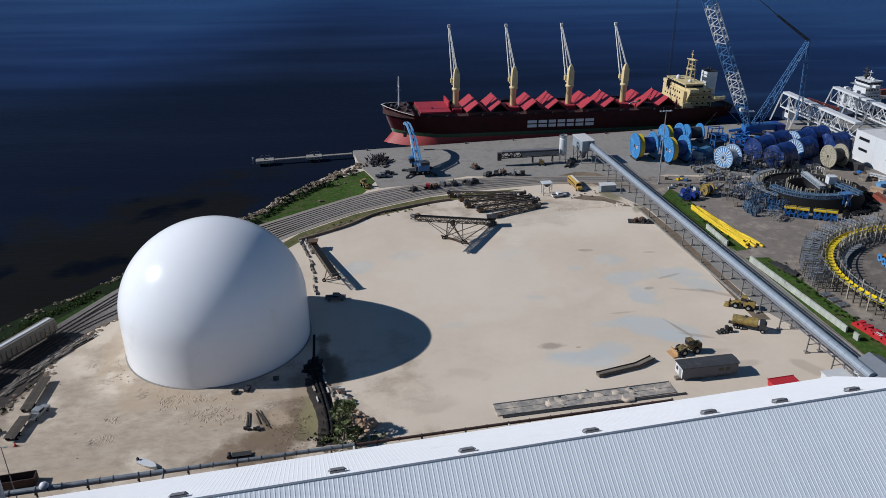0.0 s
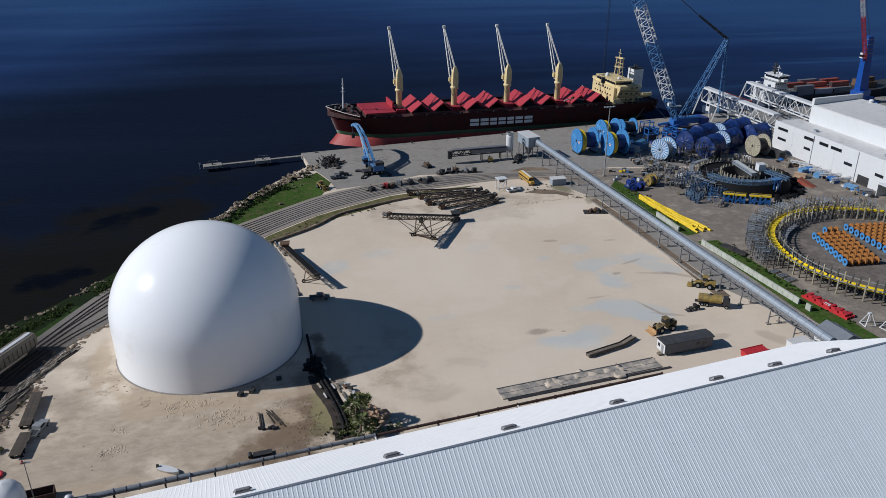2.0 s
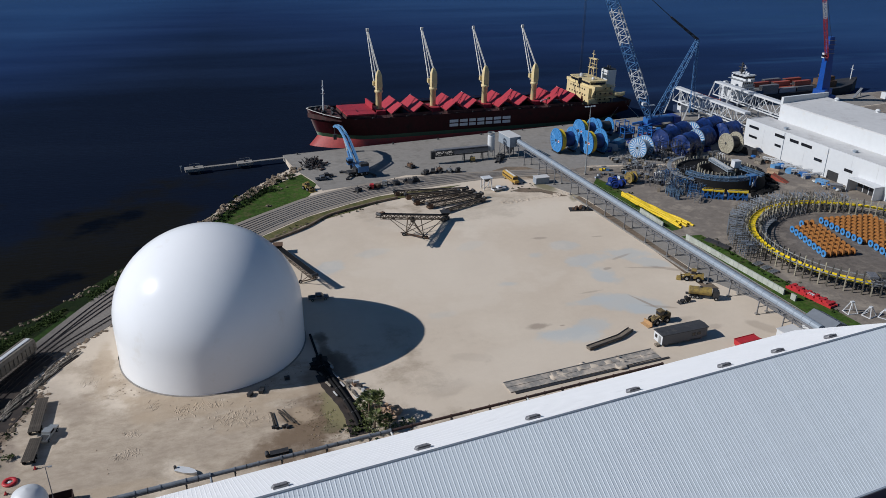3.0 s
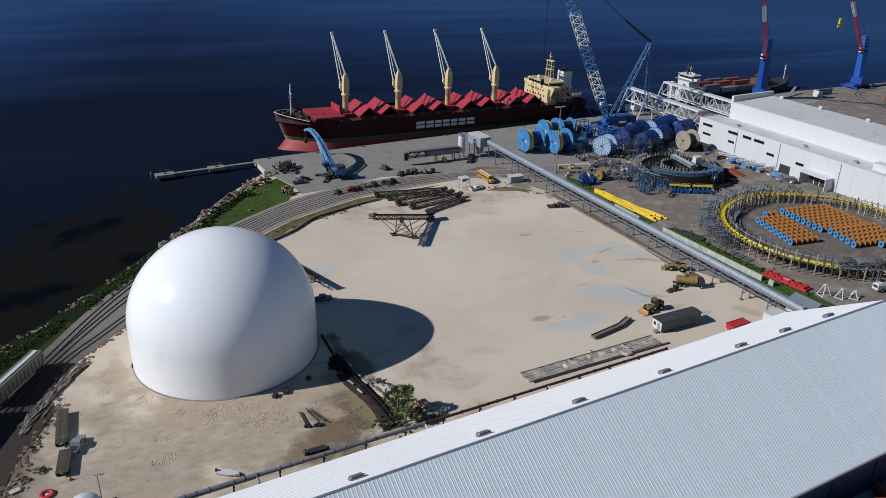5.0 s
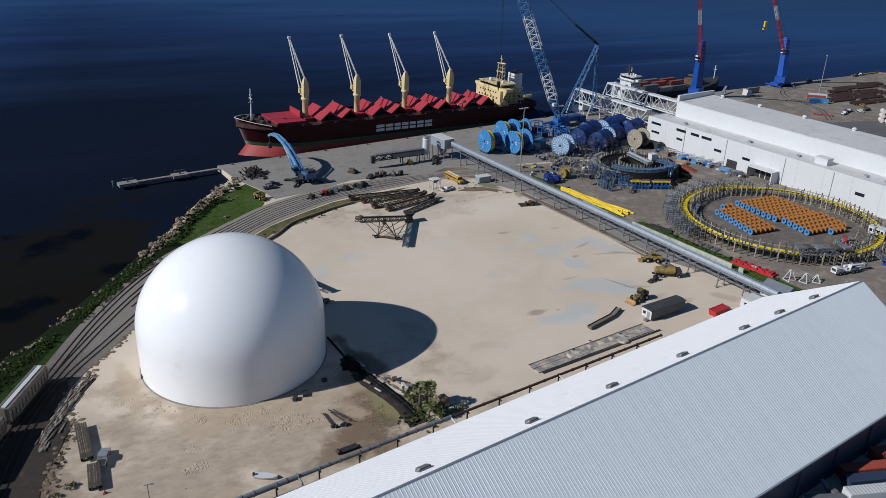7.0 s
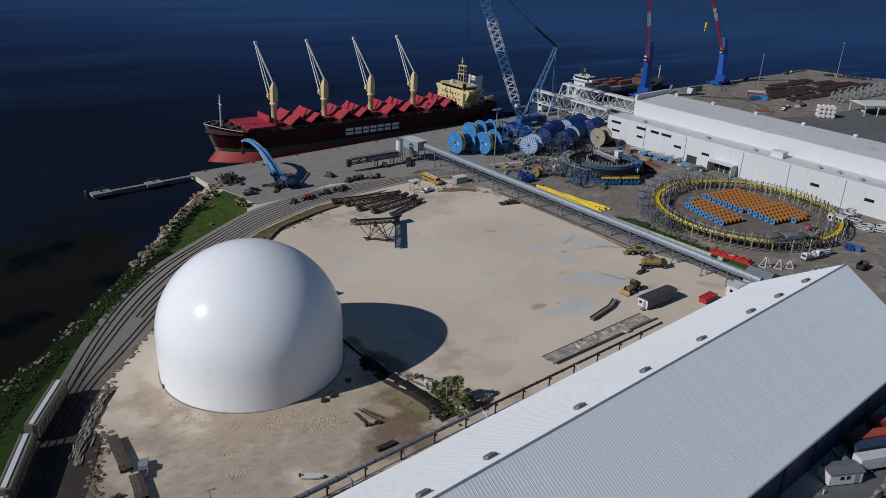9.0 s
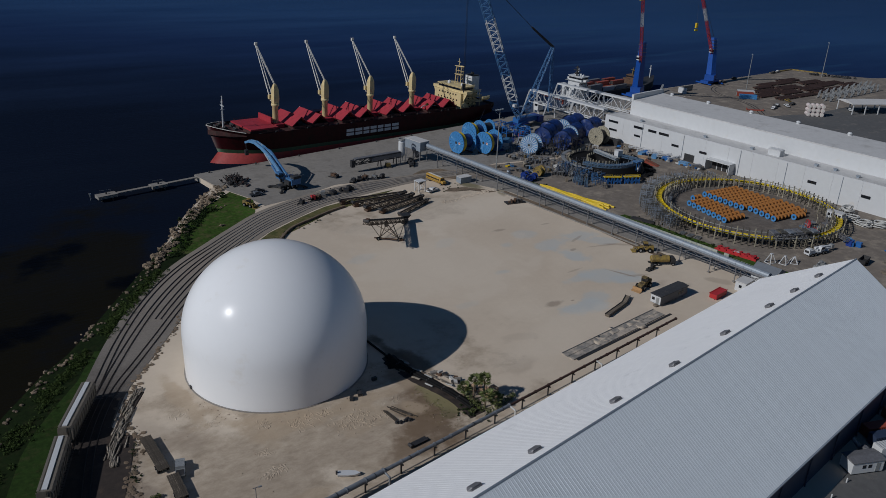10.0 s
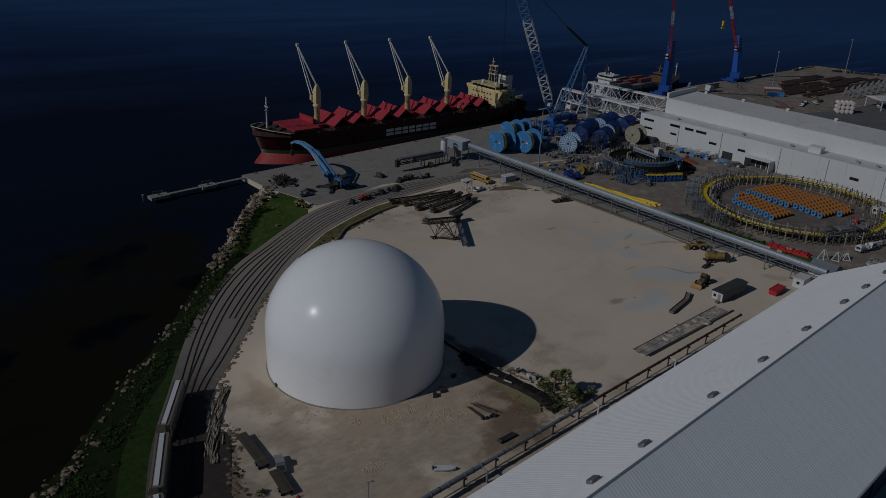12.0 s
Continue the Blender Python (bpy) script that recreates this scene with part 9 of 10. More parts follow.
part("label_plate", Geo().box((0.2, -0.55, 1.22), (1.9, 1.0, 0.06)), WHITE_PAINT, rc)
for k, (x, y) in enumerate([(111.6, 152.2), (115.4, 149.6), (119.0, 148.4)]):
    ws = thing("pipe_stand", pose(x, y, 0, 0, 0, 20 * k), "white tubular pipe stand", "stand", "white stands")
    for dx, dy in ((-1.5, -1.2), (1.5, -1.2), (1.5, 1.2), (-1.5, 1.2)):
        part("leg", Geo().beam((dx, dy, 0), (dx * 0.2, dy * 0.2, 3.2 - k * 0.6), 0.2), WHITE_PAINT, ws)
    part("base_frame", Geo().beam((-1.5, -1.2, 0.15), (1.5, -1.2, 0.15), 0.18).beam((-1.5, 1.2, 0.15), (1.5, 1.2, 0.15), 0.18).beam((-1.5, -1.2, 0.15), (-1.5, 1.2, 0.15), 0.18), WHITE_PAINT, ws)
    part("head", Geo().box((0, 0, 3.1 - k * 0.6), (0.9, 0.7, 0.35)), WHITE_PAINT, ws)
for k in range(12):
    x, y = 120 + rnd.uniform(0, 9), 142.5 + rnd.uniform(-1.5, 2.0)
    cl = thing("steel_bracket", pose(x, y, 0.03, 0, 0, rnd.uniform(0, 180)), "grey steel bracket on the ground", "bracket", "loose brackets")
    part("web", Geo().box((0, 0, 0), (1.6, 0.2, 0.9)), GALV, cl)
    part("foot", Geo().box((0, 0, 0), (1.4, 0.9, 0.12)), WHITE_PAINT, cl)
rv = thing("wheeled_trencher", pose(133.6, 149.8, 0, 0, 0, -3), "long white wheeled trencher with a flat boom", "machine")
part("chassis", Geo().box((-0.6, 0, 0.75), (10.4, 2.2, 0.55)), WHITE_PAINT, rv)
part("engine_hood", Geo().box((-4.4, 0, 1.3), (2.6, 2.2, 1.1)).box((-4.6, 0, 2.4), (1.6, 1.6, 0.35)), WHITE_PAINT, rv)
part("grille", Geo().box((-5.73, 0, 1.4), (0.06, 1.6, 0.8)), DARK, rv)
part("boom", Geo().beam((-1.2, 0.4, 2.3), (7.6, 0.4, 1.7), 0.9, 0.7).beam((-1.2, -0.5, 1.9), (5.6, -0.5, 1.6), 0.5, 0.5), WHITE_PAINT, rv)
part("cab", Geo().loft([[(1.0 - 1.0 * k, -1.2, z), (1.0 + 1.1 * k, -1.2, z), (1.0 + 1.1 * k, 0.2, z), (1.0 - 1.0 * k, 0.2, z)] for k, z in ((1.0, 1.3), (1.0, 2.2), (0.7, 3.0))]), WHITE_PAINT, rv)
part("cab_window", Geo().box((1.0, -1.22, 2.0), (1.4, 0.06, 0.7)), GLASS, rv)
part("boom_head", Geo().box((7.4, 0.3, 1.1), (1.2, 1.3, 1.3)), GALV, rv)
for x in (-4.0, -2.4, 1.4, 2.9):
    for s_ in (-1, 1):
        wheel(rv, x, s_ * 1.2, 0.62, 0.45)
bk = thing("blue_frame_stack", pose(153.0, 149.8, 0, 0, 0, 40), "blue and grey steel frames stacked on the lot", "frame stack")
for k in range(7):
    part("frame", Geo().box((rnd.uniform(-3, 3), rnd.uniform(-2.5, 2.5), 0), (rnd.uniform(1.2, 2.6), rnd.uniform(1, 1.8), rnd.uniform(0.8, 2.2)), rnd.uniform(0, 90)), rnd.choice((BLUE, LIGHT_BLUE, STEEL, DEEP_BLUE)), bk)
part("lattice", Geo().truss((-3, 2, 3.2), (2, 4.5, 3.2), 1.4, 1.2, 1.2, 0.12), STEEL, bk)
for k, (x, y, n_) in enumerate([(181.4, 170.6, 4), (176.4, 165.2, 3), (175.2, 159.6, 3), (179.6, 156.0, 3)]):
    coil = thing("hose_coil", pose(x, y, 0.03, 0, 0, 35 * k), "untidy stack of pale grey hose loops on the lot", "hose coil", "hose coils")
    for j in range(n_ * 2):
        line_ = []
        for i in range(29):
            q_ = 2 * math.pi * i / 28
            rr = 2.6 + 0.5 * math.sin(2 * q_ + j) + 0.25 * math.sin(3 * q_ + 2 * j)
            line_.append(Vector((rr * math.cos(q_) + 0.4 * math.sin(j * 2.1), rr * 0.8 * math.sin(q_) + 0.4 * math.cos(j * 1.7), 0.3 + 0.34 * j + 0.2 * math.sin(q_ + j))))
        loop = Geo()
        sweep(loop, line_, [(0.24 * math.cos(h_), 0.24 * math.sin(h_)) for h_ in [math.pi * e_ / 3 for e_ in range(6)]])
        part("hose_loop", loop, PALE_HOSE, coil, smooth=True)
    part("tie", Geo().box((2.6, 0, 0.05), (1.2, 0.2, 0.7 * n_)), DARK, coil)
tk = thing("dump_trailer", pose(140.6, 137.0, 0, 0, 0, 15), "dark open dump trailer on the dirt lot", "trailer")
part("body", Geo().loft([[(-2.8 * k, -1.2 * k, z), (2.8 * k, -1.2 * k, z), (2.8 * k, 1.2 * k, z), (-2.8 * k, 1.2 * k, z)] for k, z in ((0.92, 0.8), (1.0, 2.2), (0.94, 2.2), (0.88, 1.0))]), DARK, tk)
for x in (-1.0, 1.0):
    for s in (-1, 1):
        wheel(tk, x, s * 1.2, 0.5, 0.35)
part("drawbar", Geo().beam((2.6, 0, 0.7), (4.4, 0, 0.6), 0.2), DARK, tk)
for k, (x, y, mat) in enumerate([(150, 133, PALE_TIMBER), (153, 128, LIGHT_BLUE), (146, 126, DARK_ROOF), (158, 138, BLUE), (141, 128, TIMBER), (163, 133, PALE_TIMBER), (149, 120, RUST), (157, 124, STEEL)]):
    sk = thing("material_stack", pose(x, y, 0.03, 0, 0, 25 * k), "stack of building material on the dirt lot", "stack", "stacks on the dirt lot")
    for j in range(4):
        part("bundle", Geo().box((rnd.uniform(-0.6, 0.6), rnd.uniform(-1.2, 1.2), 0.35 * j), (4.2 - 0.4 * j, 1.6, 0.35), rnd.uniform(-8, 8)), mat, sk)
for k, (x, y) in enumerate([(104.6, 181.4), (105.4, 178.6), (103.8, 184.4)]):
    rk = thing("pipe_rack", pose(x, y, 0.05, 0, 0, 20), "low rack of galvanised pipes on the grass", "pipe rack", "pipe racks")
    for j in range(5):
        part("pipe", Geo().tube((-1.6, -0.8 + 0.4 * j, 0.4), (1.6, -0.8 + 0.4 * j, 0.4), 0.14, 6), GALV, rk)
    part("bearer", Geo().box((-1.1, 0, 0), (0.2, 2.2, 0.26)).box((1.1, 0, 0), (0.2, 2.2, 0.26)), TIMBER, rk)
for k, (x, y) in enumerate([(98.6, 202.6), (100.2, 198.4)]):
    rk = thing("dark_beam_stack", pose(x, y, 0.05, 0, 0, -65), "stack of dark steel beams on the grass strip", "beam stack", "beam stacks")
    for j in range(6):
        part("beam", Geo().box((rnd.uniform(-0.4, 0.4), -0.9 + 0.36 * j, 0), (4.6, 0.3, 0.5 + 0.15 * (j % 2))), DARK, rk)

# loose goods between reels and first carousel
for k in range(110):
    x, y = rnd.uniform(84, 112), rnd.uniform(262, 281)
    x, y = (x, y) if k < 34 else (rnd.uniform(100, 128), rnd.uniform(278, 294)) if k > 72 else (rnd.uniform(102, 116), rnd.uniform(246, 286))
    kind = k % 4
    it = thing("supply_crate", pose(x, y, 0.03, 0, 0, rnd.uniform(0, 90)), ("grey steel crate", "worn painted steel frame", "weathered wooden crate", "dark steel cage")[kind] + " among the cable yard goods", "crate", "crates in the cable yard")
    w, d, h = rnd.uniform(0.9, 2.2), rnd.uniform(0.8, 1.5), rnd.uniform(0.6, 1.5)
    mat = (PALE_SPOKE if k % 8 == 0 and k < 40 else STEEL if k % 3 else GALV, DARK if k % 8 == 1 else CRANE_BLUE if k % 12 == 5 else YELLOW if k < 30 else DULL_YELLOW, TIMBER if k % 3 else PALE_TIMBER, DARK)[kind]
    part("body", Geo().box((0, 0, 0.12), (w, d, h)), mat, it)
    part("lid", Geo().box((0, 0, 0.12 + h), (w * 1.06, d * 1.06, 0.08)), (STEEL, GALV, PALE_TIMBER, GALV)[kind], it)
    part("skid", Geo().box((0, -d * 0.35, 0), (w, 0.15, 0.12)).box((0, d * 0.35, 0), (w, 0.15, 0.12)), TIMBER, it)
# small frames, coils and boxes between the reels
for k in range(46):
    x, y = (rnd.uniform(100, 126), rnd.uniform(296, 316)) if k < 22 else (rnd.uniform(118, 150), rnd.uniform(282, 300)) if k < 34 else (rnd.uniform(122, 172), rnd.uniform(322, 336))
    fr = thing("reel_frame", pose(x, y, 0.03, 0, 0, rnd.uniform(0, 180)), ("blue steel reel frame", "white painted steel rack", "grey steel rack", "dark blue steel frame")[k % 4] + " between the cable reels", "steel rack", "racks between the reels")
    paint, w, h = (BLUE, WHITE_PAINT, GALV, DEEP_BLUE)[k % 4], rnd.uniform(1.6, 3.6), rnd.uniform(1.0, 3.0)
    for sx in (-0.5, 0.5):
        for sy in (-0.6, 0.6):
            part("post", Geo().box((sx * w, sy, 0), (0.16, 0.16, h)), paint, fr)
    part("top_frame", Geo().box((0, -0.6, h - 0.16), (w, 0.16, 0.16)).box((0, 0.6, h - 0.16), (w, 0.16, 0.16)), paint, fr)
    part("load", Geo().box((rnd.uniform(-0.2, 0.2) * w, 0, 0.05), (w * rnd.uniform(0.4, 0.8), 0.9, h * rnd.uniform(0.35, 0.7))), (DARK, STEEL, DEEP_BLUE, TIMBER)[(k * 7 + 1) % 4], fr)
scf = Geo()
for k in range(150):
    x, y = rnd.uniform(100, 126), rnd.uniform(254, 292)
    scf.beam((x, y, 0), (x + rnd.gauss(0, 0.2), y, rnd.uniform(2.0, 4.6)), 0.12)
    scf.beam((x, y, rnd.uniform(1, 4)), (x + rnd.uniform(-3, 3), y + rnd.uniform(-1, 1), rnd.uniform(1, 4)), 0.1)
single("scaffold_tubes", scf, STEEL, Matrix(), "tangle of grey scaffold tubes", "scaffolding", kind="stuff")
for k, (x, y) in enumerate([(112.5, 268.0), (114.5, 266.2), (110.0, 264.5)]):
    rd = thing("red_valve_skid", pose(x, y, 0.03, 0, 0, 30 * k), "red valve skid beside the carousel", "valve skid", "red skids")
    part("frame", Geo().box((0, 0, 0), (2.4, 1.4, 0.4)), RED, rd)
    part("valve", Geo().box((0.2, 0, 0.4), (1.2, 1.0, 0.9)), RED, rd)

# along the hall: blue canopies, timber, small loads
for k, (x, y, mat) in enumerate([(163.5, 268.0, LIGHT_BLUE), (166.0, 262.0, LIGHT_BLUE), (160.0, 276.0, PALE_TIMBER), (164.5, 279.5, PALE_TIMBER), (168.5, 256.0, BLUE), (170.0, 247.0, LIGHT_BLUE), (158.5, 262.5, BOULDER), (172.2, 241.5, STEEL)]):
    st_ = thing("covered_stack", pose(x, y, 0.03, 0, 0, 12 + 20 * k), "stack of goods under a sheet beside the hall", "goods stack", "stacks by the hall")
    part("load", Geo().box((0, 0, 0), (4.4, 2.4, 1.5)), mat, st_)
    part("sheet", Geo().box((0.1, 0, 1.5), (4.7, 2.7, 0.12)), mat, st_)
    part("bearer", Geo().box((-1.6, 0, 0), (0.25, 2.8, 0.3)), TIMBER, st_)
for k in range(5):
    lad = thing("lattice_arm", pose(165.0 + k * 1.2, 274.0 - k * 5.2, 0.03, 0, 0, -60 + 14 * k), "white lattice arm lying beside the hall", "lattice arm", "lattice arms")
    part("lattice", Geo().truss((-4, 0, 2.2), (4, 0, 2.6), 0.9, 0.8, 1.0, 0.09), WHITE_PAINT, lad)
    part("support", Geo().box((-3, 0, 0), (0.3, 0.9, 1.4)), GALV, lad)
    part("support", Geo().box((3, 0, 0), (0.3, 0.9, 1.7)), GALV, lad)

# ---- light pole by the conveyor ----
lamp_pole(pose(82.2, 275.4, 0, 0, 0, 10), 28.2, "tall galvanised floodlight pole beside the conveyor")


# ---- blue crawler crane with lattice boom ----
cr = thing("crawler_crane", Matrix(), "blue crawler crane with a long blue and white lattice boom", "crawler crane")
cb = Vector((140.5, 338.5, 0))
for s in (-1, 1):
    part("crawler", Geo().box((cb.x + s * 0.9, cb.y + s * 4.2, 0), (11.5, 1.6, 1.7), 10.3), DARK, cr)
part("carbody", Geo().box((cb.x, cb.y, 1.0), (6, 8, 1.2), 10.3), DEEP_BLUE, cr)
part("upper_house", Geo().box((cb.x + 3.4, cb.y + 0.6, 2.2), (14.5, 4.4, 2.6), 10.3), BLUE, cr)
part("counterweight", Geo().box((cb.x + 12.5, cb.y + 2.2, 1.4), (3.4, 7.5, 3.2), 10.3), DEEP_BLUE, cr)
for s in (-1, 1):
    part("outrigger_beam", Geo().beam(cb + Vector((2, s * 1.6, 3)), cb + Vector((-9, s * 5 - 2, 1.0)), 0.9, 1.1), BLUE, cr)
part("operator_cab", Geo().box((cb.x - 3.2, cb.y - 2.6, 2.4), (2.2, 1.8, 2.2), 10.3), BLUE, cr)


def lattice(g, p, q, w0, w1, d0, d1, across, bay, bar):
    """A four-chord lattice centred on the line from p to q, with zigzag bracing; across is the direction of its width."""
    p, q = Vector(p), Vector(q)
    axis = (q - p).normalized()
    s_ = (Vector(across) - axis * axis.dot(Vector(across))).normalized()
    t_ = axis.cross(s_)
    n_ = max(2, round((q - p).length / bay))

    def corner(i, c):
        k = i / n_
        return p.lerp(q, k) + s_ * (c[0] * (w0 + (w1 - w0) * k) / 2) + t_ * (c[1] * (d0 + (d1 - d0) * k) / 2)

    cs = ((-1, -1), (1, -1), (1, 1), (-1, 1))
    for c in cs:
        g.beam(corner(0, c), corner(n_, c), bar * 1.5)
    for i in range(n_):
        for j in range(4):
            c, e = cs[j], cs[(j + 1) % 4]
            g.beam(corner(i, c if i % 2 else e), corner(i + 1, e if i % 2 else c), bar)
    return g


bfoot, btop = Vector((138.9, 337.4, 3.2)), Vector((112.6, 334.2, 60.0))
bdir = btop - bfoot
for a, b, mat, w0, w1 in [(0.0, 0.21, CRANE_BLUE, 1.4, 4.3), (0.21, 0.455, WHITE_PAINT, 4.3, 4.3), (0.455, 0.675, CRANE_BLUE, 4.3, 4.3), (0.675, 0.95, WHITE_PAINT, 4.3, 4.3), (0.95, 1.18, CRANE_BLUE, 4.3, 4.2), (1.18, 1.42, WHITE_PAINT, 4.2, 1.6)]:
    part("boom_section", lattice(Geo(), bfoot + bdir * a, bfoot + bdir * b, w0, w1, w0 * 0.8, w1 * 0.8, (0.8, -0.6, 0), 1.9, 0.25), mat, cr, kind="stuff")
part("boom_platform", Geo().box((136.2, 335.4, 11.5), (6.0, 2.2, 0.3)).box((133.6, 335.4, 11.8), (1.6, 2.0, 1.4)), WHITE_PAINT, cr)
mtop = Vector((161.0, 341.7, 40.9))
part("back_mast", lattice(Geo(), cb + Vector((1.5, 0.3, 4)), mtop, 3.4, 1.6, 2.2, 1.2, (0.6, -0.8, 0), 2.6, 0.17), CRANE_BLUE, cr)
part("back_strut", lattice(Geo(), mtop, cb + Vector((22.5, 4, 5.0)), 1.0, 2.0, 0.8, 1.2, (1, 0, 0), 2.4, 0.12), CRANE_BLUE, cr)
part("jib_strut", lattice(Geo(), mtop, (145.1, 341.0, 52.0), 1.2, 0.6, 0.8, 0.5, (0, 1, 0), 1.8, 0.2), DARK, cr)
for s in (-1, 1):
    part("pendant", Geo().tube((145.1, 341.0 + s * 0.5, 52.0), bfoot + bdir * 1.4, 0.08, 4), DARK, cr)
for dx in (-0.45, -0.15, 0.15, 0.45):
    part("hoist_rope", Geo().tube((98.9 + dx, 332.2, 84.0), (98.9 + dx, 332.2, 27.0), 0.045, 4), DARK, cr)
part("hook_block", Geo().box((98.9, 332.2, 24.4), (1.6, 0.8, 2.6)).tube((98.9, 332.2, 24.4), (98.9, 332.2, 22.8), 0.3, 8), DARK, cr)
for k in range(10):
    x, y = cb.x + rnd.uniform(-22, 14), cb.y - rnd.uniform(4, 16)
    bx = thing("crane_part", pose(x, y, 0.03, 0, 0, rnd.uniform(0, 90)), "blue crane component set down on the quay", "crane part", "crane parts")
    part("body", Geo().box((0, 0, 0.2), (rnd.uniform(2.5, 6), rnd.uniform(1.2, 2.4), rnd.uniform(1.0, 2.0))), rnd.choice((BLUE, DEEP_BLUE, LIGHT_BLUE, STEEL, BOX_RED)), bx)
    part("bearer", Geo().box((0, 0, 0), (1.0, 2.4, 0.2)), TIMBER, bx)
for x, y, rz in ((121.5, 331.0, 10), (125.0, 313.0, 15), (127.5, 318.5, 12), (119.6, 320.4, 12)):
    ft = thing("stack_frame", pose(x, y, 0.03, 0, 0, rz), "blue steel frame stack on the quay", "frame stack", "blue frames")
    for dx in (-2.6, 2.6):
        for dy in (-1.6, 1.6):
            part("post", Geo().box((dx, dy, 0), (0.35, 0.35, 6.0)), BLUE, ft)
    for z in (0.4, 3.0, 5.7):
        part("level", Geo().beam((-2.6, -1.6, z), (2.6, -1.6, z), 0.3).beam((-2.6, 1.6, z), (2.6, 1.6, z), 0.3).beam((-2.6, -1.6, z), (-2.6, 1.6, z), 0.3).beam((2.6, -1.6, z), (2.6, 1.6, z), 0.3), BLUE, ft)
    part("load", Geo().box((0, 0, 0.5), (4.2, 2.4, 2.2)), rnd.choice((BOX_RED, DARK)), ft)

# ---- white truss gantries between quay and hall ----
for a, b in (((163.6, 361.0, 13.2), (169.6, 304.0, 13.6)), ((192.6, 372.0, 12.6), (186.0, 302.0, 17.6))):
    gt = thing("truss_gantry", Matrix(), "white lattice gantry bridge on raking legs", "gantry", "white gantries")
    a, b = Vector(a), Vector(b)
    part("top_chord", Geo().beam(a + WZ * 0.5, b + WZ * 0.5, 3.2, 0.9), WHITE_PAINT, gt)
    n = 9
    for k in range(n):
        p, q = a.lerp(b, k / n), a.lerp(b, (k + 1) / n)
        for s in (-1.6, 1.6):
            o = Vector((s, 0, 0))
            part("diagonal", Geo().beam(p + o, q + o - WZ * 6.0, 0.24) if k % 2 else Geo().beam(p + o - WZ * 6.0, q + o, 0.24), WHITE_PAINT, gt)
            part("vertical", Geo().beam(p + o, p + o - WZ * 6.0, 0.22), WHITE_PAINT, gt)
    for s in (-1.6, 1.6):
        part("bottom_chord", Geo().beam(a + Vector((s, 0, -6)), b + Vector((s, 0, -6)), 0.5), WHITE_PAINT, gt)
    for t in (0.0, 0.3, 0.62):
        p = a.lerp(b, t)
        for s in (-1, 1):
            part("leg", Geo().beam(p + Vector((s * 1.6, 0, 0)), Vector((p.x + s * 4.6, p.y + 2.0, 0)), 0.6), WHITE_PAINT, gt)
wb = thing("control_box", pose(164.6, 354.6, 3.4, 0, 0, 10), "white control box hung on the gantry", "control box")
part("body", Geo().box((0, 0, 0), (4.4, 3.0, 4.6)), WHITE_PAINT, wb)
part("window", Geo().box((-2.23, 0, 2.4), (0.06, 2.2, 1.2)), GLASS, wb)
part("hanger", Geo().box((-1.5, 0, 4.6), (0.2, 0.2, 4.8)).box((1.5, 0, 4.6), (0.2, 0.2, 4.8)), WHITE_PAINT, wb)
part("stand", Geo().box((-1.6, -1, -3.4), (0.3, 0.3, 3.4)), WHITE_PAINT, wb)
part("stand", Geo().box((1.6, 1, -3.4), (0.3, 0.3, 3.4)), WHITE_PAINT, wb)

# ---- goods along the hall's quay end ----
db = thing("dark_container", pose(162.6, 288.4, 0.03, 0, 0, -78), "black steel box container at the hall's corner", "container")
part("body", Geo().box((0, 0, 0.1), (7.5, 3.0, 3.0)), DARK, db)
part("door", Geo().box((-3.78, 0, 0.25), (0.06, 2.6, 2.6)), STEEL, db)
bt = thing("tarped_pile", pose(163.0, 274.5, 0.03), "crumpled blue tarpaulin over a pile beside the hall", "tarp pile")
part("tarp", lump(Geo(), (3.0, -6.5, 0.8), 2.2, random.Random(8), 0.6, 5, 9), BLUE, bt, smooth=True)
ow = thing("ramp_wedge", pose(155.6, 253.4, 0.03, 0, 0, 120), "orange-red steel loading wedge on the lot", "ramp")
part("deck", Geo().add([(-3.4, -1.2, 0), (3.4, -1.2, 0), (3.4, 1.2, 0), (-3.4, 1.2, 0), (3.2, -1.2, 2.2), (3.2, 1.2, 2.2)], [(3, 2, 1, 0), (0, 1, 4), (2, 3, 5), (0, 4, 5, 3), (1, 2, 5, 4)]), BOX_RED, ow)
part("side_rail", Geo().beam((-3.4, -1.25, 0.2), (3.2, -1.25, 2.4), 0.2), RUST, ow)
part("side_rail", Geo().beam((-3.4, 1.25, 0.2), (3.2, 1.25, 2.4), 0.2), RUST, ow)
for k in range(46):
    t = rnd.random()
    p = Vector((164.5, 286.0)).lerp(Vector((172.5, 238.0)), t) + Vector((-abs(rnd.gauss(0, 2.6)), rnd.gauss(0, 1.0)))
    it = thing("loose_good", pose(p.x, p.y, 0.03, 0, 0, rnd.uniform(0, 90)), ("rusty steel part", "blue plastic tub", "pale bundled sack", "dark machine part", "weathered pallet")[k % 5] + " set down beside the hall", "goods", "goods along the hall")
    w, d, h = rnd.uniform(0.7, 2.0), rnd.uniform(0.6, 1.4), rnd.uniform(0.4, 1.3)
    part("body", lump(Geo(), (0, 0, h * 0.45), max(w, d) * 0.6, rnd, h / max(w, d), 3, 7) if k % 5 in (1, 2) else Geo().box((0, 0, 0.12), (w, d, h)), (RUST, BLUE, PALE_HOSE, DARK, TIMBER)[k % 5], it)
    part("base", Geo().box((0, 0, 0), (w * 0.9, d * 0.9, 0.12)), TIMBER, it)
bp = thing("tarped_pile", pose(88.0, 261.6, 0.03), "crumpled blue tarpaulin over drums by the grass", "tarp pile")
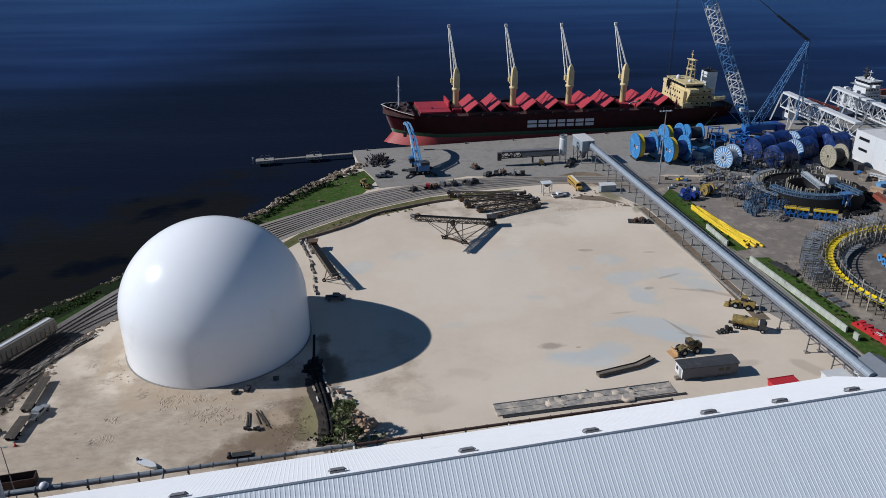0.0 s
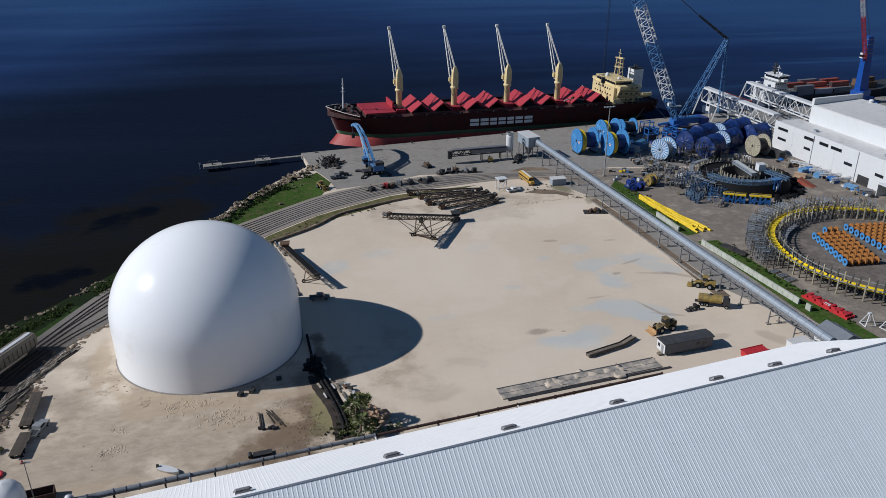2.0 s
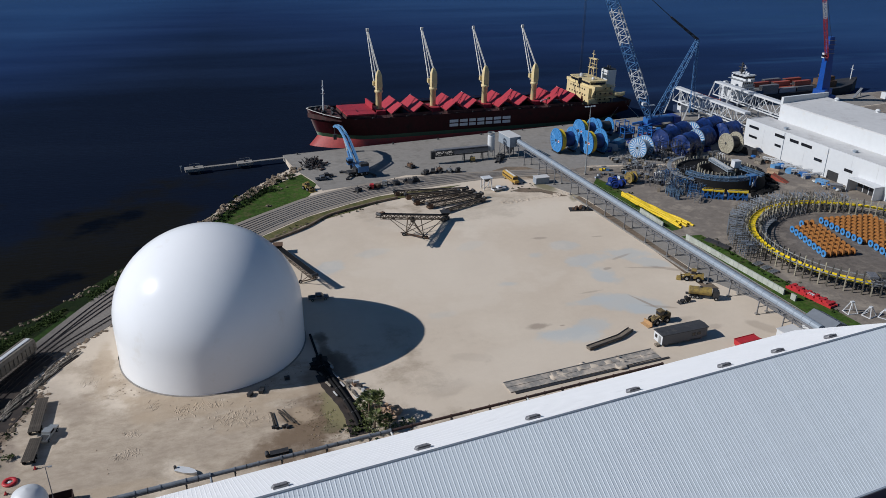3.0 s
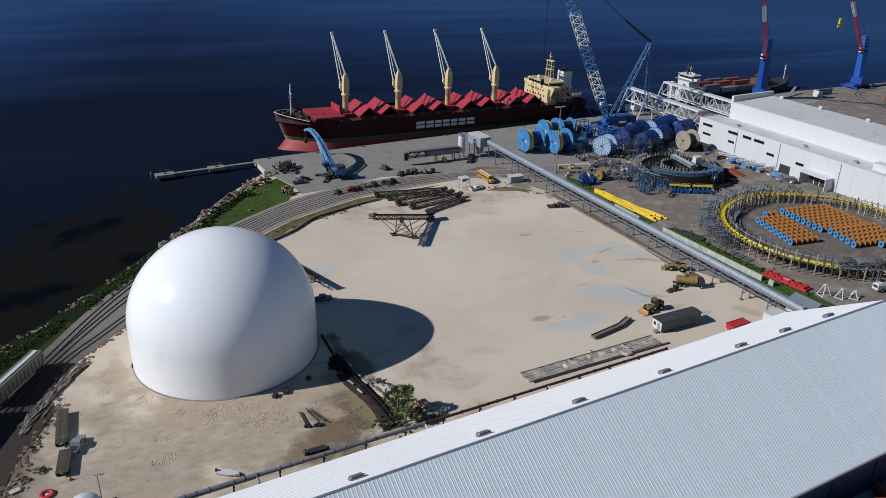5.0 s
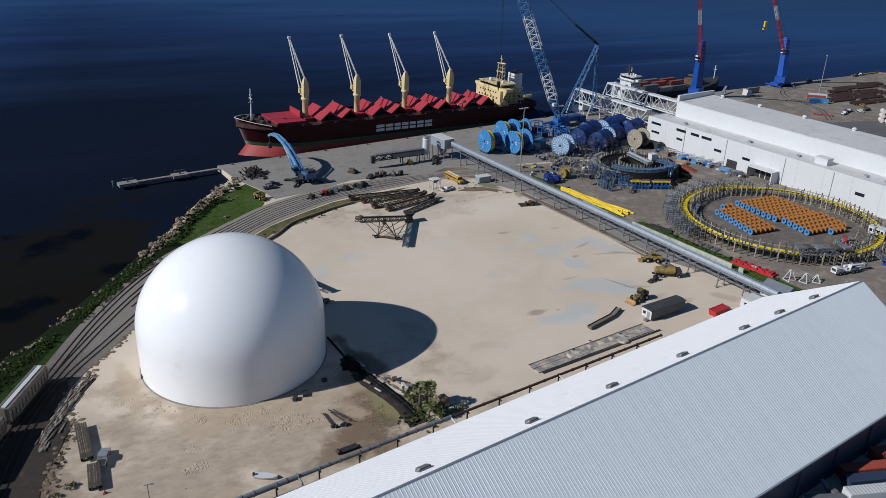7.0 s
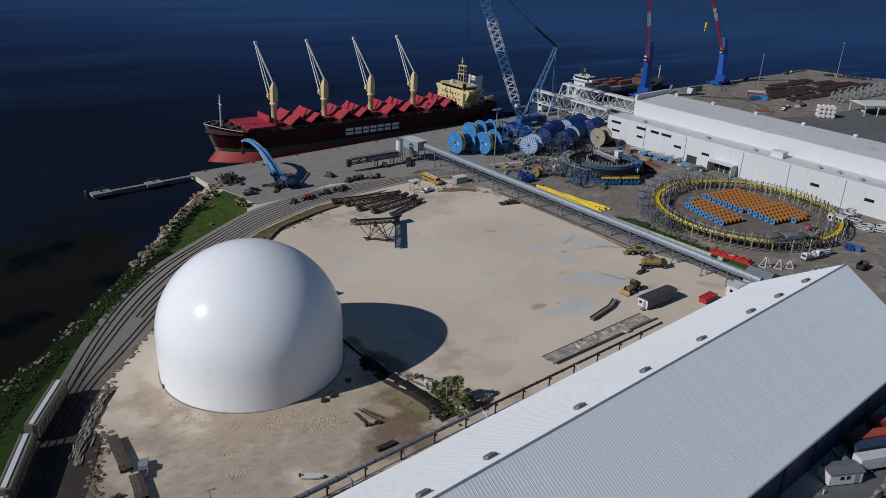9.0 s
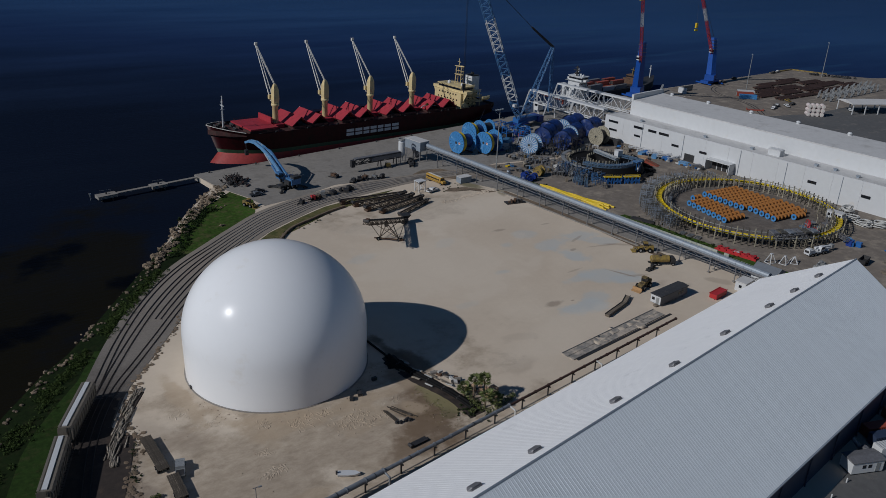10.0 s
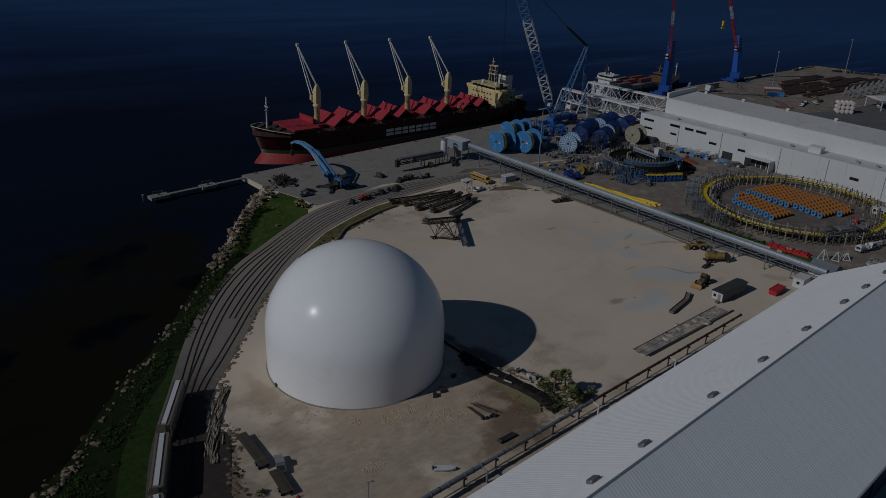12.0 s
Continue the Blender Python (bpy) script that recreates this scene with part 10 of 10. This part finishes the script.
part("tarp", lump(Geo(), (0, 0, 0.6), 2.4, random.Random(9), 0.55, 5, 10), TARP, bp, smooth=True)


# ---- supply vessel and container barge beyond the hall ----
ov = thing("supply_vessel", pose(196, 372, SEA, 0, 0, 10.3), "white offshore supply vessel moored behind the gantries", "ship")
part("hull", Geo().loft([[(x, -w, z1), (x, w, z1), (x, w * 0.9, -1.5), (x, -w * 0.9, -1.5)] for x, w, z1 in ((-26, 6.5, 3.4), (-4, 7.5, 3.4), (14, 7.5, 5.5), (24, 4.5, 7.0), (29, 0.3, 8.0))]), NAVY_WALL, ov)
part("lower_house", Geo().box((12, 0, 5.2), (11.5, 12.0, 4.4)), WHITE_PAINT, ov)
part("middle_house", Geo().box((12.5, 0, 9.6), (9.2, 10.5, 2.8)), WHITE_PAINT, ov)
part("upper_house", Geo().box((13, 0, 12.4), (7.4, 9.0, 3.2)), WHITE_PAINT, ov)
for z, w, d in ((9.6, 10.6, 12.3), (12.4, 8.6, 10.6), (15.6, 7.8, 13.4)):
    part("deck_edge", Geo().box((12.6, 0, z - 0.1), (w, d, 0.2)), GALV, ov)
for z, y in ((7.2, -6.03), (10.8, -5.28), (13.8, -4.53)):
    for k in range(5):
        part("porthole", Geo().box((9.6 + 1.5 * k, y, z), (0.8, 0.08, 0.7)), GLASS, ov)
br = part("bridge", Geo().box((13.4, 0, 15.7), (6, 10.0, 2.6)).box((13.0, 0, 15.7), (2.6, 15.0, 1.3)).box((13.4, 0, 18.3), (6.8, 11.5, 0.3)), WHITE_PAINT, ov)
part("bridge_window", Geo().box((13.4, 0, 16.7), (6.1, 10.1, 1.1)), GLASS, br)
part("mast", Geo().tube((11.5, 0, 18.6), (11.5, 0, 24.6), 0.5, 8).beam((11.5, -2.6, 22.0), (11.5, 2.6, 22.0), 0.4).beam((11.5, -1.6, 23.6), (11.5, 1.6, 23.6), 0.35).box((11.5, 0, 19.8), (2.0, 2.0, 1.0)), DARK, ov)
part("signal_mast", Geo().tube((15.5, 2, 18.5), (15.5, 2, 22.4), 0.25, 6).beam((15.5, 0.5, 21.2), (15.5, 3.5, 21.2), 0.2), WHITE_PAINT, ov)
for y in (-4.0, 4.0):
    part("funnel", Geo().loft([[(5.2 + dx * k, y + dy * k, z) for dx, dy in ((-1.3, -1), (1.3, -1), (1.3, 1), (-1.3, 1))] for k, z in ((1.0, 5.0), (0.9, 13.6), (0.7, 14.4))]), WHITE_PAINT, ov)
for k in range(4):
    part("radar_dome", Geo().lathe([(0.6, 0), (0.8, 0.6), (0.5, 1.2), (0.05, 1.4)], 10), WHITE_PAINT, ov, m=pose(12.4 + k * 1.1, -4.4 + 2.8 * k, 18.6))
rail_g = Geo()
for z, w, d in ((9.7, 10.4, 12.0), (12.5, 8.4, 10.4)):
    for s in (-1, 1):
        rail_g.beam((12.6 - w / 2, s * d / 2, z + 1.0), (12.6 + w / 2, s * d / 2, z + 1.0), 0.09)
        for k in range(8):
            rail_g.beam((12.6 - w / 2 + w * k / 7, s * d / 2, z), (12.6 - w / 2 + w * k / 7, s * d / 2, z + 1.0), 0.08)
part("railing", rail_g, WHITE_PAINT, ov, kind="stuff")
part("deck_crane", Geo().truss((-16, 2, 10.5), (-3, -3, 6.0), 1.0, 0.9, 1.6, 0.18).tube((-3, -3, 3.4), (-3, -3, 6.4), 0.6, 8), BOX_RED, ov, "red lattice deck crane")

bg = thing("container_barge", pose(261, 395.0, SEA, 0, 0, 10.3), "dark container feeder loaded with red and grey boxes", "ship")
part("hull", Geo().loft([[(x, -w, z1), (x, w, z1), (x, w * 0.9, -1.5), (x, -w * 0.9, -1.5)] for x, w, z1 in ((-38, 8.5, 4.5), (20, 9, 4.5), (32, 6.5, 5.5), (42, 0.4, 7.5))]), DARK, bg)
part("deckhouse", Geo().box((17, 0, 4.5), (7, 11, 3.4)).box((17.5, 0, 7.9), (5, 8, 2.4)), RUST, bg)
part("bridge_window", Geo().box((17.5, 0, 8.7), (5.1, 8.1, 0.9)), GLASS, bg)
part("house_mast", Geo().tube((17, 0, 10.3), (17, 0, 15.5), 0.35, 6, 0.2).beam((17, -2, 13.5), (17, 2, 13.5), 0.25).beam((15.5, 0, 10.3), (17, 0, 14.5), 0.2), DULL_YELLOW, bg)
part("foremast", Geo().tube((37, 0, 6.5), (37, 0, 15.0), 0.3, 6).beam((37, -1.2, 12.5), (37, 1.2, 12.5), 0.2), WHITE_PAINT, bg)
cbox = {k: Geo().box((0, 0, 0), (12.0, 2.4, 2.55)).mesh("container", m) for k, m in (("r", BOX_RED), ("g", STEEL), ("o", ORANGE), ("w", GALV))}
for i, x in enumerate((-31, -18, -5)):
    for j in range(6):
        for z in range(2 if (i + j) % 3 == 0 else 1):
            c = thing("shipping_container", Matrix(), "stacked steel shipping container aboard the feeder", "container", "containers aboard")
            c.matrix_basis = pose(261, 395.0, SEA, 0, 0, 10.3) @ pose(x, -6.25 + 2.5 * j, 4.5 + 2.6 * z)
            body = part("body", rnd.choice((cbox["r"], cbox["r"], cbox["g"], cbox["g"], cbox["w"])), None, c)
            part("door", Geo().box((-6.03, 0, 0.15), (0.06, 2.2, 2.3)), DARK, c)


# ---- mobile harbour cranes ----
def harbour_crane(foot, top, tip, hook, label):
    c = thing("harbour_crane", Matrix(), label, "harbour crane", "harbour cranes")
    f, t, q = Vector((*foot, 0)), Vector(top), Vector(tip)
    part("undercarriage", Geo().box((f.x, f.y, 0.9), (15, 6, 2.0), 10.3), HARBOUR_BLUE, c)
    for s in (-1, 1):
        for e in (-5, -2.5, 0, 2.5, 5):
            part("axle_wheel", Geo().tube((f.x + e, f.y + s * 3.2, 0.8), (f.x + e, f.y + s * 2.4, 0.8), 0.8, 10), RUBBER, c)
        part("stabiliser", Geo().beam((f.x - 6 * s, f.y - 7, 0.9), (f.x - 6 * s, f.y + 7, 0.9), 0.8), HARBOUR_BLUE, c)
    part("slewing_house", Geo().box((f.x, f.y, 3.0), (9.5, 6.5, 3.8), 30), HARBOUR_BLUE, c)
    d = (t - Vector((f.x, f.y, 6)))
    rings = []
    for z, w in ((0.0, 2.4), (0.55, 1.9), (1.0, 1.4)):
        p = Vector((f.x, f.y, 6)) + d * z
        rings.append([p + Vector((a * w, b * w, 0)) for a, b in ((-1, -1), (1, -1), (1, 1), (-1, 1))])
    part("tower", Geo().loft(rings), HARBOUR_BLUE, c)
    p = Vector((f.x, f.y, 6)) + d * 0.62
    cabn = part("tower_cab", Geo().box((p.x - 2.6, p.y - 0.8, p.z), (2.4, 2.2, 2.6)), WHITE_PAINT, c)
    part("cab_glass", Geo().box((p.x - 2.6, p.y - 0.8, p.z + 0.6), (2.45, 2.25, 1.2)), GLASS, cabn)
    for k in range(4):
        pp = Vector((f.x, f.y, 6)) + d * (0.7 + 0.08 * k)
        part("platform", Geo().box((pp.x, pp.y, pp.z), (4.0, 4.0, 0.2)), STEEL, c)
    b0 = Vector((f.x, f.y, 6)) + d * 0.55
    n = 6
    for k in range(n):
        part("boom_section", Geo().truss(b0.lerp(q, k / n), b0.lerp(q, (k + 1) / n), 1.5, 1.3, 2.2, 0.15), BOOM_RED if k not in (3, 5) else WHITE_PAINT, c, kind="stuff")
    part("hoist_wire", Geo().tube(t, q, 0.1, 4), DARK, c)
    part("hook_block", Geo().box((hook[0], hook[1], hook[2]), (1.6, 1.2, 3.2)).box((hook[0], hook[1], hook[2] - 2.0), (2.6, 0.8, 1.2)), YELLOW, c)
    part("hook_wire", Geo().tube((hook[0], hook[1], hook[2] + 3), q, 0.05, 4), DARK, c)


harbour_crane((257.5, 372.0), (251.5, 366.0, 36.0), (220.0, 340.0, 74.0), (221.0, 341.0, 66.0), "deep blue harbour crane with a red and white lattice boom")
harbour_crane((340.5, 385.0), (345.5, 392.0, 31.0), (309.5, 380.0, 70.0), (309.0, 377.0, 41.0), "blue harbour crane with a red and white boom and yellow hook")

# ---- far terminal: pipe stacks, boxes, vehicles ----
def pipe_stack(x, y, length, width, rz):
    c = thing("pipe_stack", pose(x, y, 0.02, 0, 0, rz), "long stack of dark rusty steel pipes", "pipe stack", "pipe stacks of the terminal")
    n = max(3, int(width / 1.05))
    pm = Geo().tube((-length / 2, 0, 0), (length / 2, 0, 0), 0.46, 8).mesh("pipe", DARK_RUST)
    for k in range(n):
        part("pipe", pm, None, c, m=pose(rnd.uniform(-1.6, 1.6), -width / 2 + 1.05 * k, 0.62))
    for e in (-0.35, 0, 0.35):
        part("bearer", Geo().box((length * e, 0, 0), (0.3, width, 0.16)), TIMBER, c)


for x, y, l, w, rz in [(346, 341, 20, 9, 3), (358, 350, 22, 9, 3), (370, 342, 22, 10, 3), (352, 330, 18, 8, 3), (384, 353, 24, 10, 3), (398, 345, 22, 10, 3), (394, 366, 22, 8, 3), (418, 360, 24, 9, 3), (414, 349, 22, 9, 3), (380, 366, 20, 8, 3), (432, 352, 20, 9, 3), (408, 371, 20, 8, 3), (372, 331, 20, 7, 3), (396, 335, 20, 7, 3), (420, 338, 20, 7, 3), (442, 344, 18, 8, 3), (366, 360, 18, 7, 3)]:
    pipe_stack(x, y, l, w, rz)
for k in range(16):
    x, y = 372 + (k % 8) * 9.5 + (k // 8) * 5, 312 + (k // 8) * 9 + (k % 8) * 1.3
    rk = thing("steel_cradle", pose(x, y, 0.02, 0, 0, 20), "grey steel cradle frame on the terminal", "cradle", "cradle frames of the terminal")
    for dx in (-2.2, 0, 2.2):
        part("upright", Geo().beam((dx, -1.6, 0), (dx + 0.8, -1.2, 5.0), 0.3).beam((dx, 1.6, 0), (dx + 0.8, 1.2, 5.0), 0.3), GALV, rk)
    part("sill", Geo().box((0, -1.6, 0), (6, 0.4, 0.5)).box((0, 1.6, 0), (6, 0.4, 0.5)), GALV, rk)
    part("tie", Geo().beam((-2, -1.2, 3), (3, -1.2, 3.2), 0.25).beam((-2, 1.2, 3), (3, 1.2, 3.2), 0.25), GALV, rk)
roll = Geo()
prl = Geo().tube((-2.2, 0, 0), (2.2, 0, 0), 1.25, 14).mesh("roll", PINK_WHITE)
rolls = thing("coated_pipe_stack", pose(324.5, 288.5, 0, 0, 0, 50), "stack of white coated pipe ends", "pipe stack")
for lay in range(3):
    for k in range(4):
        part("pipe", prl, None, rolls, m=pose(0, -3.9 + 2.6 * k, 1.25 + 2.45 * lay))
        part("end_ring", Geo().tube((-2.3, -3.9 + 2.6 * k, 1.25 + 2.45 * lay), (-2.2, -3.9 + 2.6 * k, 1.25 + 2.45 * lay), 0.7, 12), PALE_CREAM, rolls)
rest = thing("coated_pipe_stack", pose(333.0, 294.0, 0, 0, 0, 50), "dark pipe bundle beside the coated pipes", "pipe stack")
for k in range(6):
    part("pipe", Geo().tube((-5, -3 + 1.3 * k, 1.0), (5, -3 + 1.3 * k, 1.0), 0.62, 8), DARK_RUST, rest)
    part("pipe", Geo().tube((-5, -2.4 + 1.3 * k, 2.1), (5, -2.4 + 1.3 * k, 2.1), 0.6, 8), BOX_RED if k % 3 == 0 else DARK_RUST, rest)
for x, y, rz, mat, lab in [(325.0, 338.5, -40, LIGHT_REEL, "bright blue covered container"), (330.0, 345.0, -38, BOX_RED, "red shipping container"), (335.5, 349.0, -38, WHITE_PAINT, "white office container")]:
    c = thing("shipping_container", pose(x, y, 0.02, 0, 0, rz), lab + " on the far terminal", "container", "containers of the terminal")
    part("body", Geo().box((0, 0, 0.1), (11, 2.6, 2.7)), mat, c)
    part("door", Geo().box((-5.53, 0, 0.25), (0.06, 2.3, 2.3)), GALV, c)
rack = thing("flat_rack", pose(301.0, 313.0, -0.05, 0, 0, -38), "low red steel flat rack on the far terminal", "flat rack")
part("deck", Geo().box((0, 0, 0.15), (10.0, 2.4, 0.4)), BOX_RED, rack)
for x in (-4.9, 4.9):
    part("end_frame", Geo().box((x, 0, 0.55), (0.2, 2.4, 0.7)), BOX_RED, rack)
for k, (x, y, rz, mat) in enumerate([(316, 311, 20, WHITE_PAINT), (320, 313.5, 25, DARK), (324.5, 315, 20, GALV), (330, 312, 60, WHITE_PAINT), (338, 314, 10, DARK), (344, 322, 70, DULL_YELLOW), (424, 396, 10, DARK), (431, 397.5, 12, GALV), (360, 288, 40, WHITE_PAINT), (366, 283, 30, DARK), (374, 286, 40, WHITE_PAINT), (352, 383, 10, DARK), (372, 390, 8, DARK)]):
    pickup(pose(x, y, 0.04, 0, 0, rz), mat, ("pale" if mat in (WHITE_PAINT, GALV) else "dark" if mat is DARK else "bright") + " pickup truck parked on the far terminal")
for k in range(22):
    x, y = 450 + 16 * (k / 21) + rnd.uniform(-2, 2), 380 - 24 * (k / 21) + rnd.uniform(-2, 2)
    if 8 < k < 12:
        continue
    b = thing("dark_boulder", pose(x, y, 0), "dark fender block on the terminal's edge", "fender block", "fender blocks")
    part("block", lump(Geo(), (0, 0, 0.7), rnd.uniform(1.2, 2.0), rnd, 0.6, 3, 6), DARK, b)
    part("chain", Geo().beam((0, 0, 1.0), (2.0, 1.0, 0.2), 0.2), RUST, b)
g = thing("edge_kerb", Matrix(), "yellow painted kerb at the terminal's tip", "kerb", kind="structure")
for a, b in (((422, 397.4), (453, 401.0)), ((453, 401.0), (464, 377))):
    n = 8
    for k in range(n):
        p, q = Vector(a).lerp(Vector(b), k / n), Vector(a).lerp(Vector(b), (k + 0.95) / n)
        part("kerb_stone", Geo().beam((*p, 0.4), (*q, 0.4), 1.4, 0.8), DULL_YELLOW, g)
lamp_pole(pose(345.2, 356.6, 0, 0, 0, 40), 25.0, "tall slim light pole on the far terminal")
lamp_pole(pose(448.6, 370.8, 0, 0, 0, 40), 26.0, "tall slim light pole at the terminal's tip")
bw = thing("barrier_wall", pose(303, 372.5, 0, 0, 0, 8), "low tan concrete wall on the far quay", "wall")
part("wall", Geo().box((0, 0, 0), (15, 1.0, 3.6)), CONCRETE, bw)
part("return_wall", Geo().box((-7.5, -3, 0), (1.2, 6, 3.6)), WHITE_PAINT, bw)
ramp_ = thing("gangway", pose(284, 374, 0, 0, 0, 0), "pale steel gangway leaning by the far quay", "gangway")
part("deck", Geo().beam((-6, -2, 0.6), (4, 5, 4.2), 1.4, 0.4), GALV, ramp_)
part("stand", Geo().box((2.8, 4.0, 0), (0.6, 0.6, 3.6)), GALV, ramp_)
shed = thing("open_shed", pose(366, 283.0, 0, 0, 0, -22), "open-sided grey metal shed on the far terminal", "shed")
part("roof", Geo().add([(x, y, z) for x in (-14, 14) for y, z in ((-8, 6.2), (-8, 6.5), (0, 8.0), (8, 6.5), (8, 6.2))], [(4, 3, 2, 1, 0), (5, 6, 7, 8, 9)] + [(i, (i + 1) % 5, (i + 1) % 5 + 5, i + 5) for i in range(5)]), GREY_ROOF, shed)
for x in (-13, -4.5, 4.5, 13):
    for y in (-7.5, 7.5):
        part("column", Geo().box((x, y, 0), (0.5, 0.5, 6.3)), WHITE_PAINT, shed)
rail_line = [Vector(p) for p in curve_points([(296, 303), (310, 322), (316, 340), (318, 356), (330, 372), (352, 379)], 3.0)]
crane_rail = thing("crane_rail", Matrix(), "curved rail track on the far terminal", "rail track", kind="structure")
for s in (-1.2, 1.2):
    part("rail", sweep(Geo(), offset_line(rail_line, s), [(-0.2, 0.0), (0.2, 0.0), (0.2, 0.12), (-0.2, 0.12)]), DARK, crane_rail)

# ---- south-east corner beyond the warehouse ----
def container(x, y, rz, mat, label, z=0.03, length=12.2):
    c = thing("shipping_container", pose(x, y, z, 0, 0, rz), label, "container", "containers by the warehouse")
    part("body", Geo().box((0, 0, 0.1), (length, 2.44, 2.5)), mat, c)
    for s in (-1, 1):
        rib = Geo()
        for k in range(20):
            rib.box((-length / 2 + 0.4 + (length - 0.8) * k / 19, s * 1.25, 0.2), (0.14, 0.06, 2.3))
        part("corrugation", rib, mat, c)
    part("door", Geo().box((-length / 2 - 0.03, 0, 0.2), (0.06, 2.2, 2.3)), mat, c)
    return c


office2 = thing("site_office", Matrix.Translation((38.0, 71.2, 0)) @ pose(0, 0, 0, 0, 0, -18), "small white site office with a grey felt roof", "site office")
body = part("body", Geo().box((0, 0, 0.4), (7.6, 3.6, 2.8)), WHITE_PAINT, office2)
part("roof", Geo().add([(x, y, z) for x in (-4.0, 4.0) for y, z in ((-2.0, 3.1), (-2.0, 3.25), (0, 3.6), (2.0, 3.25), (2.0, 3.1))], [(4, 3, 2, 1, 0), (5, 6, 7, 8, 9)] + [(i, (i + 1) % 5, (i + 1) % 5 + 5, i + 5) for i in range(5)]), STEEL, office2)
for x in (-1.0, 0.4):
    part("window", Geo().box((x, -1.83, 1.6), (0.8, 0.06, 0.8)), GLASS, body)
part("door", Geo().box((2.4, -1.83, 0.5), (1.0, 0.06, 2.1)), GALV, body)
part("base_skirt", Geo().box((0, 0, 0), (7.4, 3.4, 0.4)), DARK, office2)
wt = thing("box_trailer", Matrix.Translation((49.6, 69.8, 0)) @ pose(0, 0, 0, 0, 0, -14), "white ribbed box trailer parked by the warehouse", "trailer")
part("body", Geo().box((0, 0, 1.2), (13.4, 2.5, 2.7)), WHITE_PAINT, wt)
rib = Geo()
for k in range(18):
    rib.box((-6.2 + k * 0.73, 0, 3.9), (0.12, 2.4, 0.06))
part("roof_ribs", rib, GALV, wt)
for x in (-4.6, -3.3):
    for s in (-1, 1):
        wheel(wt, x, s * 1.0, 0.5, 0.4)
part("chassis", Geo().box((0, 0, 0.8), (12.5, 1.2, 0.4)), DARK, wt)
container(55.2, 76.4, -14, BOX_RED, "rust red shipping container beside the warehouse")
container(52.0, 74.0, -14, NAVY_WALL, "dark blue-grey shipping container beside the warehouse", length=9)
container(66.0, 78.0, -14, BOX_RED, "rust red shipping container beside the warehouse")
container(52.0, 64.0, -14, GALV, "grey shipping container beside the warehouse")
container(60.0, 68.4, -14, WHITE_PAINT, "white shipping container beside the warehouse")
for k, u in enumerate((182.0, 210.4)):
    p = RU * (U0 + u) + RV * (RIDGE_V - HALF - 2.4)
    fan = thing("dust_blower", pose(p.x, p.y, 0, 0, 0, 12.7 + 90), "grey dust blower with a bent duct at the warehouse wall", "blower", "blowers along the wall")
    part("casing", Geo().tube((-0.8, -0.6, 1.4), (-0.8, 0.6, 1.4), 1.0, 16), STEEL, fan)
    part("duct", Geo().tube((0.2, 0, 1.6), (2.0, 0, 3.0), 0.5, 12, 0.4), STEEL, fan)
    part("plinth", Geo().box((-0.6, 0, 0), (2.4, 1.8, 0.4)), CONCRETE, fan)
for k in range(9):
    p = RU * (U0 + 140 + k * 7.5) + RV * (RIDGE_V - HALF - 4.6)
    bl = thing("wall_bollard", pose(p.x, p.y, 0), "white steel guard bollard along the warehouse", "bollard", "guard bollards")
    part("post", Geo().tube((0, 0, 0), (0, 0, 1.1), 0.14, 8), WHITE_PAINT, bl)
    part("cap", Geo().lathe([(0.14, 1.1), (0.1, 1.18), (0.02, 1.2)], 8), WHITE_PAINT, bl)
# dark asphalt also stands in for the shade along the warehouse wall
sheet("earth_strip", [tuple((WU * u + WV * v).xy) for u, v in ((15, 62), (112, 63), (112, 52), (70, 50), (60, 40), (0, 40), (0, 60))], 0.045, DARK_ASPHALT, "dark asphalt yard beside the warehouse, the wall's shade put into its tone", "ground", drop=0.4)
for k in range(14):
    x, y = rnd.uniform(34, 62), rnd.uniform(58, 66)
    it = thing("pallet_load", pose(x, y, 0.05, 0, 0, rnd.uniform(0, 90)), "small load on a pallet beside the warehouse", "pallet", "pallets by the warehouse")
    part("pallet", Geo().box((0, 0, 0), (1.2, 1.0, 0.14)), TIMBER, it)
    part("load", Geo().box((0, 0, 0.14), (1.0, 0.9, rnd.uniform(0.3, 1.0))), rnd.choice((RUST, GALV, DARK, CONCRETE)), it)
